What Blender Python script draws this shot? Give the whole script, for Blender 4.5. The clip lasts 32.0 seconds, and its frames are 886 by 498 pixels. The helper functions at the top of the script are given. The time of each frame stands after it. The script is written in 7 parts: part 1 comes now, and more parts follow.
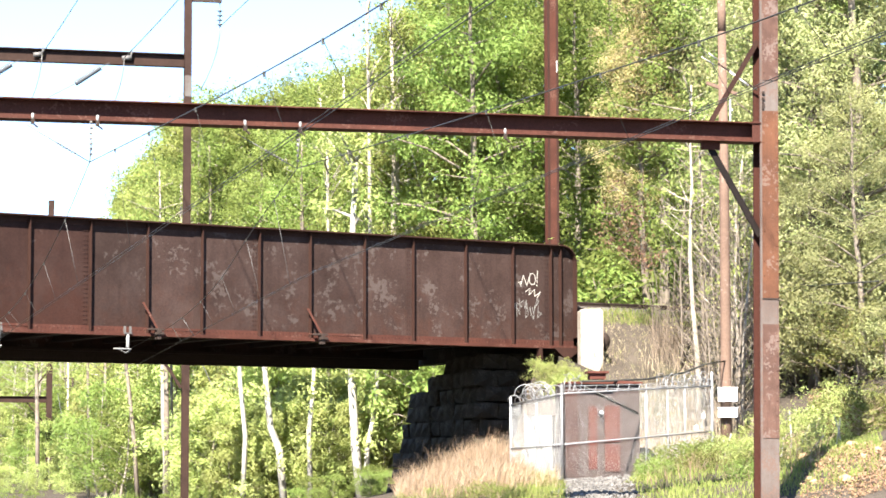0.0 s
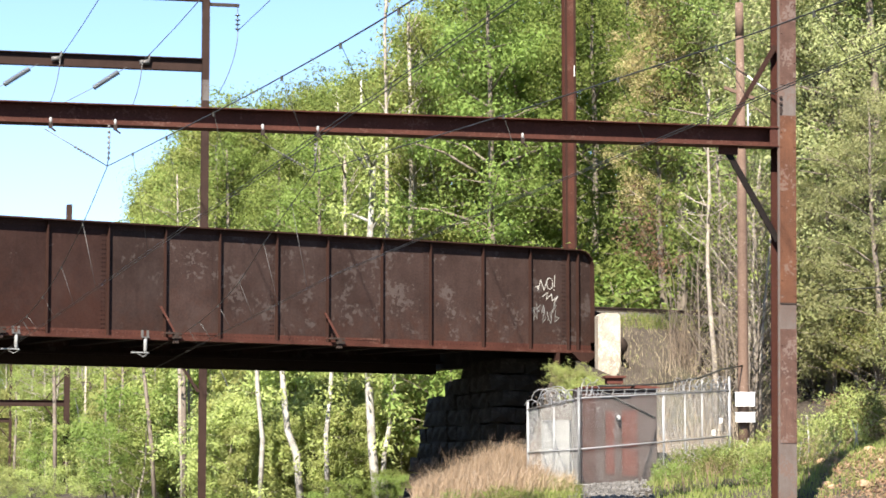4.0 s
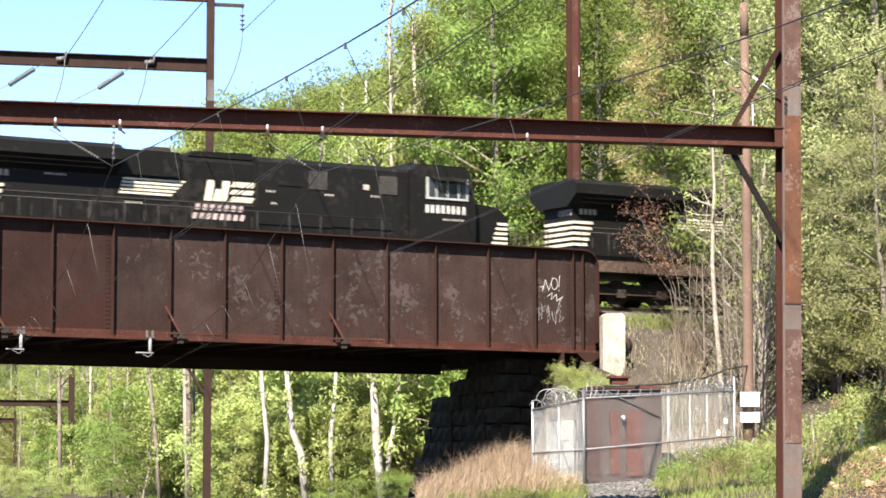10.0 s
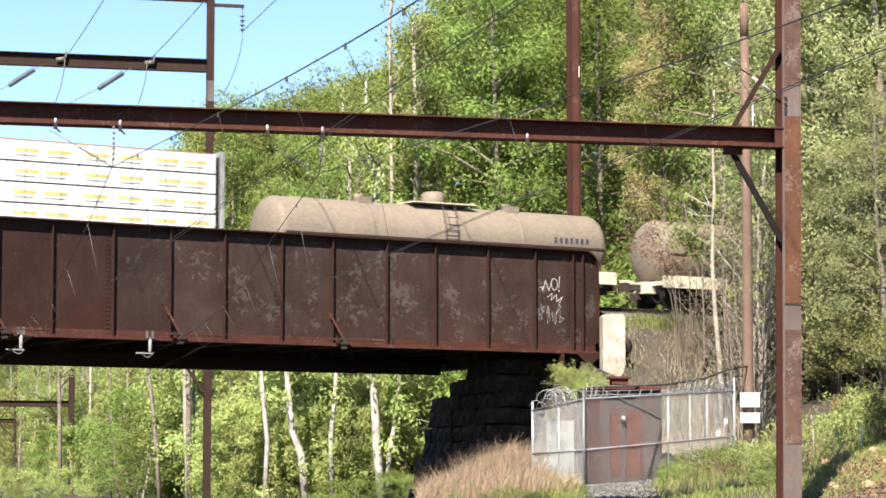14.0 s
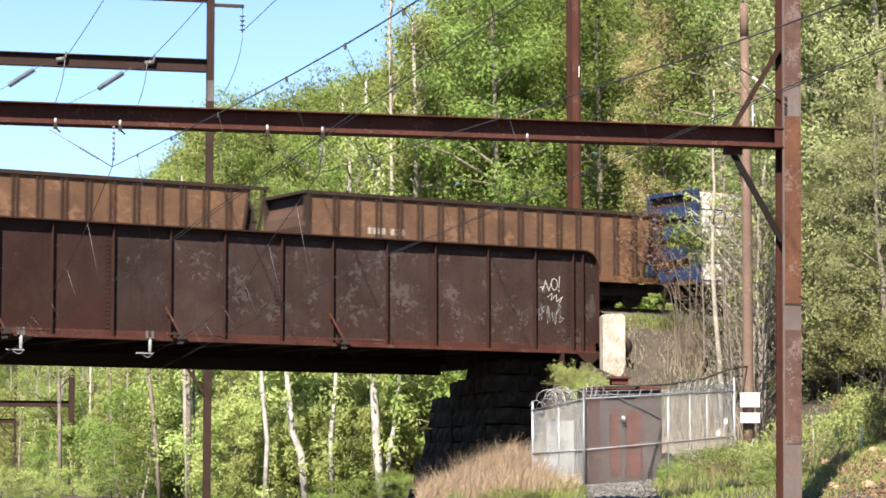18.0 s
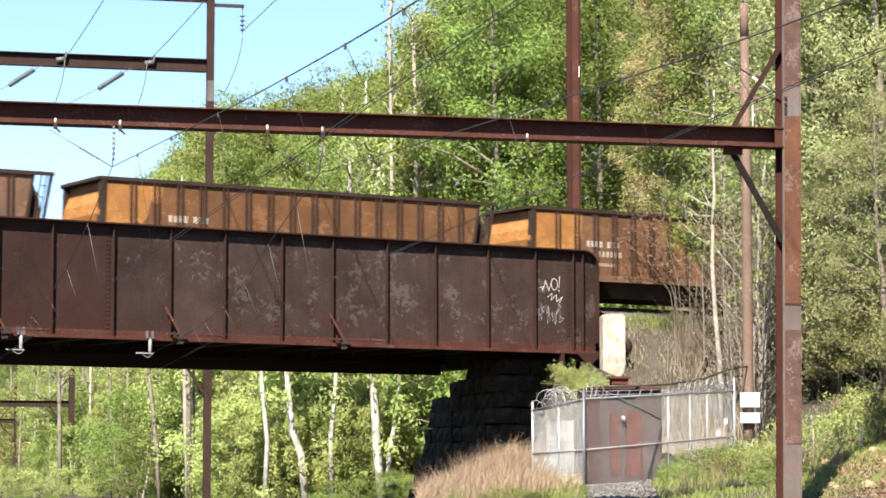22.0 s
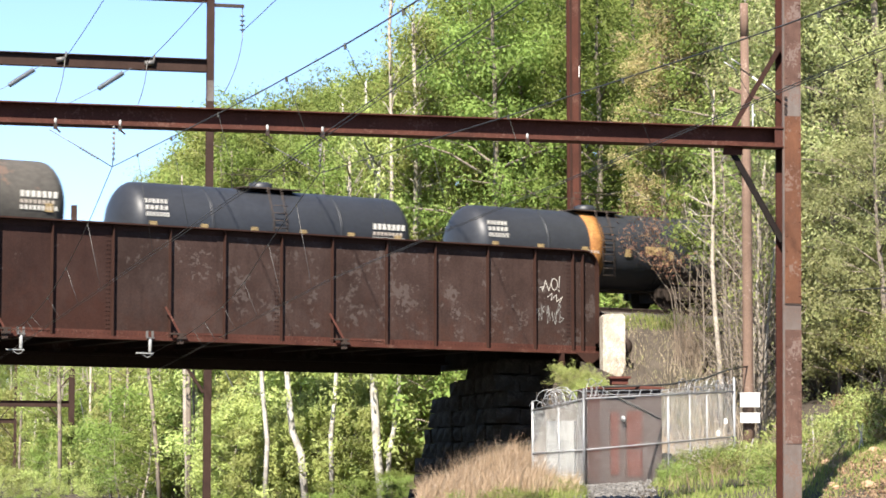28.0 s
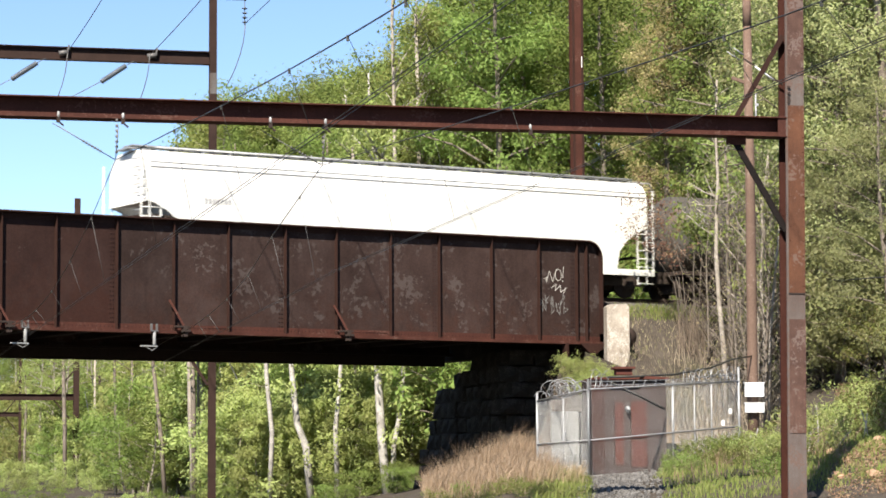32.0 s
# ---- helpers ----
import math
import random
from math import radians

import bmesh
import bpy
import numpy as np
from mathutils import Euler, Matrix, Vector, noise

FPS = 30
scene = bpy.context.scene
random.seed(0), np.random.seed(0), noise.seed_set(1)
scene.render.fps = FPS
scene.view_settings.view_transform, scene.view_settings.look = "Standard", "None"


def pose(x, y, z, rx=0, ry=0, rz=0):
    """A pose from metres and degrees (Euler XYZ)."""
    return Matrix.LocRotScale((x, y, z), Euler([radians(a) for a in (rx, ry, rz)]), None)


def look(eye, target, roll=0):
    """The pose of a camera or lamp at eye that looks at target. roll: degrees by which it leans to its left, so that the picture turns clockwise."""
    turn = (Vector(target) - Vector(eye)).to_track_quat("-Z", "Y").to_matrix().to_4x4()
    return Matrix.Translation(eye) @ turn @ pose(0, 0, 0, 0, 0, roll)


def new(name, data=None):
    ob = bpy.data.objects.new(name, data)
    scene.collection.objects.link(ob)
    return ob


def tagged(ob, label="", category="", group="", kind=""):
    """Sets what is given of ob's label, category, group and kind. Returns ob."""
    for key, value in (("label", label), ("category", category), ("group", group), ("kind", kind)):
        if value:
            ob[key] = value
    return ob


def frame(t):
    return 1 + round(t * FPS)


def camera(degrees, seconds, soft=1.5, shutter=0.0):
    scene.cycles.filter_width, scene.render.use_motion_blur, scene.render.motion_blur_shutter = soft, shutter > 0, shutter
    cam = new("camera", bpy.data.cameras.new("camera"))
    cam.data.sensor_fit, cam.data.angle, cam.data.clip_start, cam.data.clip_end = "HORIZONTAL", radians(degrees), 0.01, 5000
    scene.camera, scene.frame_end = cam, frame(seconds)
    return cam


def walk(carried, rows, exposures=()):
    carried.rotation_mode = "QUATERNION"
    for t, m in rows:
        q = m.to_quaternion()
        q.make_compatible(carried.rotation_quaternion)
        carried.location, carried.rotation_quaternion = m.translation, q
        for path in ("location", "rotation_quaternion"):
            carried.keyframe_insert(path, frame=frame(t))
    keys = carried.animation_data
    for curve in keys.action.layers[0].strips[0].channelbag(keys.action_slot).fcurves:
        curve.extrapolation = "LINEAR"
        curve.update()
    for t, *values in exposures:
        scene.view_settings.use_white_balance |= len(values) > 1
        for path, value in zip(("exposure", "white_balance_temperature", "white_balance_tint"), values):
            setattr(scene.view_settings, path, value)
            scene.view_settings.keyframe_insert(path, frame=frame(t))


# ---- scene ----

# ---------------------------------------------------------------- camera
F_PX = 4400.0
EYE = Vector((0.0, 0.0, 1.7))
BASE_TILT = math.atan(399.0 / F_PX)


def aim(right, down, roll):
    """Camera pose; the view drifts by small angles (in 1/4400 rad) and leans by roll degrees."""
    yaw, tilt = right / F_PX, BASE_TILT + down / F_PX
    way = Vector((-math.sin(yaw) * math.cos(tilt), math.cos(yaw) * math.cos(tilt), math.sin(tilt)))
    return look(EYE, EYE + way * 100.0, roll)


cam = camera(math.degrees(2 * math.atan(784.0 / F_PX)), 32.0, soft=1.7, shutter=0.3)
walk(cam, [
    (0.0, aim(-41.6, -8.0, -0.1)), (0.5, aim(-38.4, -3.8, 0)), (1.0, aim(-34.6, -0.6, 0)), (1.5, aim(-28.6, 0.3, 0)),
    (2.0, aim(-25.4, -0.1, 0)), (2.5, aim(-21.2, -0.5, 0)), (3.0, aim(-16.6, -0.6, 0)), (3.5, aim(-13.1, -0.5, 0)),
    (5.5, aim(-6.9, 0.6, 0)), (6.0, aim(-5.3, 0.5, 0)), (6.5, aim(-3.9, 0, 0)), (7.0, aim(-2.4, 0, 0)),
    (12.0, aim(-2.4, 0.2, 0)), (13.0, aim(-2.4, 0.95, 0)), (25.0, aim(-2.4, 0.95, 0)), (28.0, aim(-2.4, 0.95, 0)),
    (29.5, aim(-2.4, 0.95, 0)), (30.0, aim(0, 1.2, -0.05)), (30.5, aim(4.5, -7.3, -0.33)), (31.0, aim(0.1, -12.2, -0.67)),
    (31.5, aim(-2.9, -9.1, -0.78)), (32.0, aim(4.2, -14.4, -0.3))],
    exposures=[(0.0, 2.6), (0.5, 2.54), (1.0, 2.37), (1.5, 2.14), (2.0, 1.95), (3.0, 1.86), (5.0, 1.86), (7.0, 1.99), (9.0, 1.98), (12.0, 1.98), (13.0, 1.9), (14.0, 1.78), (15.0, 1.65), (16.5, 1.38), (17.2, 1.45), (18.5, 1.85), (20.0, 1.88), (30.0, 1.88), (31.0, 1.84), (31.6, 1.55), (32.0, 1.42)])

# ---------------------------------------------------------------- world and sun
SUN_EL, SUN_AZ = radians(46), radians(196)   # azimuth clockwise from +y; behind the camera
world = bpy.data.worlds.new("sky")
scene.world = world
world.use_nodes = True
wn, wl = world.node_tree.nodes, world.node_tree.links
sky = wn.new("ShaderNodeTexSky")
sky.sky_type, sky.sun_disc = "NISHITA", False
sky.sun_elevation, sky.sun_rotation = SUN_EL, SUN_AZ
sky.air_density, sky.dust_density, sky.ozone_density = 0.7, 0.2, 3.0
wn["Background"].inputs["Strength"].default_value = 0.075
wl.new(sky.outputs[0], wn["Background"].inputs["Color"])
sun = new("sun", bpy.data.lights.new("sun", "SUN"))
sun.data.energy, sun.data.angle, sun.data.color = 5.0, radians(0.53), (1.0, 0.925, 0.82)
sun_from = Vector((math.sin(SUN_AZ) * math.cos(SUN_EL), math.cos(SUN_AZ) * math.cos(SUN_EL), math.sin(SUN_EL)))
sun.matrix_world = look(sun_from * 300, (0, 0, 0))


# ---------------------------------------------------------------- materials
def material(name, rough=0.8, metal=0.0):
    m = bpy.data.materials.new(name)
    m.use_nodes = True
    n, l = m.node_tree.nodes, m.node_tree.links
    b = n["Principled BSDF"]
    b.inputs["Roughness"].default_value, b.inputs["Metallic"].default_value = rough, metal
    b.inputs["Specular IOR Level"].default_value = 0.5 if rough < 0.42 else 0.3 if rough < 0.5 else 0.1
    return m, n, l, b


def coords(n, l, scale=(1, 1, 1), space="Object"):
    tc, mp = n.new("ShaderNodeTexCoord"), n.new("ShaderNodeMapping")
    mp.inputs["Scale"].default_value = scale
    l.new(tc.outputs[space], mp.inputs["Vector"])
    return mp.outputs["Vector"]


def noise_tex(n, l, vec, scale, detail=6, rough=0.6):
    t = n.new("ShaderNodeTexNoise")
    t.inputs["Scale"].default_value, t.inputs["Detail"].default_value = scale, detail
    t.inputs["Roughness"].default_value = rough
    l.new(vec, t.inputs["Vector"])
    return t.outputs["Fac"]


def ramp(n, l, fac, stops):
    r = n.new("ShaderNodeValToRGB")
    e = r.color_ramp.elements
    while len(e) < len(stops):
        e.new(0.5)
    for el, (p, c) in zip(e, stops):
        el.position, el.color = p, (*c, 1) if len(c) == 3 else c
    l.new(fac, r.inputs["Fac"])
    return r.outputs["Color"]


def mix(n, l, fac, a, b, kind="MIX"):
    m = n.new("ShaderNodeMix")
    m.data_type, m.blend_type = "RGBA", kind
    for k, v in ((0, fac), (6, a), (7, b)):
        if isinstance(v, (int, float)):
            m.inputs[k].default_value = v
        elif isinstance(v, tuple):
            m.inputs[k].default_value = (*v, 1)
        else:
            l.new(v, m.inputs[k])
    return m.outputs[2]


def bump(n, l, b, height, strength=0.3, distance=0.02):
    u = n.new("ShaderNodeBump")
    u.inputs["Strength"].default_value, u.inputs["Distance"].default_value = strength, distance
    l.new(height, u.inputs["Height"])
    l.new(u.outputs["Normal"], b.inputs["Normal"])


def worn(name, base, dark, light=None, scale=1.0, patch=0.62, rough=0.75, streak=True, metal=0.0, fine=14, vary=0.0, flake=8.0):
    """Painted or rusted steel, stone, timber: base tone, darker stains and streaks, paler flaked patches, grain."""
    m, n, l, b = material(name, rough, metal)
    v = coords(n, l)
    big = noise_tex(n, l, v, 0.55 * scale, 6)
    small = noise_tex(n, l, v, fine * scale, 5)
    col = ramp(n, l, big, [(0.35, dark), (0.65, base)])
    if streak:
        vs = coords(n, l, (5 * scale, 5 * scale, 0.35 * scale))
        st = noise_tex(n, l, vs, 1.0, 5)
        col = mix(n, l, ramp(n, l, st, [(0.45, (0, 0, 0)), (0.75, (0.6, 0.6, 0.6))]), col, dark)
    if light:
        p1 = noise_tex(n, l, v, 0.8 * scale, 3)
        p2 = noise_tex(n, l, v, flake * scale, 5, 0.6)
        mm = n.new("ShaderNodeMath")
        mm.operation = "MULTIPLY"
        l.new(p1, mm.inputs[0])
        l.new(p2, mm.inputs[1])
        mask = ramp(n, l, mm.outputs[0], [(patch * 0.475, (0, 0, 0)), (patch * 0.52, (0.85, 0.85, 0.85))])
        col = mix(n, l, mask, col, light)
    col = mix(n, l, 0.35, col, ramp(n, l, small, [(0.3, tuple(c * 0.55 for c in base)), (0.7, tuple(min(1, c * 1.4) for c in base))]))
    if vary:
        oi, hv = n.new("ShaderNodeObjectInfo"), n.new("ShaderNodeHueSaturation")
        for key, lo, hi in (("Value", 1 - vary, 1 + vary), ("Saturation", 1.25, 0.6)):
            mr = n.new("ShaderNodeMapRange")
            mr.inputs["To Min"].default_value, mr.inputs["To Max"].default_value = lo, hi
            l.new(oi.outputs["Random"], mr.inputs["Value"])
            l.new(mr.outputs[0], hv.inputs[key])
        l.new(col, hv.inputs["Color"])
        col = hv.outputs[0]
    l.new(col, b.inputs["Base Color"])
    bump(n, l, b, small, 0.35, 0.012)
    return m


def plain(name, colour, rough=0.5, metal=0.0, vary=0.25):
    m, n, l, b = material(name, rough, metal)
    f = noise_tex(n, l, coords(n, l), 2.5, 6)
    l.new(ramp(n, l, f, [(0.3, tuple(c * (1 - vary) for c in colour)), (0.7, tuple(min(1, c * (1 + vary)) for c in colour))]), b.inputs["Base Color"])
    return m


def leafy(name, colours, trans=0.4):
    """Leaves: tone varies leaf by leaf and tree by tree; some light passes through."""
    m, n, l, b = material(name, 0.6)
    g, oi = n.new("ShaderNodeNewGeometry"), n.new("ShaderNodeObjectInfo")
    stops = [(i / max(1, len(colours) - 1), c) for i, c in enumerate(colours)]
    col = ramp(n, l, g.outputs["Random Per Island"], stops)
    hsv = n.new("ShaderNodeHueSaturation")
    mr = n.new("ShaderNodeMapRange")
    mr.inputs["To Min"].default_value, mr.inputs["To Max"].default_value = 0.7, 1.3
    l.new(oi.outputs["Random"], mr.inputs["Value"])
    l.new(mr.outputs[0], hsv.inputs["Value"])
    mh = n.new("ShaderNodeMapRange")
    mh.inputs["To Min"].default_value, mh.inputs["To Max"].default_value = 0.485, 0.515
    l.new(oi.outputs["Random"], mh.inputs["Value"])
    l.new(mh.outputs[0], hsv.inputs["Hue"])
    l.new(col, hsv.inputs["Color"])
    l.new(hsv.outputs[0], b.inputs["Base Color"])
    t, ms = n.new("ShaderNodeBsdfTranslucent"), n.new("ShaderNodeMixShader")
    l.new(hsv.outputs[0], t.inputs["Color"])
    ms.inputs[0].default_value = trans
    l.new(b.outputs[0], ms.inputs[1])
    l.new(t.outputs[0], ms.inputs[2])
    l.new(ms.outputs[0], n["Material Output"].inputs["Surface"])
    return m


def ground_material():
    m, n, l, b = material("ground_cover", 0.95)
    v = coords(n, l, space="Object")
    a, c, d = noise_tex(n, l, v, 0.12, 5), noise_tex(n, l, v, 1.3, 8), noise_tex(n, l, v, 14, 6)
    soil = ramp(n, l, c, [(0.3, (0.026, 0.021, 0.017)), (0.6, (0.07, 0.057, 0.046)), (0.8, (0.12, 0.1, 0.08))])
    green = ramp(n, l, c, [(0.3, (0.03, 0.05, 0.012)), (0.7, (0.1, 0.13, 0.03))])
    col = mix(n, l, ramp(n, l, a, [(0.55, (0, 0, 0)), (0.68, (0.8, 0.8, 0.8))]), soil, green)
    col = mix(n, l, 0.5, col, ramp(n, l, d, [(0.3, (0.025, 0.021, 0.017)), (0.7, (0.095, 0.08, 0.064))]))
    l.new(col, b.inputs["Base Color"])
    bump(n, l, b, d, 0.8, 0.06)
    return m


def girder_material(name, base, dark, red, flake, amount, low):
    """Old brown paint: darker stains and runs, red rust spreading from the foot of the plate, clustered pale flakes."""
    m, n, l, b = material(name, 0.72)
    v = coords(n, l)
    big, mid, small = noise_tex(n, l, v, 0.75, 5), noise_tex(n, l, v, 2.4, 6, 0.65), noise_tex(n, l, v, 18, 5)
    col = ramp(n, l, big, [(0.32, dark), (0.62, base)])
    runs = noise_tex(n, l, coords(n, l, (6, 6, 0.4)), 1.0, 5)
    col = mix(n, l, ramp(n, l, runs, [(0.48, (0, 0, 0)), (0.72, (0.55, 0.55, 0.55))]), col, dark)
    sep = n.new("ShaderNodeSeparateXYZ")
    l.new(v, sep.inputs[0])
    rise = n.new("ShaderNodeMapRange")
    for key, val in (("From Min", -1.8), ("From Max", 1.7), ("To Min", low), ("To Max", -0.22)):
        rise.inputs[key].default_value = val
    l.new(sep.outputs["Z"], rise.inputs["Value"])
    add = n.new("ShaderNodeMath")
    l.new(rise.outputs[0], add.inputs[0])
    l.new(mid, add.inputs[1])
    col = mix(n, l, ramp(n, l, add.outputs[0], [(0.52, (0, 0, 0)), (0.78, (0.85, 0.85, 0.85))]), col, red)
    spots = n.new("ShaderNodeMath")
    spots.operation = "MULTIPLY"
    l.new(noise_tex(n, l, v, 0.95, 3), spots.inputs[0])
    l.new(noise_tex(n, l, v, 5.5, 8, 0.7), spots.inputs[1])
    col = mix(n, l, ramp(n, l, spots.outputs[0], [(amount, (0, 0, 0)), (amount + 0.03, (0.75, 0.75, 0.75))]), col, flake)
    haze = noise_tex(n, l, coords(n, l, (1, 1, 0.7)), 1.3, 7, 0.7)
    col = mix(n, l, ramp(n, l, haze, [(0.5, (0, 0, 0)), (0.68, (0.5, 0.5, 0.5))]), col, tuple(0.75 * a + 0.25 * c for a, c in zip(base, flake)))
    col = mix(n, l, 0.35, col, ramp(n, l, small, [(0.3, tuple(c * 0.5 for c in base)), (0.7, tuple(c * 1.45 for c in base))]))
    oi, hv, mr = n.new("ShaderNodeObjectInfo"), n.new("ShaderNodeHueSaturation"), n.new("ShaderNodeMapRange")
    mr.inputs["To Min"].default_value, mr.inputs["To Max"].default_value = 0.82, 1.18
    l.new(oi.outputs["Random"], mr.inputs["Value"])
    l.new(mr.outputs[0], hv.inputs["Value"])
    l.new(col, hv.inputs["Color"])
    l.new(hv.outputs[0], b.inputs["Base Color"])
    bump(n, l, b, small, 0.35, 0.012)
    return m


M_GIRDER = girder_material("girder_rust", (0.038, 0.0235, 0.0198), (0.0155, 0.0088, 0.0072), (0.034, 0.0145, 0.0095), (0.08, 0.066, 0.06), 0.306, 0.2)
M_GIRDER_RED = girder_material("girder_red_rust", (0.029, 0.0145, 0.0115), (0.0145, 0.0072, 0.006), (0.031, 0.0118, 0.0078), (0.07, 0.052, 0.046), 0.36, 0.34)
M_GIRDER_EDGE = worn("girder_edge_rust", (0.035, 0.0168, 0.0125), (0.018, 0.0088, 0.007), None, 1.6)
M_UNDER = worn("sooty_steel", (0.043, 0.031, 0.026), (0.026, 0.019, 0.016), None, 1.0)
# near-black brace tone: the shade under the portal beam put into the colour
M_BRACESHADE = worn("brace_shade", (0.012, 0.009, 0.008), (0.007, 0.0055, 0.005), None, 1.0)
M_POST = worn("post_rust", (0.112, 0.05, 0.028), (0.042, 0.02, 0.014), (0.13, 0.1, 0.085), 2.6, 0.65, fine=30, flake=5.0)
M_POSTGREY = worn("post_grey_paint", (0.118, 0.1, 0.09), (0.062, 0.04, 0.032), (0.105, 0.056, 0.04), 2.4, 0.56, fine=22)
M_POSTOLD = worn("post_mottled_rust", (0.105, 0.06, 0.046), (0.032, 0.018, 0.015), (0.14, 0.112, 0.1), 3.6, 0.57, fine=30, flake=5.0)
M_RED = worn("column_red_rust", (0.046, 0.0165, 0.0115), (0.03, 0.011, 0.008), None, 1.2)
M_BEAM = worn("beam_rust", (0.068, 0.0255, 0.018), (0.031, 0.0125, 0.0095), (0.1, 0.056, 0.043), 2.0, 0.66)
M_DULLPOST = worn("far_post_rust", (0.036, 0.021, 0.0165), (0.019, 0.011, 0.0088), None, 2.0)
M_PATCH = worn("grey_paint_patch", (0.105, 0.096, 0.09), (0.07, 0.06, 0.054), (0.06, 0.03, 0.022), 3.0, 0.58)
M_STONE = worn("abutment_stone", (0.036, 0.031, 0.025), (0.016, 0.0135, 0.011), (0.07, 0.062, 0.053), 2.6, 0.64, 0.9)
M_CONC = worn("pale_concrete", (0.39, 0.345, 0.285), (0.15, 0.115, 0.085), (0.4675, 0.442, 0.391), 3.2, 0.6, 0.9)
M_BALLAST = worn("ballast", (0.085, 0.077, 0.068), (0.04, 0.036, 0.03), (0.14, 0.13, 0.118), 3.0, 0.6, 0.95, False)
M_GRAVEL = worn("gravel", (0.125, 0.118, 0.11), (0.06, 0.055, 0.05), (0.19, 0.18, 0.17), 3.0, 0.6, 0.95, False)
M_GROUND = ground_material()
M_WOODPOLE = worn("weathered_pole", (0.15, 0.1, 0.074), (0.08, 0.052, 0.04), (0.208, 0.16, 0.132), 1.4, 0.68, 0.9)
M_GALV = plain("galvanised_steel", (0.29, 0.29, 0.29), 0.45, 0.35)
M_WIRE = plain("dark_wire", (0.05, 0.05, 0.045), 0.5, 0.5)
M_PALEWIRE = plain("pale_wire", (0.12, 0.115, 0.11), 0.5, 0.3)
M_PORC = plain("white_porcelain", (0.28, 0.28, 0.27), 0.3)
M_PORCGREY = plain("grey_porcelain", (0.07, 0.078, 0.088), 0.35)
M_WHITEBOX = plain("white_paint", (0.615, 0.615, 0.6), 0.45, 0, 0.06)
M_HUT = worn("hut_grey_brown", (0.06, 0.046, 0.042), (0.036, 0.026, 0.023), (0.095, 0.079, 0.075), 1.6, 0.66)
M_HUTRED = worn("hut_red_rust", (0.088, 0.032, 0.023), (0.046, 0.019, 0.015), None, 2.3)
M_COALISH = worn("hut_dark_rust", (0.052, 0.027, 0.022), (0.03, 0.017, 0.014), None, 2.3)
M_BARK = worn("grey_bark", (0.2, 0.17, 0.14), (0.09, 0.07, 0.055), None, 2.5, 0.6, 0.95)
M_PALEBARK = worn("pale_bark", (0.38, 0.36, 0.325), (0.09, 0.08, 0.065), (0.46, 0.44, 0.4), 3.5, 0.6, 0.9)
M_GREYBARK = worn("mid_grey_bark", (0.3, 0.265, 0.22), (0.16, 0.135, 0.11), (0.42, 0.38, 0.33), 2.2, 0.62, 0.9)
M_TWIG = plain("dry_twigs", (0.3, 0.23, 0.16), 0.9)
M_LEAF = leafy("leaf_green", [(0.142, 0.19, 0.043), (0.182, 0.24, 0.06), (0.222, 0.275, 0.08), (0.172, 0.226, 0.06)], 0.54)
M_LEAFD = leafy("leaf_deep", [(0.165, 0.225, 0.056), (0.21, 0.275, 0.074), (0.245, 0.31, 0.09)], 0.55)
M_LEAFY = leafy("leaf_yellow", [(0.2, 0.245, 0.06), (0.245, 0.285, 0.08), (0.275, 0.305, 0.1), (0.21, 0.255, 0.072)], 0.5)
M_LEAFP = leafy("leaf_pale", [(0.245, 0.265, 0.108), (0.305, 0.318, 0.142), (0.36, 0.36, 0.185), (0.225, 0.255, 0.098)], 0.5)
M_LEAFPG = leafy("leaf_pale_green", [(0.16, 0.215, 0.055), (0.215, 0.27, 0.08), (0.27, 0.3, 0.115), (0.19, 0.24, 0.07)], 0.5)
M_LEAFB = leafy("leaf_bronze", [(0.36, 0.3, 0.15), (0.47, 0.39, 0.21), (0.3, 0.305, 0.118), (0.42, 0.325, 0.175)], 0.55)
M_LEAFBR = leafy("leaf_bright", [(0.28, 0.335, 0.1), (0.35, 0.4, 0.135), (0.4, 0.44, 0.18)], 0.52)
M_LEAFBR2 = leafy("leaf_bright_yellow", [(0.31, 0.335, 0.11), (0.37, 0.39, 0.15), (0.26, 0.3, 0.085)], 0.54)
M_OLIVE = leafy("leaf_olive", [(0.1, 0.12, 0.03), (0.15, 0.165, 0.045), (0.19, 0.19, 0.065), (0.16, 0.12, 0.06)])
M_DRY = leafy("dry_grass", [(0.26, 0.185, 0.112), (0.35, 0.26, 0.162), (0.2, 0.14, 0.085), (0.48, 0.39, 0.28)], 0.25)
M_REDSTALK = leafy("reddish_stems", [(0.2, 0.137, 0.088), (0.3, 0.212, 0.135), (0.15, 0.108, 0.075), (0.4, 0.315, 0.215)], 0.2)
M_STALK = leafy("dry_stalks", [(0.2, 0.16, 0.115), (0.28, 0.225, 0.165), (0.13, 0.105, 0.08)], 0.1)
M_LEAFR = leafy("leaf_reddish", [(0.13, 0.07, 0.048), (0.19, 0.115, 0.07), (0.1, 0.048, 0.038)], 0.3)
M_LITTER = leafy("leaf_litter", [(0.2, 0.12, 0.07), (0.29, 0.175, 0.105), (0.15, 0.1, 0.06), (0.34, 0.24, 0.16), (0.15, 0.18, 0.05)], 0.1)
M_SCRUB = leafy("slope_scrub", [(0.06, 0.045, 0.032), (0.3, 0.24, 0.17), (0.1, 0.08, 0.055), (0.17, 0.17, 0.065), (0.4, 0.32, 0.22)], 0.1)
M_GRASS = leafy("green_grass", [(0.1, 0.14, 0.03), (0.17, 0.2, 0.05), (0.2, 0.19, 0.08)], 0.25)


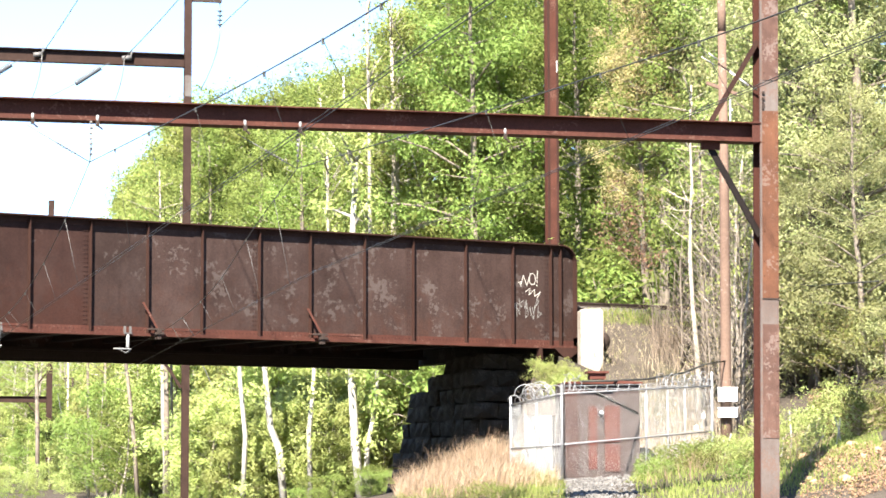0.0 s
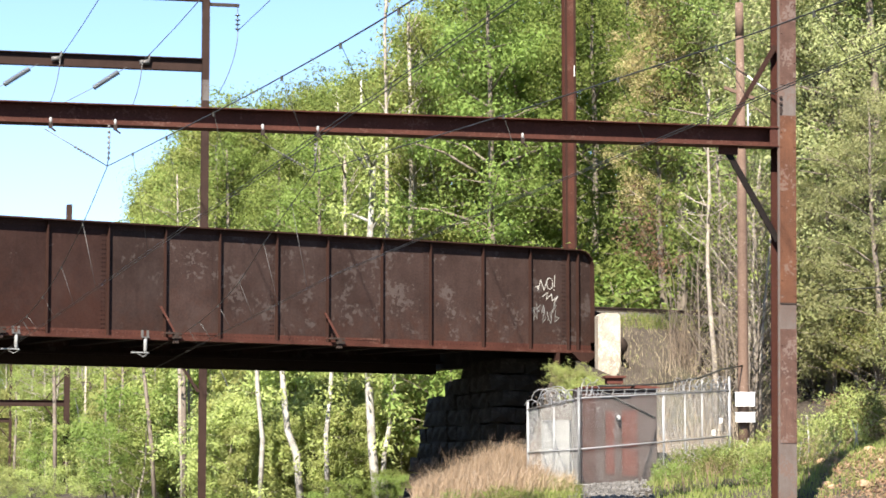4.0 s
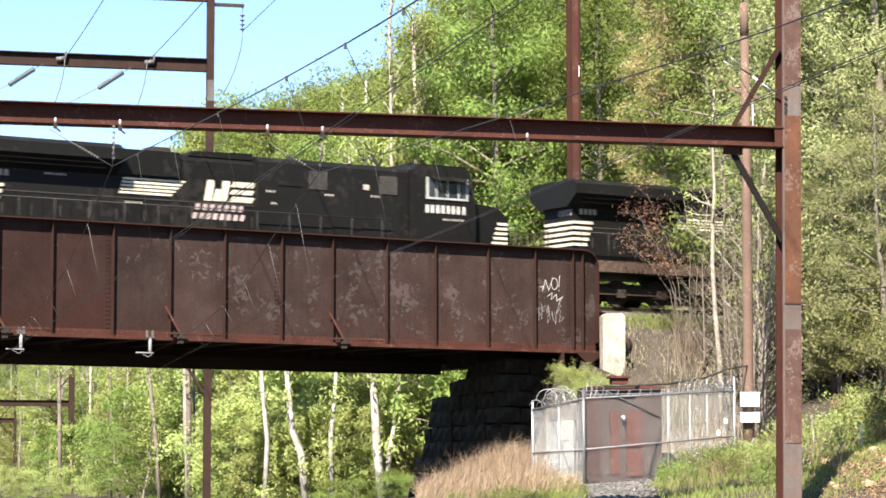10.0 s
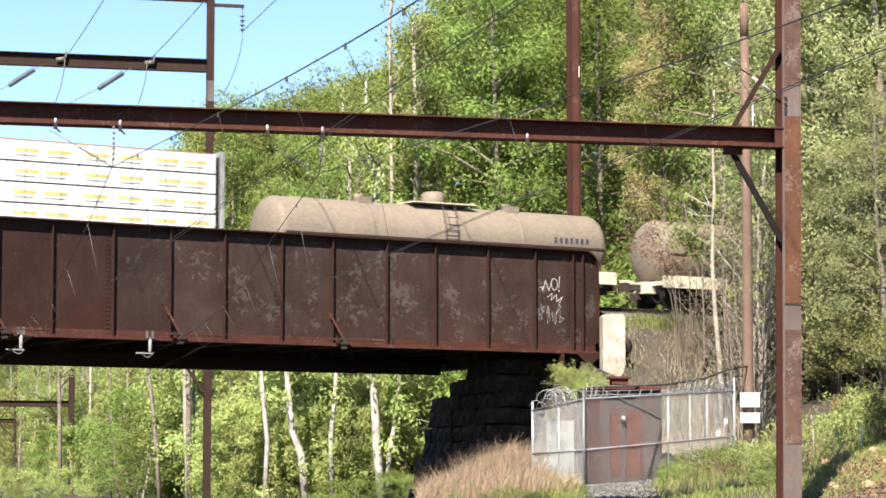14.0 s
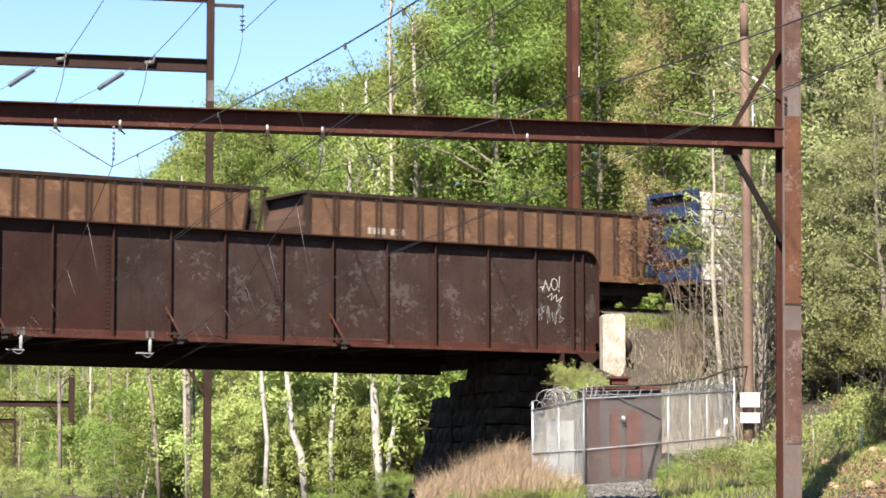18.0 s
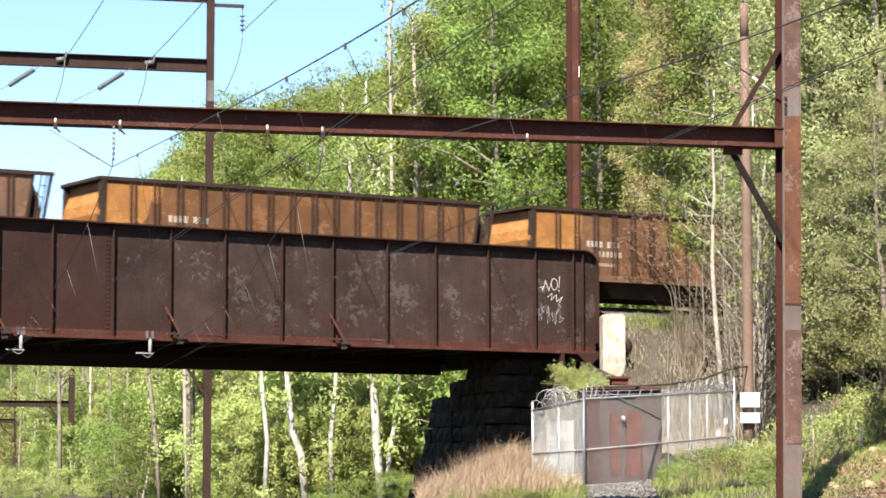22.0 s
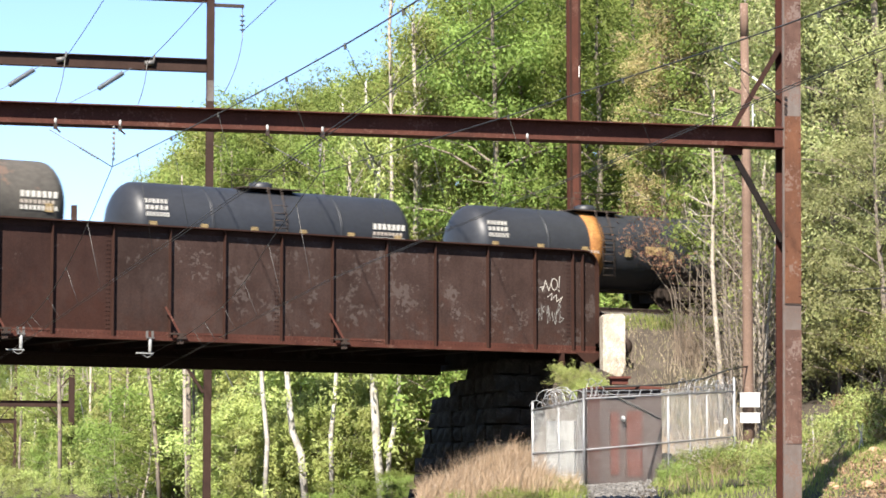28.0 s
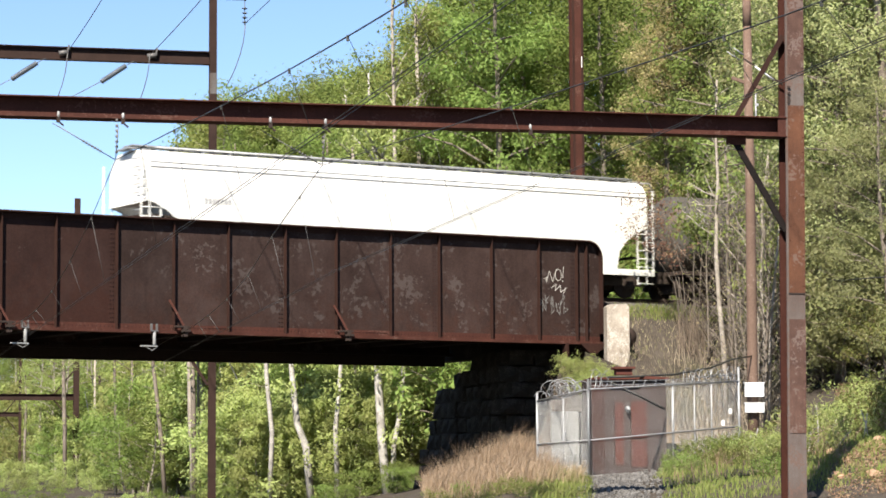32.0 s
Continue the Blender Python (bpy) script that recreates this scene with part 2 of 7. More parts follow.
# ---------------------------------------------------------------- mesh helpers
class Geo:
    """Collects vertices and faces of one mesh."""

    def __init__(self):
        self.v, self.f, self.smooth = [], [], []

    def add(self, vs, fs, smooth=False):
        o = len(self.v)
        self.v += [tuple(p) for p in vs]
        self.f += [[i + o for i in q] for q in fs]
        self.smooth += [smooth] * len(fs)
        return self

    def box(self, x0, x1, y0, y1, z0, z1, m=None):
        vs = [(x, y, z) for z in (z0, z1) for y in (y0, y1) for x in (x0, x1)]
        if m is not None:
            vs = [m @ Vector(p) for p in vs]
        return self.add(vs, [(0, 2, 3, 1), (4, 5, 7, 6), (0, 1, 5, 4), (2, 6, 7, 3), (0, 4, 6, 2), (1, 3, 7, 5)])

    def bar(self, a, b, w, h):
        """A square bar from a to b, w wide sideways and h deep."""
        a, b = Vector(a), Vector(b)
        d = (b - a).normalized()
        s = d.cross(Vector((0, 0, 1)))
        s = s.normalized() if s.length > 1e-4 else Vector((1, 0, 0))
        t = s.cross(d)
        vs = [p + s * i * w / 2 + t * j * h / 2 for p in (a, b) for i, j in ((-1, -1), (1, -1), (1, 1), (-1, 1))]
        return self.add(vs, [(3, 2, 1, 0), (4, 5, 6, 7), (0, 1, 5, 4), (1, 2, 6, 5), (2, 3, 7, 6), (3, 0, 4, 7)])

    def tube(self, pts, radii, n=8, caps=True):
        pts = [Vector(p) for p in pts]
        if isinstance(radii, (int, float)):
            radii = [radii] * len(pts)
        rings, ref = [], Vector((0.31, 0.87, 0.38))
        for i, p in enumerate(pts):
            d = (pts[min(i + 1, len(pts) - 1)] - pts[max(i - 1, 0)]).normalized()
            if abs(d.dot(ref)) > 0.95:
                ref = Vector((0.9, -0.1, 0.42))
            s = d.cross(ref).normalized()
            t = d.cross(s)
            rings += [p + (s * math.cos(k * math.tau / n) + t * math.sin(k * math.tau / n)) * radii[i] for k in range(n)]
        fs = [(i * n + k, i * n + (k + 1) % n, (i + 1) * n + (k + 1) % n, (i + 1) * n + k) for i in range(len(pts) - 1) for k in range(n)]
        self.add(rings, fs, True)
        if caps:
            o = len(self.v) - len(rings)
            self.f += [[o + k for k in reversed(range(n))], [o + (len(pts) - 1) * n + k for k in range(n)]]
            self.smooth += [False, False]
        return self

    def prism(self, poly, axis, a, b):
        """Extrudes a polygon given in the two other axes along axis from a to b."""
        def p3(p, c):
            return {"x": (c, p[0], p[1]), "y": (p[0], c, p[1]), "z": (p[0], p[1], c)}[axis]
        n = len(poly)
        vs = [p3(p, a) for p in poly] + [p3(p, b) for p in poly]
        fs = [list(range(n))[::-1], list(range(n, 2 * n))] + [(i, (i + 1) % n, n + (i + 1) % n, n + i) for i in range(n)]
        return self.add(vs, fs)

    def lathe_x(self, prof, y, z, n=28):
        """Turns a profile of (x, radius) about an axis along x."""
        vs = [(x, y + r * math.cos(k * math.tau / n), z + r * math.sin(k * math.tau / n)) for x, r in prof for k in range(n)]
        fs = [(i * n + k, (i + 1) * n + k, (i + 1) * n + (k + 1) % n, i * n + (k + 1) % n) for i in range(len(prof) - 1) for k in range(n)]
        return self.add(vs, fs, True)

    def mesh(self, name, mat):
        me = bpy.data.meshes.new(name)
        me.from_pydata(self.v, [], self.f)
        me.polygons.foreach_set("use_smooth", self.smooth)
        me.materials.append(mat)
        bm = bmesh.new()
        bm.from_mesh(me)
        if len(bm.faces) < 6000:
            bmesh.ops.recalc_face_normals(bm, faces=bm.faces)
        bm.to_mesh(me)
        bm.free()
        return me


def part(name, geo, mat, parent=None, label="", at=None):
    ob = new(name, geo.mesh(name, mat) if isinstance(geo, Geo) else geo)
    if parent is not None:
        ob.parent = parent
    if at is not None:
        ob.matrix_basis = at
    if label:
        ob["label"] = label
    return ob


def thing(name, label, category, m=None, group="", kind=""):
    ob = new(name)
    ob.empty_display_size = 0.2
    if m is not None:
        ob.matrix_basis = m
    return tagged(ob, label, category, group, kind)


# ---------------------------------------------------------------- plan
TRACK = Vector((7.458, 92.0, 0.0))       # a point of the upper track, below the rails
TURN = 32.0                              # its bearing, degrees from +x
RAIL = 7.77                              # height of its rails
AL = Vector((math.cos(radians(TURN)), math.sin(radians(TURN)), 0))   # along the track, away and to the right
TO = Vector((math.sin(radians(TURN)), -math.cos(radians(TURN)), 0))  # across it, towards the camera
BED = 7.3
U_RIGHT, U_LEFT = -3.6, -47.0            # ends of the bridge opening
AT_TRACK = pose(TRACK.x, TRACK.y, RAIL, 0, 0, TURN)


def uw(x, y):
    dx, dy = x - TRACK.x, y - TRACK.y
    return dx * AL.x + dy * AL.y, dx * TO.x + dy * TO.y


def step(a, b, x):
    t = min(1.0, max(0.0, (x - a) / (b - a)))
    return t * t * (3 - 2 * t)


def height(x, y):
    """Height of the ground: low corridor, wooded hill, and the track's fill and cut."""
    q = x + 0.25 * y - 27
    z = 1.25 * step(-7, 3, x) * step(40, 62, y) + 0.16 * max(0.0, x - 4.5) * step(40, 60, y)
    z += 0.22 * max(0.0, q) * (1 - 0.5 * step(150, 500, q)) * step(45, 75, y)
    z += 0.5 * noise.noise((x * 0.09, y * 0.09, 0)) * step(0, 10, abs(z) + 4) + 0.12 * noise.noise((x * 0.6, y * 0.6, 3))
    z += 0.95 * math.exp(-((x - 2.1) / 1.5) ** 2 - ((y - 79) / 5.5) ** 2)      # grassy bank by the abutment
    z += 0.42 * math.exp(-((x - 10.1) / 1.2) ** 2 - ((y - 54) / 4) ** 2)         # rubble heap
    u, w = uw(x, y)
    across = max(0.0, w - 1.9, -w - 10.5)
    steep = 9.0      # retained by the abutment below the track
    edge = -2.7 - 4.6 * step(3.4, 4.4, w) + 4.5 * step(4.0, 10.0, -w)
    d = min(math.hypot(max(0.0, edge - u) * steep, across), math.hypot(max(0.0, u - U_LEFT) * steep, across))
    return max(BED - d / 1.25, min(BED + d / 1.3, z))


def along_x(px, y):
    """World x at depth y for a bearing given in 1/4400 rad from the straight-ahead line at 784."""
    return (px - 784.0) / F_PX * y

# ---------------------------------------------------------------- ground
def build_ground():
    xs = np.concatenate([[-3500, -1500, -700, -400, -250, -160, -110], np.arange(-80, -12, 4), np.arange(-12, 24, 0.8), np.arange(24, 80, 4),
                         [90, 105, 125, 150, 180, 220, 270, 330, 420, 600, 1000, 3500]])
    ys = np.concatenate([[-3500, -1200, -400, -120, -40, -10], np.arange(0, 52, 4), np.arange(52, 104, 0.8), np.arange(104, 180, 3),
                         [190, 205, 225, 250, 280, 320, 380, 460, 600, 900, 1600, 4500]])
    vs = [(x, y, height(x, y)) for y in ys for x in xs]
    nx = len(xs)
    fs = [(j * nx + i, j * nx + i + 1, (j + 1) * nx + i + 1, (j + 1) * nx + i) for j in range(len(ys) - 1) for i in range(nx - 1)]
    g = Geo().add(vs, fs, True)
    tagged(part("ground", g, M_GROUND), "leaf-littered soil and grass rising into a wooded hill", "ground", kind="structure")


def build_track():
    g = Geo()
    for a, b in ((-420, U_LEFT - 0.5), (U_RIGHT + 0.6, 400)):
        g.prism([(-1.95, BED - 0.1), (-1.5, RAIL - 0.22), (1.5, RAIL - 0.22), (1.95, BED - 0.1)], "x", a, b)
    t = thing("ballast_bed", "grey crushed-stone ballast bed of the upper railway", "ballast", pose(TRACK.x, TRACK.y, 0, 0, 0, TURN), kind="structure")
    part("ballast", g, M_BALLAST, t)
    r = thing("railway_track", "two steel rails on dark timber sleepers crossing the bridge", "track", AT_TRACK)
    for s in (-0.75, 0.75):
        k = Geo().box(-420, 400, s - 0.035, s + 0.035, -0.05, 0.0).box(-420, 400, s - 0.01, s + 0.01, -0.14, -0.05).box(-420, 400, s - 0.07, s + 0.07, -0.16, -0.14)
        part("rail", k, M_UNDER, r)
    tie = Geo().box(-0.11, 0.11, -1.3, 1.3, -0.32, -0.165).mesh("sleeper", M_UNDER)
    for i in range(150):
        part("sleeper", tie, None, r, at=Matrix.Translation((-60 + i * 0.56, 0, 0)))


# ---------------------------------------------------------------- bridge
STIFF = [-5.16, -6.76, -8.71, -10.83, -12.74, -14.82, -16.72, -18.8, -20.73, -22.7, -24.75, -26.54,
         -28.5, -30.5, -32.5, -34.5, -36.5, -38.5, -40.5, -42.5, -44.5, -46.3]
G_TOP, G_BOT, G_END = 1.76, -1.76, -4.14


def girder(br, y, out, detailed):
    """One plate girder: web at y, stiffeners on the side out (-1 is towards the camera)."""
    r = 0.62
    arc = [(G_END - r + r * math.sin(a), G_TOP - r + r * math.cos(a)) for a in np.linspace(0, math.pi / 2, 9)]
    left = -48.0
    panels = [left] + sorted(STIFF) + [G_END]
    for a, b in zip(panels, panels[1:]):
        if b == G_END:
            poly = [(a, G_BOT), (G_END, G_BOT)] + arc[::-1] + [(a, G_TOP)]
        else:
            poly = [(a, G_BOT), (b, G_BOT), (b, G_TOP), (a, G_TOP)]
        part("web_panel", Geo().prism(poly, "y", y - 0.012, y + 0.012), M_GIRDER_RED if b < -22 else M_GIRDER, br)
    fl = 0.26
    top = Geo()
    line = [(left, G_TOP)] + [(p[0], p[1]) for p in arc] + [(G_END, G_BOT + 0.3)]
    vs, fs = [], []
    for (px, pz) in line:
        i = len(vs)
        vs += [(px, y - fl, pz), (px, y + fl, pz)]
        if i:
            fs.append((i - 2, i, i + 1, i - 1))
    vs2 = [(x - (0.04 if k > 17 else 0), yy, z + 0.045) for k, (x, yy, z) in enumerate(vs)]
    vs2 = [(x + 0.045 * (1 if z < G_TOP - r + 0.05 else 0), yy, z) for x, yy, z in vs2]
    n = len(vs)
    allv = vs + vs2
    allf = fs + [tuple(i + n for i in q) for q in fs]
    for i in range(0, n - 2, 2):
        allf += [(i, i + 2, n + i + 2, n + i), (i + 1, i + 3, n + i + 3, n + i + 1)]
    top.add(allv, allf)
    part("top_flange", top, M_GIRDER_EDGE, br)
    part("bottom_flange", Geo().box(left, G_END, y - fl, y + fl, G_BOT - 0.09, G_BOT), M_BEAM if detailed else M_UNDER, br)
    part("bottom_angle", Geo().prism([(y + out * 0.013, G_BOT), (y + out * 0.16, G_BOT), (y + out * 0.16, G_BOT + 0.02), (y + out * 0.032, G_BOT + 0.02), (y + out * 0.032, G_BOT + 0.2), (y + out * 0.013, G_BOT + 0.2)], "x", left, G_END),
         M_BEAM if detailed else M_UNDER, br)
    part("top_angle", Geo().box(left, G_END - r, y + out * 0.013, y + out * 0.03, G_TOP - 0.18, G_TOP), M_GIRDER_EDGE, br)
    st = Geo().box(-0.012, 0.012, y + out * 0.015, y + out * 0.17, G_BOT + 0.012, G_TOP - 0.02)
    st.box(0.012, 0.08, y + out * 0.014, y + out * 0.03, G_BOT + 0.17, G_TOP - 0.18)
    st = st.mesh("stiffener", M_GIRDER_EDGE)
    for s in STIFF + [-4.75]:
        part("stiffener", st, None, br, at=Matrix.Translation((s, 0, -0.06 if s == -4.75 else 0)))
    if not detailed:
        return
    g = Geo()

    def rivet(x, z):
        yy = y + out * 0.03
        q = [(x - 0.02, yy, z - 0.02), (x + 0.02, yy, z - 0.02), (x + 0.02, yy, z + 0.02), (x - 0.02, yy, z + 0.02), (x, yy + out * 0.018, z)]
        g.add(q, [(0, 1, 4), (1, 2, 4), (2, 3, 4), (3, 0, 4)], True)
    for i, s in enumerate(STIFF[:13]):
        cols = (0.06,) if i % 3 else (0.06, -0.1, -0.19)
        for c in cols:
            for k in range(22):
                rivet(s + c, -1.5 + k * 0.138)
    for k in range(170):
        rivet(-27 + k * 0.135, G_BOT + 0.1)
        rivet(-27 + k * 0.135, G_TOP - 0.1)
    tagged(part("rivets", g, M_GIRDER_EDGE, br), kind="stuff")
    # splice plates beside some stiffeners
    for s in (-18.8, -12.74, -10.83):
        part("splice_plate", Geo().box(s - 0.26, s - 0.015, y + out * 0.013, y + out * 0.029, G_BOT + 0.18, G_TOP - 0.19), M_GIRDER, br)


def ribbon(g, pts, w, y):
    """A flat painted stroke of width w on the plane at y."""
    for a, b in zip(pts, pts[1:]):
        d = Vector((b[0] - a[0], b[1] - a[1]))
        if d.length < 1e-6:
            continue
        d.normalize()
        n = Vector((-d.y, d.x)) * w / 2
        e = d * w * 0.3
        g.add([(a[0] - e.x - n.x, y, a[1] - e.y - n.y), (b[0] + e.x - n.x, y, b[1] + e.y - n.y), (b[0] + e.x + n.x, y, b[1] + e.y + n.y), (a[0] - e.x + n.x, y, a[1] - e.y + n.y)], [(0, 1, 2, 3)])


def build_bridge():
    br = thing("railway_bridge", "rusty riveted plate-girder railway bridge with flaking brown paint", "bridge", AT_TRACK)
    girder(br, -2.75, -1, True)
    girder(br, 7.2, 1, False)
    part("deck", Geo().box(-48, -3.4, -2.4, 6.9, -0.62, -0.34), M_UNDER, br, "sooty dark deck plating")
    fb = Geo().box(-0.15, 0.15, -2.7, 7.15, -1.5, -0.62).box(-0.22, 0.22, -2.7, 7.15, -1.56, -1.5).mesh("floor_beam", M_UNDER)
    for i in range(23):
        part("floor_beam", fb, None, br, at=Matrix.Translation((-47 + i * 1.97, 0, 0)))
    for yy in (-0.9, 0.9, 3.6, 5.4):
        part("stringer", Geo().box(-48, -4, yy - 0.1, yy + 0.1, -1.2, -0.62), M_UNDER, br)
    # dark inner girder line deeper than the outer one
    part("centre_girder", Geo().box(-48, -4.3, 7.25, 7.6, -2.24, 1.6), M_UNDER, br, "deep sooty girder on the far side")
    # bearings under the near end
    part("bearing", Geo().box(-5.76, -5.64, -3.02, -2.8, -2.5, -1.83).box(-5.85, -5.55, -3.05, -2.5, -2.56, -2.5), M_GIRDER_EDGE, br, "rusty bearing post under the girder end")
    part("gusset", Geo().prism([(-5.15, -1.82), (-4.1, -1.82), (-4.1, -1.95), (-4.5, -2.2), (-4.68, -2.2)], "y", -3.02, -2.82), M_GIRDER_EDGE, br)
    # struts and insulators carrying the wires beneath
    for u in (-26.45, -20.55, -14.6):
        b = part("strut", Geo().bar((u - 0.38, -2.95, -0.78), (u + 0.1, -3.15, -1.72), 0.09, 0.07), M_BEAM, br, "pinkish rust diagonal strut")
        part("clamp", Geo().box(u - 0.25, u + 0.25, -3.2, -3.0, -1.66, -1.6).box(u, u + 0.12, -3.25, -3.05, -1.95, -1.6).box(u - 0.05, u + 0.2, -3.3, -3.1, -1.8, -1.72), M_UNDER, b)
        part("tie_rod", Geo().tube([(u - 0.4, -3.05, -1.62), (u + 1.6, -3.05, -1.66)], 0.015, 6), M_BEAM, b)
    for u in (-25.8, -21.47):
        b = part("insulator", Geo().tube([(u, -3.0, -1.78), (u, -3.0, -1.85), (u, -3.0, -2.2), (u, -3.0, -2.24)], [0.035, 0.055, 0.052, 0.03], 12), M_PORC, br, "pale porcelain insulator on a bracket")
        part("bracket", Geo().box(u - 0.13, u - 0.09, -3.05, -2.95, -1.78, -1.56).box(u + 0.06, u + 0.1, -3.05, -2.95, -1.78, -1.56).box(u - 0.14, u + 0.12, -3.06, -2.94, -1.8, -1.76), M_PALEWIRE, b)
        part("arm", Geo().box(u - 0.48, u + 0.1, -3.03, -2.97, -2.28, -2.245).tube([(u - 0.3, -3, -2.28), (u - 0.08, -3, -2.4), (u + 0.12, -3, -2.28)], 0.01, 6), M_PORC, b)
    # spray-painted scrawl on the last panel
    g, o, yy = Geo(), (-6.38, -0.1), -2.766
    ribbon(g, [(o[0], o[1] + 0.4), (o[0] + 0.12, o[1] + 0.78), (o[0] + 0.26, o[1] + 0.42), (o[0] + 0.42, o[1] + 0.86)], 0.026, yy)
    ribbon(g, [(o[0] + 0.5 + 0.13 * math.cos(a), o[1] + 0.66 + 0.2 * math.sin(a)) for a in np.linspace(0, math.tau, 14)], 0.026, yy)
    ribbon(g, [(o[0] + 0.72, o[1] + 0.95), (o[0] + 0.69, o[1] + 0.55)], 0.028, yy)
    ribbon(g, [(o[0] + 0.67, o[1] + 0.46), (o[0] + 0.7, o[1] + 0.42)], 0.028, yy)
    ribbon(g, [(o[0] - 0.1, o[1] + 0.52), (o[0] + 0.06, o[1] + 0.56), (o[0] - 0.02, o[1] + 0.46)], 0.03, yy)
    ribbon(g, [(o[0] + 0.2, o[1] + 0.2), (o[0] + 0.4, o[1] + 0.34), (o[0] + 0.36, o[1] + 0.1), (o[0] + 0.58, o[1] + 0.3), (o[0] + 0.6, o[1] + 0.06), (o[0] + 0.84, o[1] + 0.22), (o[0] + 0.7, o[1] + 0.02)], 0.026, yy)
    part("scrawl", g, plain("white_spray", (0.38, 0.36, 0.325), 0.8), br, "white spray-painted scrawl")
    g = Geo()
    rng = random.Random(4)
    for k in range(9):
        x0, z0 = o[0] - 0.25 + k * 0.13, o[1] - 0.35 + rng.uniform(-0.15, 0.1)
        ribbon(g, [(x0 + rng.uniform(-0.08, 0.12), z0 + rng.uniform(-0.28, 0.28)) for _ in range(5)], 0.018, yy)
    part("faded_scrawl", g, plain("faded_spray", (0.19, 0.19, 0.18), 0.8), br, "faded grey spray-painted scrawl")


def build_abutment():
    """Rough stone abutment under the near end, and its twin at the far left end."""
    ab = thing("bridge_abutment", "rough dark stone block abutment under the bridge end", "abutment", kind="structure")
    rng = random.Random(11)
    a, b = Vector((1.97, 88.3, 0)), Vector((-0.61, 97.1, 0))
    d = (b - a).normalized()
    nrm = Vector((-d.y, d.x, 0))
    b = b - nrm * 0.25            # out of the face, into the opening
    meshes = []
    for _ in range(4):
        g = Geo()

        def j():
            return rng.uniform(-0.05, 0.05)
        vs = [(x + j(), y + j() * 1.6, z + j()) for z in (-0.28, 0.28) for y in (-0.3, 0.3) for x in (-0.47, 0.47)]
        vs += [(rng.uniform(-0.2, 0.2), 0.42, rng.uniform(-0.1, 0.1))]
        g.add(vs, [(0, 2, 3, 1), (4, 5, 7, 6), (0, 1, 5, 4), (0, 4, 6, 2), (1, 3, 7, 5), (2, 6, 8), (6, 7, 8), (7, 3, 8), (3, 2, 8)])
        meshes.append(g.mesh("stone", M_STONE))
    L = (b - a).length

    def course(p, along, out, n, z, shift):
        """One course of stones from p; each stone's rough face looks along out."""
        yaw = math.atan2(out.y, out.x) - math.pi / 2
        for k in range(n):
            q = p + along * (k + shift) + out * rng.uniform(-0.04, 0.07)
            part("stone", meshes[rng.randrange(4)], None, ab, at=Matrix.Translation((q.x, q.y, z)) @ Matrix.Rotation(yaw, 4, "Z"))
    for row in range(10):
        z = 0.3 + row * 0.58
        lean = (9 - row) * 0.075            # the walls step out towards their foot
        out = (9 - row) * 0.15 - 0.75
        cut = (0, 0, 0, 0, 0, 0, 0, 0.3, 1.8, 4.2)[row]         # the top of the far end slopes down
        course(a + nrm * out, d, nrm, int(L + 0.3 - cut), z, 0.5 * (row % 2))
        course(b + d * (0.1 + lean - cut) + nrm * (out - lean - 0.4), -nrm, d, 4, z, 0.3 * (row % 2) - 0.25)
        course(a + TO * (0.25 + lean * 0.6), AL, TO, 5, z, 0.5 * (row % 2))
    core = Geo()
    face = [(0.2, -0.5), (L - 0.2, -0.5), (L - 0.2, 4.3), (L - 1.6, 4.75), (L - 4.6, 5.85), (0.2, 5.85)]
    vs = [a + d * s - nrm * k + Vector((0, 0, z)) for k in (0.95, 5.0) for s, z in face]
    core.add(vs, [(5, 4, 3, 2, 1, 0), (6, 7, 8, 9, 10, 11)] + [(i, (i + 1) % 6, 6 + (i + 1) % 6, 6 + i) for i in range(6)])
    part("core", core, M_STONE, ab)
    w0, w1 = TRACK + AL * -4.05 - TO * 10.3, TRACK + AL * -4.05 + TO * 2.3
    part("backwall", Geo().prism([(p.x, p.y) for p in (w0, w1, w1 + AL * 0.9, w0 + AL * 0.9)], "z", 5.75, 7.08), M_STONE, ab)
    left = thing("bridge_abutment", "rough dark stone block abutment under the bridge end", "abutment", pose(TRACK.x, TRACK.y, 0, 0, 0, TURN), kind="structure")
    part("core", Geo().box(-50, -46.8, -4, 9, -0.5, 5.9), M_STONE, left)
    # pale concrete marker block at the girder end
    c = TRACK + AL * -4.02 + TO * 3.62
    k = Geo()
    w, top, bot = 0.395, 7.3, 4.9
    prof = [(-w, bot), (w, bot), (w, top - 0.1), (w - 0.1, top), (-w + 0.12, top - 0.01), (-w, top - 0.09)]
    k.prism(prof, "y", -0.3, 0.3)
    ob = tagged(part("concrete_block", k, M_CONC), "weathered cream concrete block at the end of the girder", "concrete block")
    ob.matrix_basis = pose(c.x, c.y, 0, 0, 0, 8)
    p = TRACK + AL * -2.6 + TO * 2.2
    ob = tagged(part("drain_pipe", Geo().tube([(-0.3, -0.9, 0), (0.3, 0.6, 0.05)], 0.38, 18), M_UNDER), "dark corrugated pipe end in the embankment", "pipe")
    ob.matrix_basis = pose(p.x, p.y, 6.2)


# ---------------------------------------------------------------- catenary structures
CORR = Vector((-0.233, 0.972, 0)).normalized()   # along the lower railway, away
CROSS = Vector((CORR.y, -CORR.x, 0))             # across it, to the right
CORR_DEG = math.degrees(math.atan2(CROSS.y, CROSS.x))


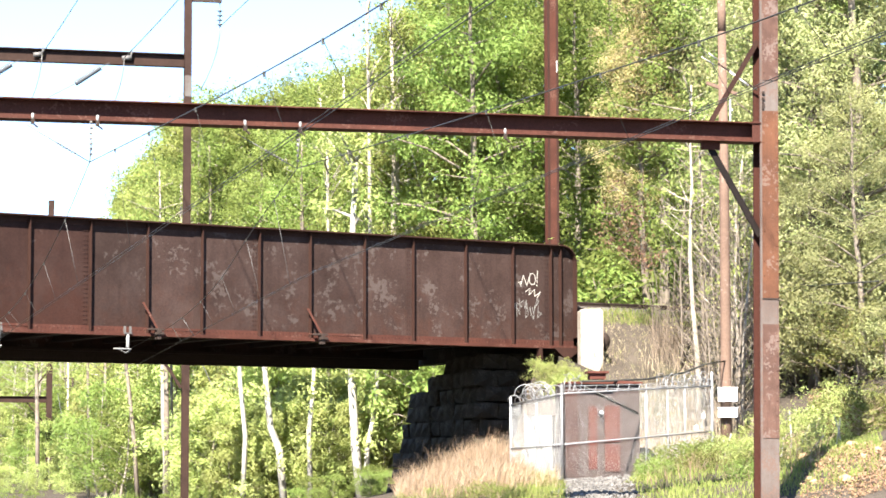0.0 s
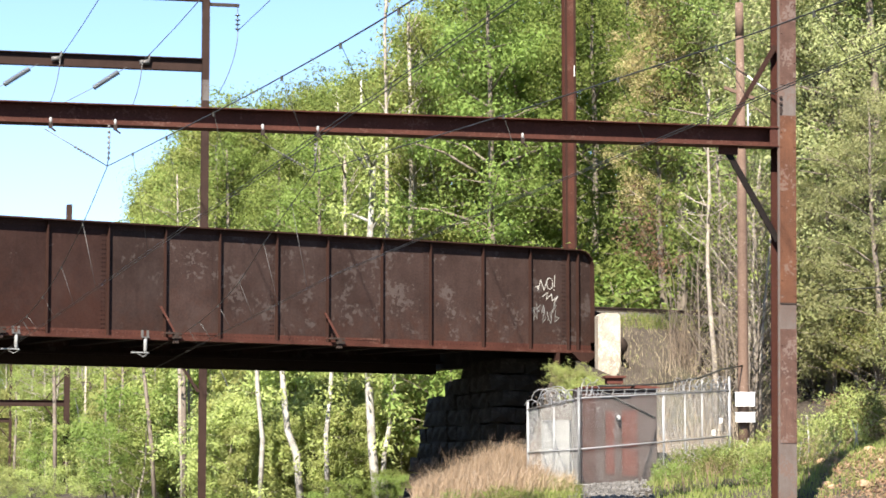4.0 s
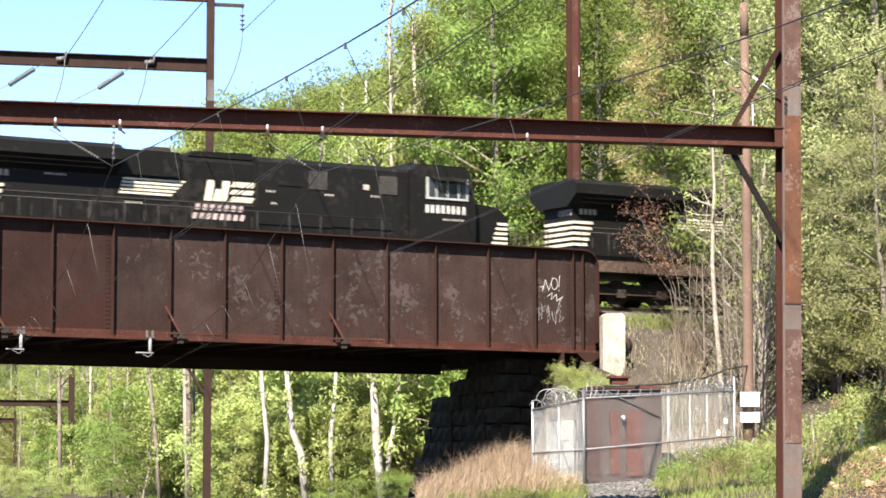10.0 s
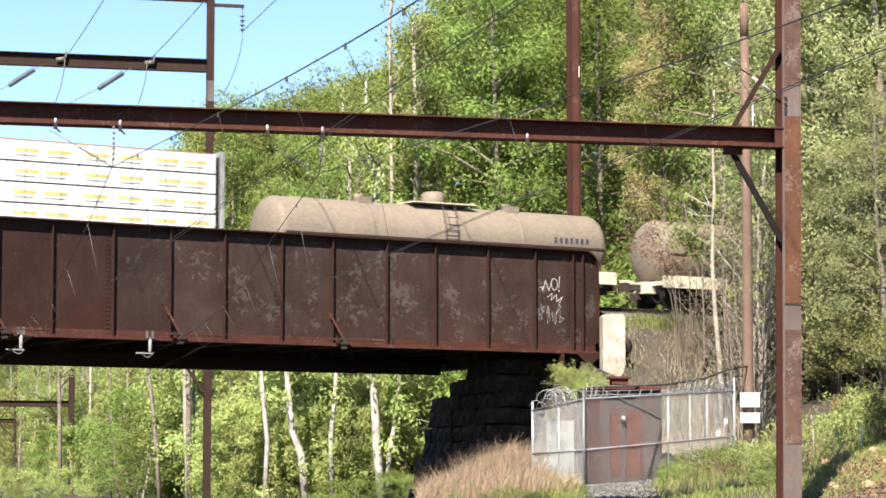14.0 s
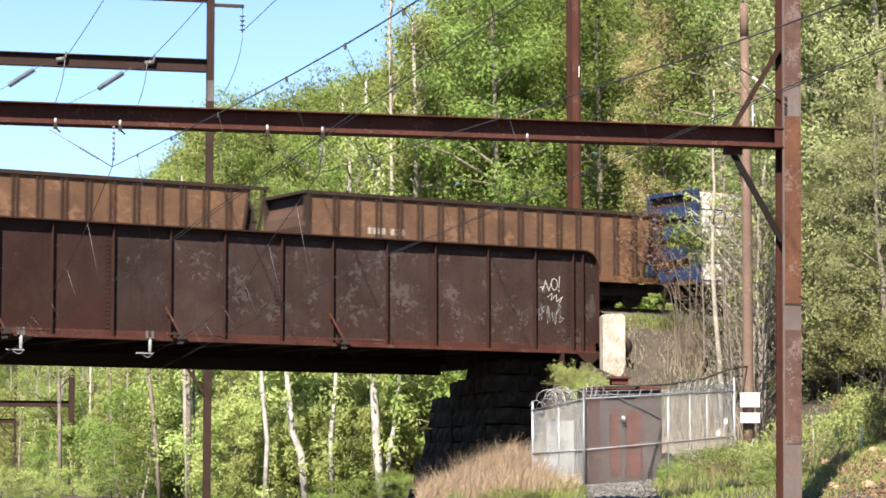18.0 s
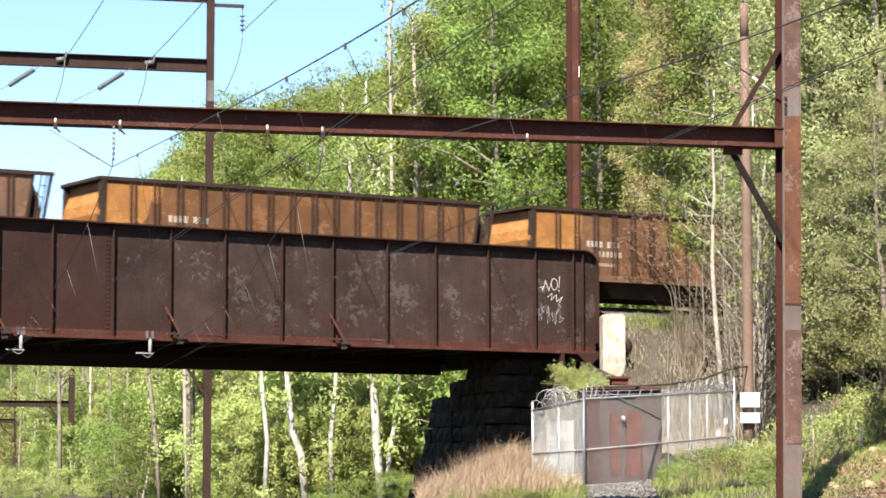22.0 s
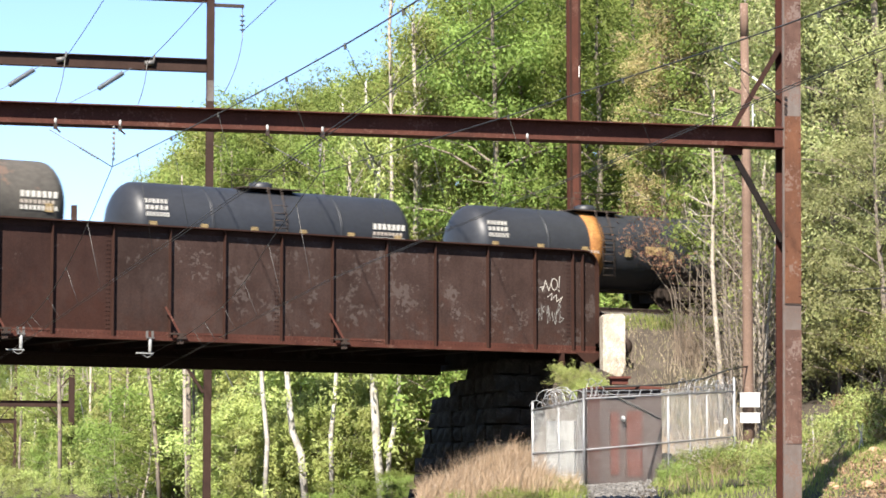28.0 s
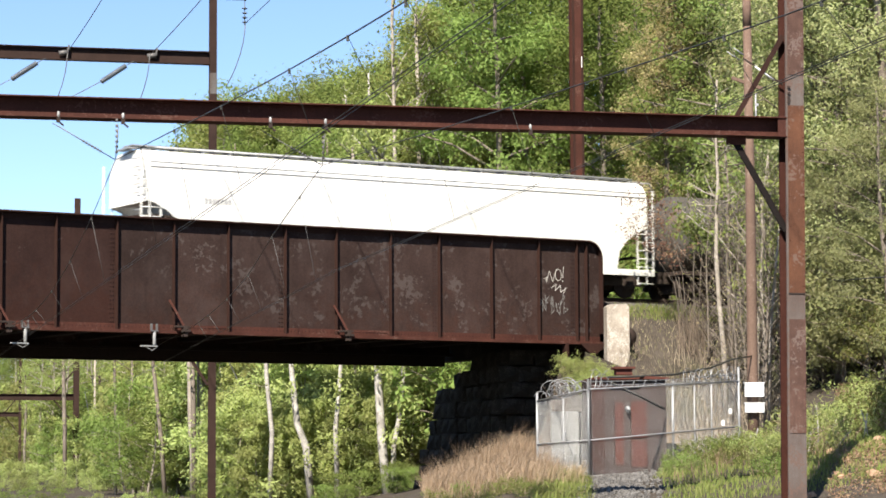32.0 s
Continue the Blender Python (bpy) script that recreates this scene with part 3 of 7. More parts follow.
def h_section(g, x, y, z0, z1, w, d, t=0.022):
    """An upright H column: flanges facing along y."""
    p = [(-w, -d), (w, -d), (w, -d + 2 * t), (t, -d + 2 * t), (t, d - 2 * t), (w, d - 2 * t), (w, d), (-w, d), (-w, d - 2 * t), (-t, d - 2 * t), (-t, -d + 2 * t), (-w, -d + 2 * t)]
    return g.prism([(x + a / 2, y + b / 2) for a, b in p], "z", z0, z1)


def i_beam(g, x0, x1, y, z0, z1, w, t=0.022):
    h = w / 2
    p = [(-h, z0), (h, z0), (h, z0 + t), (t / 2, z0 + t), (t / 2, z1 - t), (h, z1 - t), (h, z1), (-h, z1), (-h, z1 - t), (-t / 2, z1 - t), (-t / 2, z0 + t), (-h, z0 + t)]
    return g.prism([(y + a, z) for a, z in p], "x", x0, x1)


def near_portal():
    """Portal over the lower tracks: H columns, I beam, diagonal braces. Local x runs across the tracks."""
    base = Vector((7.08, 50.0, 0))
    z = height(base.x, base.y)
    p = thing("catenary_portal", "rusty steel catenary portal with patched grey paint on its column", "portal", pose(base.x, base.y, 0, 0, 0, CORR_DEG))
    lean = Matrix.Translation((-0.15, 0, 0)) @ Matrix.Rotation(radians(0.6), 4, "Y")
    col = part("column", Geo().box(-0.1925, 0.1925, -0.21, -0.166, z - 0.4, 24), M_POSTGREY, p, "grey-painted steel column stained with rust", at=lean)
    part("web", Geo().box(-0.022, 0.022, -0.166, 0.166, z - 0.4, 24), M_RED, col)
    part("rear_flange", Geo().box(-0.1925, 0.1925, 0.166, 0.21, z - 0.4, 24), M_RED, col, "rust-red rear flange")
    # cover plates riveted on the front flange
    plates = ((9.55, 14.0, M_POSTOLD), (5.13, 8.92, M_POST), (2.32, 4.6, M_POSTOLD))
    for z0, z1, mat in plates:
        c = part("cover_plate", Geo().box(-0.155, 0.192, -0.222, -0.2105, z0, z1), mat, p, "rust-brown steel cover plate", at=lean)
        g = Geo()
        for k in range(int((z1 - z0) / 0.3)):
            for x in (-0.12, 0.155):
                g.tube([(x, -0.2225, z0 + 0.15 + k * 0.3), (x, -0.236, z0 + 0.15 + k * 0.3)], [0.017, 0.009], 6)
        part("rivets", g, mat, c)
    part("seam", Geo().box(-0.16, 0.195, -0.225, -0.2105, 5.1, 5.125), M_UNDER, p, at=lean)
    part("lug", Geo().box(-0.16, -0.11, -0.25, -0.2105, 9.02, 9.07).box(-0.16, -0.11, -0.25, -0.2105, 9.14, 9.19).box(-0.16, -0.11, -0.25, -0.2105, 9.26, 9.31), M_UNDER, p, at=lean)
    part("beam", i_beam(Geo(), -24.0, -0.24, 0.0, 8.28, 8.68, 0.46), M_BEAM, p)
    part("left_column", h_section(Geo(), -24.2, 0, -0.6, 24, 0.385, 0.42), M_POST, p)
    part("upper_brace", Geo().bar((-1.22, 0.02, 8.7), (-0.2, 0.02, 10.38), 0.03, 0.1).bar((-1.2, 0.06, 8.7), (-0.18, 0.06, 10.38), 0.1, 0.02), M_GIRDER_EDGE, p)
    # lower brace coloured near-black for the shade beneath the beam
    part("lower_brace", Geo().bar((-1.3, 0.02, 8.26), (-0.2, 0.02, 6.4), 0.03, 0.13).bar((-1.26, 0.07, 8.26), (-0.16, 0.07, 6.4), 0.12, 0.02), M_BRACESHADE, p)
    part("gusset", Geo().box(-1.45, -1.05, -0.03, 0.03, 8.12, 8.28), M_BEAM, p)
    part("cleat", Geo().box(-0.42, -0.1925, -0.2, -0.18, 8.26, 8.7), M_BEAM, p)
    # insulators hung on the beam's lower flange
    for px in (93, 208, 470, 568, 932):
        k = (px - 784) / F_PX
        x = (50 * k - 7.08) / (CROSS.x - CROSS.y * k)
        q = part("insulator", Geo().tube([(x, -0.2, 8.39), (x, -0.2, 8.36), (x, -0.2, 8.33), (x, -0.2, 8.28)], [0.016, 0.03, 0.026, 0.038], 10), M_PORC, p, "small white porcelain insulator")
        part("hook", Geo().box(x - 0.035, x + 0.035, -0.23, -0.17, 8.18, 8.28).bar((x, -0.2, 8.2), (x + 0.1, -0.2, 8.12), 0.03, 0.03), M_UNDER, q)
    # small white arms beside the column
    for a, b in (((-0.8, 0.05, 9.74), (-0.4, 0.05, 9.47)), ((-1.4, 0.05, 10.02), (-1.12, 0.05, 9.86)), ((-1.25, 0.05, 10.1), (-1.03, 0.05, 9.96))):
        w = 0.045 if a[0] > -1 else 0.026
        part("white_arm", Geo().tube([a, Vector(a).lerp(Vector(b), 0.5), b], [w * 0.4, w * 0.5, w * 0.45], 8), M_WHITEBOX if a[0] > -1 else M_GALV, p)
    part("arm_bracket", Geo().bar((-1.05, 0.06, 9.9), (-0.2, 0.06, 9.38), 0.03, 0.03).box(-0.215, -0.18, -0.25, -0.21, 8.95, 9.1), M_UNDER, p)


def far_portals():
    # right-hand column of the portal just beyond the bridge, its beam running left
    def portal(px, y, z_beam, span, w, top, upper, label, mat):
        x = along_x(px, y)
        p = thing("catenary_portal", label, "portal", pose(x, y, 0, 0, 0, CORR_DEG))
        part("column", h_section(Geo(), 0, 0, height(x, y) - 0.4, top, w, w), mat, p)
        part("column", h_section(Geo(), -span, 0, -0.6, top, w, w), mat, p)
        part("beam", i_beam(Geo(), -span, -w / 2, 0, z_beam - 0.28, z_beam + 0.28, 0.36, 0.035), mat, p)
        for s in (-1, 1):
            for e, k in ((-w / 2, -1), (-span + w / 2, 1)):
                if y > 150 or s < 0 and e < -1:
                    part("brace", Geo().bar((e + k * 1.7, 0, z_beam + s * 0.25), (e, 0, z_beam + s * 2.3), 0.12, 0.12), mat, p)
        if upper:
            part("upper_beam", i_beam(Geo(), -span, -w / 2, 0, upper - 0.12, upper + 0.12, 0.3, 0.03), M_BEAM, p)
            part("side_arm", Geo().box(w / 2, 1.45, -0.06, 0.06, upper - 0.3, upper - 0.16), M_UNDER, p)
            g = Geo()
            for k in range(4):
                g.tube([(1.38, 0, upper - 0.62 - k * 0.2), (1.38, 0, upper - 0.66 - k * 0.2), (1.38, 0, upper - 0.7 - k * 0.2)], [0.05, 0.13, 0.05], 10)
            g.tube([(1.38, 0, upper - 0.3), (1.38, 0, upper - 1.4)], 0.02, 6)
            part("insulator_string", g, M_PORCGREY, p, "grey disc insulator string")
            part("paint_patch", Geo().box(-w / 2 + 0.01, w / 2 - 0.01, -w / 2 - 0.012, -w / 2 - 0.006, 17.7, 18.6), M_PATCH, p)
            for dx in (-2.55, -6.3):
                part("clamp", Geo().tube([(dx - 0.3, -0.22, z_beam - 0.02), (dx + 0.1, -0.22, z_beam + 0.02)], [0.1, 0.12], 10).bar((dx + 0.05, -0.2, z_beam - 0.1), (dx + 0.12, -0.2, z_beam + 0.35), 0.07, 0.07), M_PALEWIRE, p)
                q = part("strain_insulator", Geo().tube([(dx - 1.74 + 0.0205 * k, -0.3, z_beam - 0.84 + 0.0142 * k) for k in range(-26, 26)],
                                                    [0.085 + 0.04 * (k % 4 > 1) for k in range(52)], 10), M_PORCGREY, p, "ribbed grey strain insulator")
                part("strain_link", Geo().bar((dx - 1.2, -0.3, z_beam - 0.47), (dx - 0.85, -0.2, z_beam - 0.24), 0.03, 0.03), M_PALEWIRE, q)
                part("strain_link", Geo().bar((dx - 2.28, -0.3, z_beam - 1.2), (dx - 4.0, -0.2, z_beam - 2.15), 0.03, 0.03), M_PALEWIRE, q)
        return p
    tall = portal(370, 106.0, 19.25, 22, 0.31, 25.5, 22.15, "tall rusty catenary portal with insulators and upper crossarm", M_DULLPOST)
    portal(130, 220.0, 7.95, 26, 0.5, 25.6, None, "distant weathered catenary portal beside the woods", M_DULLPOST)
    portal(31, 310.0, 8.4, 26, 0.35, 22, None, "distant weathered catenary portal beside the woods", M_DULLPOST)
    x, y = along_x(1020, 109.5), 109.5
    p = thing("steel_mast", "tall rust-red steel mast standing behind the bridge", "mast", pose(x, y, 0, 0, 0, CORR_DEG))
    z = height(x, y) - 0.4
    part("front_flange", Geo().box(-0.26, 0.26, -0.25, -0.17, z, 27), M_BEAM, p)
    part("rear_flange", Geo().box(-0.26, 0.26, 0.17, 0.25, z, 27), M_RED, p)
    part("web", Geo().box(-0.04, 0.04, -0.17, 0.17, z, 27), M_RED, p)
    for s in (-0.2, 0.2):
        part("edge_angle", Geo().box(s - 0.05, s + 0.05, -0.268, -0.2505, z, 27), M_GIRDER_EDGE, p, "dark angle iron riveted along the flange")
    part("white_tag", Geo().box(0.15, 0.185, -0.285, -0.27, 19.3, 19.8), M_WHITEBOX, p, "narrow white plate")
    x, y = along_x(163, 208), 208.0
    sp = thing("signal_pole", "slim pale grey pole among the trees beyond the bridge", "pole", pose(x, y, 0))
    part("pole", Geo().tube([(0, 0, height(x, y) - 0.4), (0, 0, 5), (0, 0, 11.5)], [0.11, 0.1, 0.085], 10), M_GREYBARK, sp)
    part("crossarm", Geo().box(-0.35, 0.55, -0.06, 0.06, 9.3, 9.42).box(0.3, 0.5, -0.1, 0.1, 8.6, 9.3), M_UNDER, sp, "short dark crossarm with a hanging box")
    # diagonal knee under the bridge on the left column
    part("knee", Geo().bar((-0.2, 0, 5.2), (-1.1, 0, 6.6), 0.12, 0.12), M_DULLPOST, tall)


def wire(name, label, pts, r, mat):
    """A wire as one thing, through smooth points."""
    t = thing(name, label, "wire")
    part("conductor", Geo().tube(pts, r, 6), mat, t)
    return t


def curve_z(keys, y):
    """Catmull-Rom through (y, z) keys."""
    for i in range(len(keys) - 1):
        if y <= keys[i + 1][0] or i == len(keys) - 2:
            (y0, z0), (y1, z1) = keys[i], keys[i + 1]
            m0 = (z1 - keys[i - 1][1]) / (y1 - keys[i - 1][0]) if i else (z1 - z0) / (y1 - y0)
            m1 = (keys[i + 2][1] - z0) / (keys[i + 2][0] - y0) if i + 2 < len(keys) else (z1 - z0) / (y1 - y0)
            if z1 >= 7.2:
                m1 = (z1 - z0) / (y1 - y0)
            if z0 >= 7.2:
                m0 = (z1 - z0) / (y1 - y0)
            t, h = (y - y0) / (y1 - y0), y1 - y0
            return (2 * t**3 - 3 * t**2 + 1) * z0 + (t**3 - 2 * t**2 + t) * h * m0 + (-2 * t**3 + 3 * t**2) * z1 + (t**3 - t**2) * h * m1


def overhead_lines():
    lines = {
        "A": (lambda y: 5.18 - 0.2448 * y, [(2, 5.8), (12, 5.67), (21.9, 5.94), (28.5, 6.285), (33.6, 6.61), (46.5, 7.48), (51.5, 6.76), (58, 6.12), (66, 5.82), (75.6, 5.95), (110, 6.2)], 46.5, 75.6, 0.25),
        "B": (lambda y: 8.74 - 0.233 * y if y < 47.7 else -2.37 - 0.194 * (y - 47.7), [(2, 5.77), (12, 5.62), (22.3, 5.93), (28.7, 6.28), (34.9, 6.66), (47.7, 7.5), (55, 6.9), (61, 6.3), (69, 6.0), (78.6, 5.95), (110, 6.2)], 47.7, 78.6, 0.3)}
    for k, (fx, keys, hook, br, side) in lines.items():
        t = thing("overhead_line", "dark messenger wire with droppers over a twin contact wire", "overhead wire")
        ys = list(np.arange(4, hook, 1.5)) + list(np.arange(hook, br, 1.5)) + [br, 112]
        part("messenger", Geo().tube([(fx(y), y, curve_z(keys, y)) for y in ys], 0.0085, 6), M_WIRE, t)
        for s in (0, 0.07):
            part("contact_wire", Geo().tube([(fx(y) + side + s, y, 5.5 + 0.05 * s) for y in (4, 20, hook, br, 112)], 0.005, 6), M_WIRE, t)
        for y in (18.8, 22.6, 25.2, 28.5, 33.6, 38.3, 42.6, 50.9, 55.5, 60.2, 65, 70):
            x, z = fx(y), curve_z(keys, y)
            part("dropper", Geo().tube([(x, y, z), (x + side + 0.03, y + 0.02, 5.5)], 0.0045 if y > hook else 0.0035, 5), M_PALEWIRE if y > hook else M_WIRE, t)
            part("dropper_clip", Geo().box(x - 0.015, x + 0.015, y - 0.02, y + 0.02, z - 0.05, z + 0.012), M_WIRE, t)
        # suspension: insulator chain and stay strand at the portal beam
        x = fx(hook)
        z = curve_z(keys, hook)
        g = Geo()
        for i in range(7):
            zz = z + 0.12 + i * 0.1
            g.tube([(x + 0.02, hook, zz), (x + 0.02, hook, zz + 0.03), (x + 0.02, hook, zz + 0.06)], [0.015, 0.035, 0.015], 8)
        g.tube([(x, hook, z), (x + 0.06, hook - 0.1, 8.1)], 0.01, 6)
        part("insulator_chain", g, M_PALEWIRE, t, "thin chain of white insulators")
        g = Geo().tube([(x, hook, z), (x - 1.15, hook - 0.28, 8.15)], 0.011, 6)
        for i in range(5, 12):
            f = i / 22
            g.tube([(x - 1.15 * f, hook - 0.28 * f, z + (8.15 - z) * f), (x - 1.15 * (f + 0.02), hook - 0.28 * (f + 0.02), z + (8.15 - z) * (f + 0.02))], 0.03, 6)
        part("stay", g, M_PALEWIRE, t)
        # second contact drop by the girder: registration wires
        for dy in (0.0, 3.4):
            yy = br - 5 - dy
            part("registration", Geo().tube([(fx(yy) + side + 0.03, yy, 5.5), (fx(yy) + 0.05, yy + 0.1, curve_z(keys, yy))], 0.007, 5), M_WIRE, t)
    # thin high wires to the far portal
    def high(px, py, y0, ends, label):
        x0, z0 = along_x(px, y0), EYE.z + (840 - py) / F_PX * y0
        pts = []
        for y in np.linspace(y0, 30, 14):
            f = (y0 - y) / (y0 - 30)
            pts.append((x0 + 0.233 * (y0 - y), y, z0 - 1.8 * math.sin(f * math.pi) + ends * f))
        wire("feeder_wire", label, pts, 0.017, M_PALEWIRE)
        # jumper loop dropping from the clamp
        pts = [Vector((x0 - 0.02 * k * k - 0.02 * k, y0 + 0.05 * k, z0 - 0.45 * k)) for k in range(7)]
        wire("jumper_wire", "thin pale jumper wire hanging below the clamp", pts, 0.02, M_PALEWIRE)
    high(110, 98, 103.2, 2.0, "thin pale feeder wire clamped to the far portal")
    high(257, 105, 104.6, 2.0, "thin pale feeder wire clamped to the far portal")
    high(428, 48, 106.3, 3.0, "thin pale wire hung from the insulator string")
    # telephone cable drooping towards the hut
    pts = [Vector((9.35, 75.9, 5.0)), Vector((8.6, 74.5, 4.85)), Vector((7.6, 72.0, 4.48)), Vector((6.3, 69.0, 4.2)), Vector((5.2, 68.1, 4.12)), Vector((4.4, 68.05, 4.1))]
    wire("service_cable", "black service cable sagging from the pole to the hut", pts, 0.03, M_WIRE)
    pts = [Vector((along_x(400, 130), 130, 7.2)), Vector((along_x(450, 124), 124, 4.0)), Vector((along_x(505, 118), 118, 0.7))]
    wire("guy_wire", "thin pale guy wire running down to the ground", pts, 0.025, M_PALEWIRE)
    pts = [Vector((along_x(145, 215), 215, 8.3)), Vector((along_x(165, 200), 200, 3.2)), Vector((along_x(210, 190), 190, -0.3))]
    wire("guy_wire", "thin pale guy wire running down to the ground", pts, 0.03, M_PALEWIRE)
    pts = [Vector((along_x(1420, 84), 84, 8.1)), Vector((along_x(1480, 80), 80, 7.6)), Vector((along_x(1600, 74), 74, 7.3))]
    wire("service_cable", "thin dark cable running into the trees", pts, 0.025, M_WIRE)

# ---------------------------------------------------------------- fenced compound, pole
def build_compound():
    A, B, C = Vector((2.74, 75.0, 0)), Vector((3.65, 64.0, 0)), Vector((8.46, 72.0, 0))
    zA, zB, zC = 1.38, 1.38, 1.84
    f = thing("chain_link_fence", "galvanised chain-link fence topped with coils of razor wire", "fence")
    mesh_mat = plain("fence_wire", (0.5, 0.5, 0.49), 0.5, 0.3)

    def run(p, q, zp, zq, stops, tall, rails=((2.27, 0.024), (0.96, 0.022)), gauge=0.0036):
        L = (q - p).length
        d = (q - p).normalized()
        for k, s in enumerate(stops):
            c = p.lerp(q, s)
            z = zp + (zq - zp) * s
            r = 0.038 if s in (0, 1) else 0.022
            part("post", Geo().tube([(c.x, c.y, z - 0.5), (c.x, c.y, z + tall[k])], r, 8), M_GALV, f)
            part("post_cap", Geo().tube([(c.x, c.y, z + tall[k]), (c.x, c.y, z + tall[k] + 0.04)], [r * 1.2, r * 0.5], 8), M_GALV, f)
        for h, r in rails:
            part("rail", Geo().tube([p + Vector((0, 0, zp + h)), q + Vector((0, 0, zq + h))], r, 6), M_GALV, f)
        # diamond mesh
        g = Geo()
        pitch, H = 0.1, 2.25
        n = int(L / pitch)
        for i in range(-int(H / pitch), n):
            for sgn in (1, -1):
                s0, s1 = i * pitch, i * pitch + H
                a0, a1 = max(0.0, s0), min(L, s1)
                if a1 <= a0:
                    continue
                h0, h1 = (a0 - s0), (a1 - s0)
                if sgn < 0:
                    h0, h1 = H - h0, H - h1
                pa = p + d * a0 + Vector((0, 0, zp + (zq - zp) * a0 / L + h0))
                pb = p + d * a1 + Vector((0, 0, zp + (zq - zp) * a1 / L + h1))
                w = Vector((0, 0, gauge))
                g.add([pa - w, pb - w, pb + w, pa + w], [(0, 1, 2, 3)])
                w = d.cross(Vector((0, 0, 1))) * 0.0013          # the wire is as thick across the fence
                g.add([pa - w, pb - w, pb + w, pa + w], [(0, 1, 2, 3)])
        tagged(part("wire_mesh", g, mesh_mat, f, "diamond wire mesh"), kind="stuff")

    run(A, B, zA, zB, (0, 0.55, 1), (2.5, 2.3, 2.5))
    run(B, C, zB, zC, (0, 0.53, 0.68, 0.8, 1), (2.5, 2.3, 2.3, 2.6, 2.65), gauge=0.0023)
    D = Vector((5.9, 78.5, 0))
    run(D, C, 2.2, zC, (0, 0.4), (2.2, 2.2), ())
    # razor wire coils
    g = Geo()
    rng = random.Random(5)

    def coil(p, q, zp, zq, r, turns):
        pts = []
        for k in range(turns * 12 + 1):
            s = k / (turns * 12)
            c = p.lerp(q, s)
            a = k / 12 * math.tau
            pts.append(c + (q - p).normalized() * r * 0.9 * math.sin(a) + Vector((0, 0, zp + (zq - zp) * s + r + r * (0.8 + 0.25 * math.sin(a * 0.37)) * math.cos(a))) + Vector((rng.uniform(-1, 1), rng.uniform(-1, 1), rng.uniform(-1, 1))) * 0.025)
        g.tube(pts, 0.0105, 4, False)

    def rolls(p, q, zp, r, turns):
        """Loose turns of wire lying across the fence line."""
        across = (q - p).normalized().cross(Vector((0, 0, 1)))
        pts = []
        for k in range(turns * 16 + 1):
            s, a = k / (turns * 16), k / 16 * math.tau
            rr = r * (0.72 + 0.28 * math.sin(a * 0.43 + 1))
            pts.append(p.lerp(q, s) + across * rr * math.cos(a) + Vector((0, 0, zp + r * 0.8 + rr * math.sin(a))))
        g.tube(pts, 0.012, 4, False)
    rolls(A.lerp(B, 0.3), A.lerp(B, 0.75), 3.6, 0.3, 7)
    rolls(A.lerp(B, 0.05), A.lerp(B, 0.98), 3.62, 0.16, 8)
    coil(B.lerp(C, 0.01), B.lerp(C, 0.12), 3.64, 3.66, 0.27, 3)
    coil(B.lerp(C, 0.6), B.lerp(C, 0.98), 3.86, 4.06, 0.24, 10)
    coil(B.lerp(C, 0.64), B.lerp(C, 0.99), 3.9, 4.06, 0.15, 7)
    part("razor_wire", g, M_GALV, f, "bright coiled razor wire")
    # three strands of barbed wire along the front
    g = Geo()
    for h in (2.36, 2.46):
        g.tube([B + Vector((0, 0, zB + h)), B.lerp(C, 0.5) + Vector((0, 0, (zB + zC) / 2 + h - 0.05)), C + Vector((0, 0, zC + h))], 0.009, 4)
    for k in range(9):
        c = B.lerp(C, 0.06 + k * 0.07)
        g.bar((c.x, c.y, zB + 2.3 + k * 0.03), (c.x + 0.06, c.y, zB + 2.48 + k * 0.03), 0.013, 0.013)
    part("barbed_wire", g, M_GALV, f)
    for s, z in ((0.88, 2.9), (0.935, 3.25)):
        c = B.lerp(C, s)
        part("tag", Geo().box(c.x - 0.045, c.x + 0.045, c.y - 0.03, c.y - 0.01, z - 0.09, z + 0.06), M_WHITEBOX, f, "small white plate")
    # equipment hut
    zb = 1.5
    h = thing("equipment_hut", "small brown steel railway equipment hut with rusty doors", "hut", pose(4.0, 68.3, 0, 0, 0, 4))
    part("body", Geo().box(0.0, 2.05, 0.0, 2.2, zb - 0.1, zb + 2.55), M_HUT, h)
    part("side_panel", Geo().box(-0.012, -0.002, 0.06, 2.14, zb, zb + 2.5), M_HUT, h)
    part("corner_panel", Geo().box(0.0, 0.34, -0.014, -0.003, zb, zb + 2.5), M_COALISH, h, "rust-red corner panel")
    part("roof", Geo().prism([(-0.02, zb + 2.55), (2.12, zb + 2.55), (2.12, zb + 2.6), (1.1, zb + 2.66), (-0.02, zb + 2.6)], "y", -0.12, 2.3), M_HUTRED, h, "flat rust-red roof with an overhang")
    part("roof_vent", Geo().box(0.75, 1.2, 0.5, 1.0, zb + 2.7, zb + 2.86).box(0.68, 1.27, 0.42, 1.08, zb + 2.86, zb + 2.92), M_HUTRED, h)
    for x0, x1, z0, z1 in ((0.63, 0.86, 0.2, 1.93), (1.08, 1.5, 0.95, 1.95), (1.08, 1.5, 0.15, 0.9)):
        d = part("door", Geo().box(x0, x1, -0.035, -0.003, zb + z0, zb + z1), M_HUTRED, h, "rust-red steel door")
        part("door_frame", Geo().box(x0 - 0.03, x1 + 0.03, -0.012, -0.003, zb + z1, zb + z1 + 0.04).box(x0 - 0.03, x0, -0.02, -0.003, zb + z0, zb + z1), M_UNDER, d)
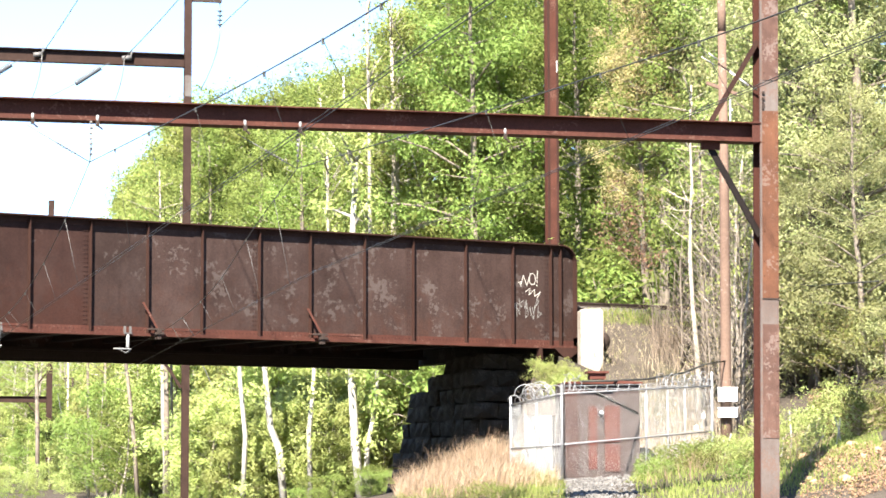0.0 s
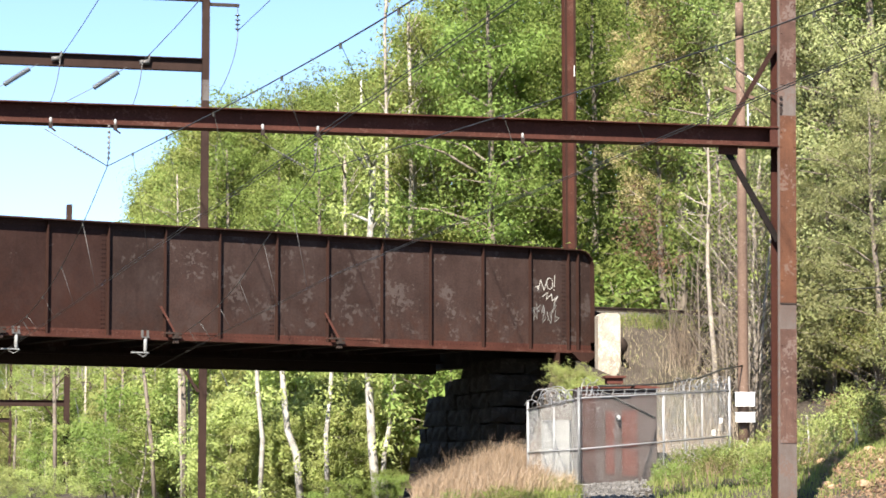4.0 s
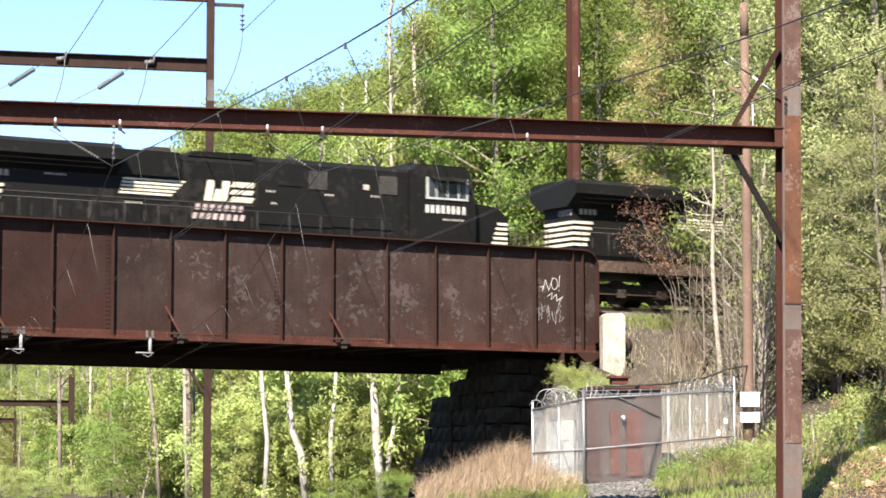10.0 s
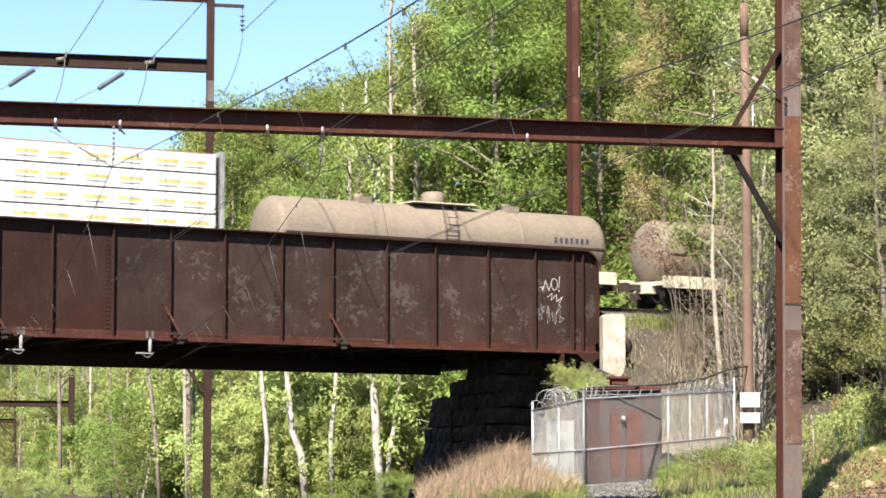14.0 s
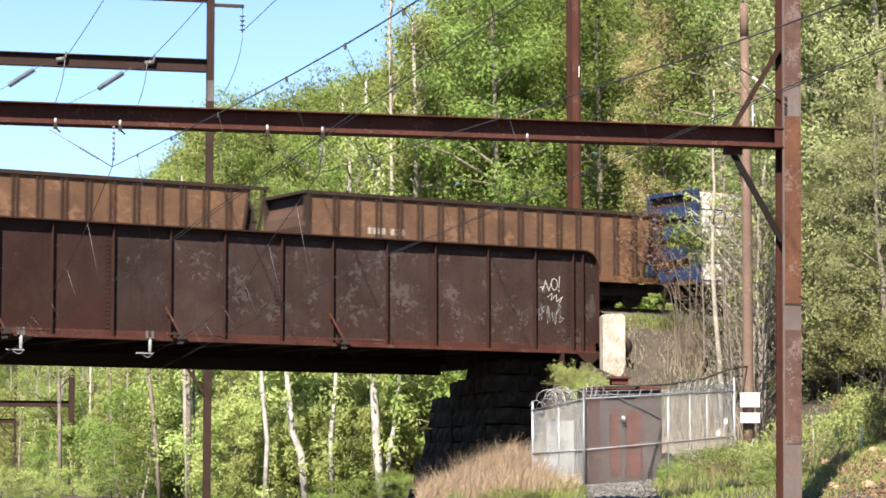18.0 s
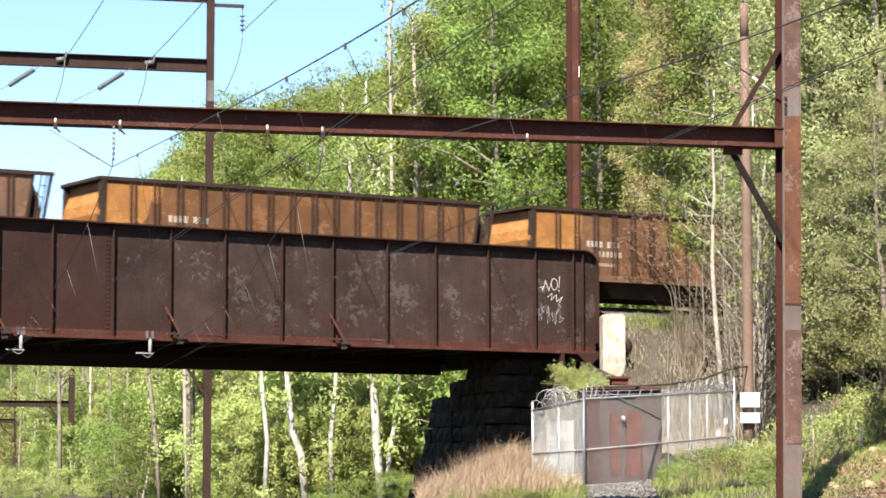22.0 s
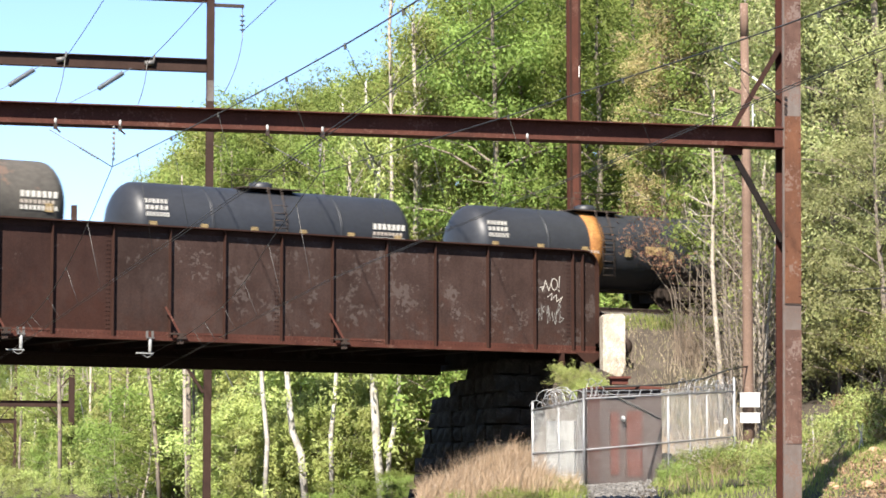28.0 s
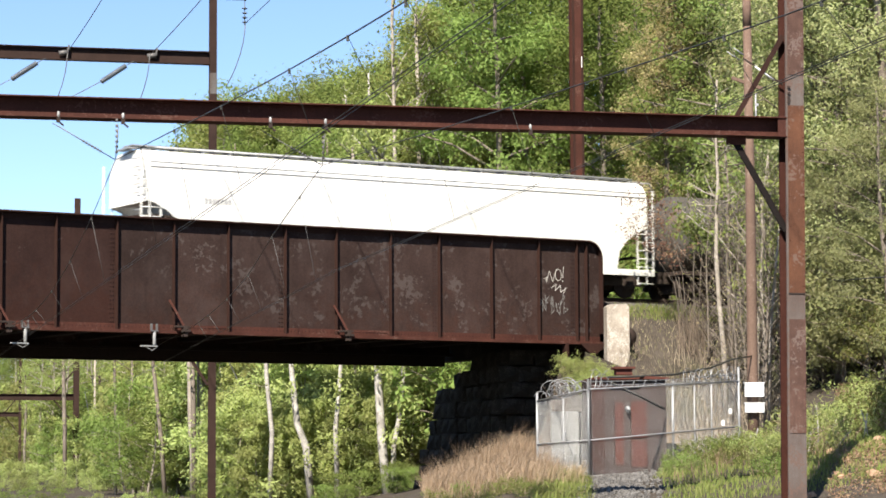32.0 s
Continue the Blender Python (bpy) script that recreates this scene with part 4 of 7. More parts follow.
    part("lamp", Geo().tube([(0.97, -0.003, zb + 1.74), (0.97, -0.12, zb + 1.76), (0.97, -0.2, zb + 1.68)], [0.06, 0.065, 0.05], 12), M_GALV, h, "small white bulkhead lamp")
    part("conduit", Geo().tube([(0.45, -0.03, zb + 2.5), (1.2, -0.03, zb + 2.15), (2.0, -0.03, zb + 1.75)], 0.03, 6), M_WIRE, h)
    part("plinth", Geo().box(-0.1, 2.2, -0.1, 2.3, zb - 0.6, zb - 0.1), M_CONC, h)
    c = thing("relay_cabinet", "grey metal relay cabinet beside the hut", "cabinet", pose(3.45, 71.8, 0, 0, 0, -10))
    part("body", Geo().box(-0.4, 0.4, -0.3, 0.3, 0.9, 3.25), plain("grey_cabinet", (0.2, 0.2, 0.19), 0.5), c)
    part("door", Geo().box(-0.34, 0.34, -0.33, -0.303, 1.5, 3.15), plain("pale_cabinet", (0.2, 0.2, 0.187), 0.5), c)
    w = tagged(part("cable_drum", Geo().tube([(-0.04, 0, 0), (0.04, 0, 0)], 0.36, 20), M_WIRE), "black round cable drum leaning by the hut", "cable drum")
    w.matrix_basis = pose(6.15, 68.6, 1.95, 0, 12, 62)
    # gravel at the fence foot
    g = Geo()
    for k in range(2600):
        y = rng.uniform(54, 67.5)
        x = along_x(rng.gauss(1092, 32), y)
        s = rng.uniform(0.02, 0.055)
        z = height(x, y) + 0.02
        m = Matrix.Translation((x, y, z)) @ Euler((rng.random() * 3, rng.random() * 3, rng.random() * 3)).to_matrix().to_4x4()
        g.box(-s, s, -s * 0.7, s * 0.7, -s * 0.6, s * 0.6, m)
    tagged(part("gravel", g, M_GRAVEL), "grey gravel scattered at the fence foot", "gravel", kind="stuff")
    # wooden pole with two white boxes
    x, y = along_x(1326, 76.0), 76.0
    p = thing("utility_pole", "weathered brown wooden utility pole with white boxes", "utility pole", pose(x, y, 0))
    part("pole", Geo().tube([(0, 0, height(x, y) - 0.5), (0.0, 0, 4), (0.02, 0, 10), (0.0, 0, 16.2)], [0.19, 0.17, 0.155, 0.125], 14), M_WOODPOLE, p)
    part("cap", Geo().tube([(0, 0, 15.2), (0, 0, 16.24)], [0.137, 0.128], 14), M_WOODPOLE, p, "bare grey pole top")
    part("rod", Geo().tube([(0.03, -0.05, 16.1), (0.03, -0.05, 17)], 0.03, 6), M_GREYBARK, p)
    for z in (3.76, 3.28):
        b = part("white_box", Geo().box(-0.28, 0.3, -0.36, -0.17, z, z + (0.4 if z > 3.5 else 0.27)), M_WHITEBOX, p, "white metal service box")
        part("lid", Geo().box(-0.3, 0.32, -0.38, -0.16, z + (0.4 if z > 3.5 else 0.27), z + (0.43 if z > 3.5 else 0.3)), M_WHITEBOX, b)
    part("meter_pipe", Geo().tube([(0.22, -0.1, 11.7), (0.22, -0.1, 13.1)], 0.03, 6).box(0.19, 0.3, -0.13, -0.07, 12.2, 12.28).box(0.19, 0.3, -0.13, -0.07, 12.7, 12.78), M_GALV, p)
    part("arm", Geo().bar((-0.5, 0, 13.6), (0.45, 0, 13.25), 0.1, 0.1), M_WOODPOLE, p)


# ---------------------------------------------------------------- trees and plants
def leaf_cloud(rng, centres, count, size, spread, flat=0.8):
    """Small pointed leaves scattered round clump centres."""
    count, size = int(count * 1.1), size * 1.02
    c = np.array(centres)[rng.integers(0, len(centres), count)]
    off = rng.normal(0, 1, (count, 3))
    off *= np.array([spread, spread, spread * flat])
    p = c + off
    nrm = rng.normal(0, 0.28, (count, 3)) + np.array([0, 0, 0.5]) + 1.05 * off / np.linalg.norm(off, axis=1)[:, None]
    nrm /= np.linalg.norm(nrm, axis=1)[:, None]
    d = np.cross(nrm, rng.normal(0, 1, (count, 3)))
    d /= np.linalg.norm(d, axis=1)[:, None]
    e = np.cross(nrm, d)
    s = size * rng.uniform(0.6, 1.35, (count, 1))
    w = s * rng.uniform(0.18, 0.32, (count, 1))
    q = np.stack([p - d * s * 0.5 + e * w, p - d * s * 0.5 - e * w, p + d * s * 0.55 + e * w * 0.4], 1).reshape(-1, 3)
    return q


def leaf_mesh(name, q, mat, k=3):
    me = bpy.data.meshes.new(name)
    n = len(q) // k
    me.vertices.add(len(q))
    me.vertices.foreach_set("co", q.astype(np.float32).ravel())
    me.loops.add(len(q))
    me.loops.foreach_set("vertex_index", np.arange(len(q), dtype=np.int32))
    me.polygons.add(n)
    me.polygons.foreach_set("loop_start", np.arange(0, len(q), k, dtype=np.int32))
    me.update(calc_edges=True)
    me.materials.append(mat)
    return me


def tree_meshes(seed, h, crown_r, crown_base, leaves, size, bark, leaf, lean=0.0, limbs=0, trunk_r=0.0, droop=0.0):
    """Trunk with limbs, and a ragged crown of leaf clumps round the limb ends."""
    rng = np.random.default_rng(seed)
    limbs = limbs or (26 if h > 10 else 14)
    r0 = trunk_r or h * 0.011 + 0.05
    zs = np.linspace(0, h * 0.93, 9)
    wob = np.cumsum(rng.normal(0, 0.12, (9, 2)), 0)
    axis = [Vector((wob[i, 0] + lean * z, wob[i, 1], z)) for i, z in enumerate(zs)]
    axis[0].x = axis[0].y = 0
    g = Geo()
    g.tube(axis, [r0 * (1 - 0.85 * (z / h) ** 0.8) for z in zs], 8)

    def on_axis(z):
        i = min(7, int(np.searchsorted(zs, z, "right")) - 1)
        t = (z - zs[i]) / (zs[i + 1] - zs[i])
        return axis[i].lerp(axis[i + 1], t)
    centres = []
    for k in range(limbs):
        f = (k + rng.uniform(0, 1)) / limbs
        z = h * (crown_base + (0.9 - crown_base) * f)
        prof = math.sin(math.pi * min(1, 0.16 + 0.8 * f)) ** 0.7
        length = crown_r * prof * rng.uniform(0.65, 1.15) + 0.4
        a = k * 2.4 + rng.uniform(-0.5, 0.5)
        s = on_axis(z)
        out = Vector((math.cos(a), math.sin(a), 0))
        e = s + out * length + Vector((0, 0, length * rng.uniform(0.15, 0.6) - droop * length))
        mid = s.lerp(e, 0.5) + Vector((rng.normal(0, 0.15), rng.normal(0, 0.15), length * 0.06))
        rr = r0 * (1 - 0.8 * f) * 0.42
        g.tube([s, mid, e], [rr, rr * 0.65, rr * 0.2], 5)
        for t in (0.45, 0.7, 0.9, 1.0):
            c = s.lerp(e, t)
            centres.append((c.x + rng.normal(0, 0.3), c.y + rng.normal(0, 0.3), c.z + rng.normal(0, 0.35)))
        for t in (0.55, 0.8):
            c = s.lerp(e, t)
            side = out.cross(Vector((0, 0, 1))) * rng.choice((-1, 1)) * length * 0.45
            tip = c + side + Vector((0, 0, rng.uniform(0, 0.6)))
            g.tube([c, tip], [rr * 0.35, rr * 0.12], 4)
            centres.append(tuple(tip))
    top = on_axis(h * 0.92)
    for _ in range(5):
        centres.append((top.x + rng.normal(0, 0.5), top.y + rng.normal(0, 0.5), h * rng.uniform(0.9, 0.985)))
    if h > 10:            # tall trees carry finer leaves
        leaves, size = int(leaves * 1.4), size * 0.87
    q = leaf_cloud(rng, centres, leaves, size, 0.165 * crown_r ** 0.75, 0.75)
    return g.mesh("trunk", bark), leaf_mesh("crown", q, leaf)


def leaning_trees():
    """Pale bent trunks close behind the bridge; bearing, height and radius along each stem."""
    stems = [([(472, 0.2), (476, 3.2), (466, 5.6), (460, 9), (462, 11)], 0.12, 110.0), ([(545, 0.2), (536, 2.6), (520, 3.6), (512, 5.4), (508, 6.6), (498, 9), (496, 11.5)], 0.18, 109.8),
             ([(592, 0.2), (588, 3.4), (594, 4.9), (597, 6.2), (600, 9), (597, 11)], 0.12, 110.2), ([(680, 0.3), (670, 2.8), (664, 5.4), (661, 8), (664, 12), (670, 15.5)], 0.22, 110.6),
             ([(703, 0.3), (699, 8), (695, 14), (694, 18), (690, 22.5), (697, 26)], 0.115, 114.5), ([(624, 0.3), (622, 8), (621, 13), (619, 17.5)], 0.1, 118), ([(732, 0.3), (735, 10), (738, 17), (733, 24)], 0.12, 121), ([(688, 0.3), (691, 2.6), (700, 3.8), (708, 5.5), (712, 10)], 0.13, 111),
             ([(288, -0.2), (281, 3), (272, 5.6), (262, 8.2), (258, 12)], 0.14, 140), ([(340, -0.2), (337, 5), (333, 9), (331, 13)], 0.15, 132), ([(350, -0.2), (346, 5), (343, 9), (342, 13)], 0.08, 133),
             ([(236, -0.2), (233, 3.5), (228, 7), (226, 12)], 0.11, 160), ([(201, -0.2), (199, 6), (196, 9), (195, 13)], 0.11, 165),
             ([(111, -0.2), (110, 5), (107, 9), (104, 13)], 0.2, 214), ([(40, -0.4), (39, 4), (41, 8), (40, 13)], 0.2, 300)]
    for k, (st, r, y) in enumerate(stems):
        rng = np.random.default_rng(50 + k)
        t = thing("tree", "pale-barked leaning tree with thin green foliage", "tree", group="pale-barked trees beyond the bridge")
        pts = [Vector((along_x(px, y), y + 0.12 * i, z)) for i, (px, z) in enumerate(st)]
        g = Geo().tube(pts, [r * (1 - 0.09 * i) for i in range(len(pts))], 9)
        centres = []
        for i in range(9 if st[-1][1] < 16 else 26):
            f = rng.uniform(0.72 if st[-1][1] < 16 else 0.55, 1) * (len(pts) - 1)
            a = pts[int(min(f, len(pts) - 2))].lerp(pts[int(min(f, len(pts) - 2)) + 1], f % 1)
            e = a + Vector((rng.normal(0, 1.1) if st[-1][1] < 16 else rng.normal(0.5, 0.45), rng.normal(0, 0.8), rng.uniform(0.5, 1.8)))
            g.tube([a, a.lerp(e, 0.5) + Vector((0, 0, 0.1)), e], [r * 0.35, r * 0.25, r * 0.1], 5)
            centres += [tuple(e), tuple(a.lerp(e, 0.7))]
        for i in range(4):
            f = rng.uniform(0.2, len(pts) - 1.4)
            a = pts[int(f)].lerp(pts[int(f) + 1], f % 1)
            centres.append((a.x + rng.normal(0, 0.3), a.y - 0.7, a.z))
        part("trunk", g, M_PALEBARK if st[-1][1] < 16 and y < 130 else M_GREYBARK if y < 125 else M_BARK, t)
        part("crown", leaf_mesh("crown", leaf_cloud(rng, centres, 900 if y > 130 or st[-1][1] > 16 else 2300, 0.19, 0.42), M_LEAFY if st[-1][1] > 16 else M_LEAFBR), None, t)


def embankment_growth():
    """Pale bare trunks, a reddish young shrub and green saplings at the edge of the track beyond the girder."""
    def stem(name, label, category, st, r, y, bark, leaf, leaves, reach, group="", twigs=14, low=0.3):
        rng = np.random.default_rng(int(st[0][0]))
        x0 = along_x(st[0][0], y)
        t = thing(name, label, category, group=group)
        pts = [Vector((x0, y, height(x0, y) - 0.2))] + [Vector((along_x(px, y), y + 0.1 * i, EYE.z + (840 - py) / F_PX * y)) for i, (px, py) in enumerate(st[1:])]
        g = Geo().tube(pts, [r * (1 - 0.75 * i / len(pts)) for i in range(len(pts))], 8)
        centres = []
        for k in range(twigs):
            f = rng.uniform(low, 0.98) * (len(pts) - 1)
            a = pts[int(f)].lerp(pts[int(f) + 1], f % 1)
            e = a + Vector((rng.normal(0, reach), rng.normal(0, reach), rng.uniform(0.1, 1.0) * reach * 1.6))
            m = a.lerp(e, 0.5) + Vector((0, 0, -0.1 * reach))
            g.tube([a, m, e], [r * 0.28, r * 0.2, r * 0.08], 5)
            e2 = m + Vector((rng.normal(0, reach * 0.5), rng.normal(0, reach * 0.4), reach * 0.5))
            g.tube([m, e2], [r * 0.16, r * 0.06], 4)
            centres += [tuple(e), tuple(e2), tuple(m.lerp(e, 0.5))]
        part("trunk", g, bark, t)
        part("crown", leaf_mesh("crown", leaf_cloud(rng, centres, leaves, 0.15 if leaf is not M_LEAFR else 0.095, 0.2), leaf), None, t)
    thin = "thin trees on the embankment"
    stem("tree", "pale bare trunk standing on the embankment", "tree", [(1279, 0), (1276, 640), (1270, 560), (1266, 470), (1268, 400), (1272, 330), (1270, 250), (1274, 150)], 0.1, 83.5, M_GREYBARK, M_LEAFY, 260, 0.7, thin, 20, 0.45)
    stem("tree", "slim grey trunk standing on the embankment", "tree", [(1289, 0), (1287, 560), (1284, 460), (1290, 360), (1284, 260)], 0.08, 84.6, M_BARK, M_LEAFY, 160, 0.8, thin, 16, 0.4)
    stem("tree", "pale trunk leaning beside the pole", "tree", [(1354, 0), (1358, 620), (1366, 540), (1374, 470), (1384, 380)], 0.06, 80.5, M_GREYBARK, M_LEAFY, 200, 0.7, thin, 14, 0.3)
    stem("tree", "slim grey trunk standing on the embankment", "tree", [(1345, 0), (1348, 600), (1344, 520), (1350, 420), (1346, 330)], 0.06, 82.0, M_GREYBARK, M_LEAFY, 200, 0.7, thin, 16, 0.3)
    young = "young growth beside the track"
    for st in ([(1212, 0), (1196, 520), (1170, 440), (1130, 372)], [(1216, 0), (1204, 500), (1184, 420), (1150, 340)], [(1208, 0), (1190, 520), (1158, 470), (1118, 430)], [(1214, 0), (1198, 510), (1178, 450), (1140, 410)]):
        stem("shrub", "young shrub with sparse reddish-brown leaves", "shrub", st, 0.014, 88.3, M_BARK, M_LEAFR, 330, 0.42, young, 12, 0.45)
    for st in ([(1226, 0), (1224, 500), (1228, 430), (1216, 350)], [(1230, 0), (1236, 510), (1242, 440), (1226, 400)]):
        stem("shrub", "young shrub in fresh green leaf", "shrub", st, 0.018, 88.4, M_BARK, M_LEAF, 420, 0.4, young, 9, 0.55)


def make_trees():
    rng = random.Random(21)
    kinds = {}

    def kind(key, label, group, specs):
        kinds[key] = (label, group, [tree_meshes(*s) for s in specs])
    big = "trees of the wooded hill"
    kind("green", "tall deciduous tree in fresh green spring leaf", big,
         [(s, 25, 4.0, 0.16, 12500, 0.215, M_BARK, M_LEAF) for s in (1, 2, 3)])
    kind("far", "distant deciduous tree in fresh green leaf", big,
         [(31, 25, 4.2, 0.16, 9500, 0.235, M_GREYBARK, M_LEAF), (32, 25, 4.0, 0.16, 9500, 0.235, M_BARK, M_LEAFD), (33, 25, 3.8, 0.16, 9500, 0.225, M_GREYBARK, M_LEAFY)])
    kind("deep", "tall dense tree in deep green leaf", big,
         [(s, 25, 4.2, 0.12, 12500, 0.215, M_BARK, M_LEAFD) for s in (4, 5)])
    kind("yellow", "tall slender tree in yellow-green spring leaf", big,
         [(s, 25, 3.6, 0.16, 10500, 0.21, M_GREYBARK, M_LEAFY) for s in (6, 7)])
    kind("bronze", "tall tree with bronze-orange young leaves", big,
         [(s, 24, 2.5, 0.45, 11500, 0.17, M_BARK, M_LEAFB) for s in (8, 9)])
    kind("pale", "dense tree in pale yellowish leaf", "pale trees beside the track",
         [(s, 20, 3.4, 0.06, 19000, 0.15, M_BARK, m) for s, m in ((10, M_LEAFP), (11, M_LEAFP), (26, M_LEAFPG))])
    kind("birch", "pale-barked tree with thin green foliage", "pale-barked trees beyond the bridge",
         [(12, 25, 3.2, 0.5, 1300, 0.26, M_PALEBARK, M_LEAF, 0.03, 18, 0.3), (13, 24, 3.0, 0.5, 1200, 0.26, M_PALEBARK, M_LEAFY, -0.06, 18, 0.24), (14, 26, 3.0, 0.55, 1200, 0.26, M_PALEBARK, M_LEAF, 0.0, 16, 0.34)])
    kind("grey", "grey-barked tree with thin green foliage", "grey-barked trees beyond the bridge",
         [(26, 25, 3.2, 0.45, 1500, 0.26, M_GREYBARK, M_LEAFY, 0.02, 18, 0.26), (27, 24, 3.0, 0.45, 1500, 0.26, M_GREYBARK, M_LEAF, -0.03, 18, 0.3)])
    kind("small", "small spreading tree in bright young leaf", "small trees beyond the bridge",
         [(28, 9, 3.0, 0.05, 7600, 0.25, M_GREYBARK, M_LEAFBR), (29, 9, 3.0, 0.05, 7600, 0.25, M_GREYBARK, M_LEAFBR2), (30, 9, 3.0, 0.1, 4200, 0.23, M_GREYBARK, M_LEAF)])
    kind("bare", "thin grey tree with few leaves", "thin trees on the embankment",
         [(15, 14, 2.0, 0.25, 300, 0.13, M_GREYBARK, M_LEAFY, 0.01, 26, 0.13, -0.8), (16, 12, 2.2, 0.08, 220, 0.13, M_BARK, M_LEAFB, 0.05, 44, 0.09, -0.8), (36, 12, 2.4, 0.05, 220, 0.13, M_BARK, M_LEAFY, -0.06, 46, 0.08, -0.9)])
    kind("shrub", "bushy green shrub under the trees", "shrubs of the undergrowth",
         [(17, 4.5, 2.4, 0.05, 1900, 0.23, M_BARK, M_LEAF), (18, 4.5, 2.6, 0.05, 1900, 0.23, M_BARK, M_LEAFBR), (19, 4.5, 2.5, 0.05, 1900, 0.23, M_BARK, M_LEAFD)])
    kind("paleshrub", "bushy yellowish shrub on the slope", "shrubs of the undergrowth",
         [(20, 4.5, 2.4, 0.04, 3000, 0.17, M_BARK, M_LEAFP), (22, 4.5, 2.4, 0.04, 3000, 0.17, M_BARK, M_OLIVE)])
    kind("bush", "low bright green bush on the bank", "low bushes on the bank",
         [(23, 1.5, 1.15, 0.02, 2400, 0.12, M_TWIG, M_LEAFBR), (24, 1.5, 1.1, 0.02, 1300, 0.13, M_TWIG, M_LEAF), (25, 1.4, 1.1, 0.02, 1200, 0.13, M_TWIG, M_OLIVE)])

    def plant(key, x, y, h, z=None, v=None):
        label, group, meshes = kinds[key]
        v = rng.randrange(len(meshes)) if v is None else v
        base = {"green": 25, "deep": 25, "far": 25, "yellow": 25, "bronze": 24, "pale": 20, "birch": 25, "grey": 25, "bare": 13, "small": 9, "shrub": 4.5, "paleshrub": 4.5, "bush": 1.5}[key]
        s = h / base
        z = height(x, y) - 0.12 if z is None else z
        m = Matrix.Translation((x, y, z)) @ Matrix.Rotation(rng.uniform(0, math.tau), 4, "Z") @ Matrix.Diagonal((s * rng.uniform(0.9, 1.1), s * rng.uniform(0.9, 1.1), s, 1))
        t = thing("bush" if key in ("bush",) else "shrub" if "shrub" in key else "tree", label, "bush" if key == "bush" else "shrub" if "shrub" in key else "tree", m, group)
        part("trunk" if key not in ("bush", "shrub", "paleshrub") else "stem", meshes[v][0], None, t)
        part("crown" if key not in ("bush", "shrub", "paleshrub") else "foliage", meshes[v][1], None, t)
        return t

    def at(key, px, y, h, v=None):
        return plant(key, along_x(px, y), y, h, None, v)

    def free(x, y):
        u, w = uw(x, y)
        if -11.5 < w < 4.3 and (u > -6 or u < U_LEFT + 2):
            return False
        if -13 < w < 6 and u > U_LEFT - 2 and u <= -6:
            return False
        return True
    # wooded hill, row behind row, kept under the skyline
    sky_px = [0, 245, 256, 264, 335, 350, 480, 520, 630, 665, 690, 720, 1700]
    sky_py = [560, 560, 330, 262, 248, 172, 165, 140, 116, 88, 10, -120, -200]

    def tallest(px, y, spread=0.5):
        r = 3.6 * F_PX / y * spread
        return min(EYE.z + (840 - np.interp(px + o, sky_px, sky_py)) / F_PX * y for o in (-r, -r / 2, 0, r / 2, r))
    for px, y, v in ((745, 133, 2), (628, 131, 0), (560, 142, 1), (645, 134, 2)):
        at("birch", px, y, min(26, tallest(px, y, 0.6)), v)
    for px, y, v in ((338, 134, 0), (352, 142, 1), (276, 152, 0), (236, 200, 1), (165, 232, 0), (110, 228, 1), (62, 240, 0), (196, 236, 1), (145, 245, 0)):
        at("grey", px, y, min(25, tallest(px, y, 0.6)), v)
    rows = [(121, 770, 1250, 58), (127, 560, 1420, 66), (136, 480, 1560, 72), (148, 400, 1600, 78), (164, 340, 820, 84), (184, 300, 740, 80), (212, 285, 700, 95)]
    for y, a, b, stepx in rows:
        px = a + rng.uniform(0, 30)
        while px < b:
            yy = y + rng.uniform(-5, 5)
            x = along_x(px, yy)
            h = min(27.5, tallest(px, yy) - height(x, yy)) * rng.uniform(0.92, 1.02)
            if free(x, yy) and h > 9:
                key = rng.choices(("green", "deep", "yellow"), (5, 1.2 if px > 740 else 0.3, 6 if px < 700 else 2.2))[0]
                plant("far" if y > 140 and px > 720 else key, x, yy, h)
            px += stepx * rng.uniform(0.75, 1.25) * (1.5 if y > 140 and px > 760 else 1)
    for px, y, h in ((318, 182, 25.5), (296, 192, 26.5), (276, 205, 27), (345, 176, 26)):
        at("yellow", px, y, h)
    for k in range(22):
        px = 342 + k * 15.5 + rng.uniform(-5, 5)
        y = rng.uniform(145, 178)
        at("far", px, y, min(28, 1.03 * tallest(px, y, 0.12) - height(along_x(px, y), y)), rng.choice((2, 2, 0)))
    for px, y in ((280, 205), (288, 212), (303, 190), (316, 200), (334, 196), (294, 190)):
        at("far", px, y, min(27, EYE.z + (840 - 252) / F_PX * y), 2)
    leaning_trees()
    for px, y, h in ((1222, 108, 23), (1254, 110, 24), (1186, 109, 17)):
        at("bronze", px, y, h)
    # left distance seen below the bridge
    for k in range(30):
        px = -30 + k * 9 + rng.uniform(-6, 6)
        y = rng.uniform(235, 340) if px > 80 else rng.uniform(322, 370)
        at("far", px, y, min(21, tallest(px, y)), rng.choice((0, 2, 2)))
    # undergrowth below the bridge
    for k in range(50):
        px = rng.uniform(-20, 790)
        y = rng.uniform(132, 165) if px > 380 else rng.uniform(172, 230) if px > 200 else rng.uniform(232, 300) if px > 80 else rng.uniform(318, 350)
        x = along_x(px, y)
        if free(x, y):
            plant(rng.choice(("shrub", "shrub", "paleshrub", "paleshrub")), x, y, rng.uniform(3.0, 6.0))
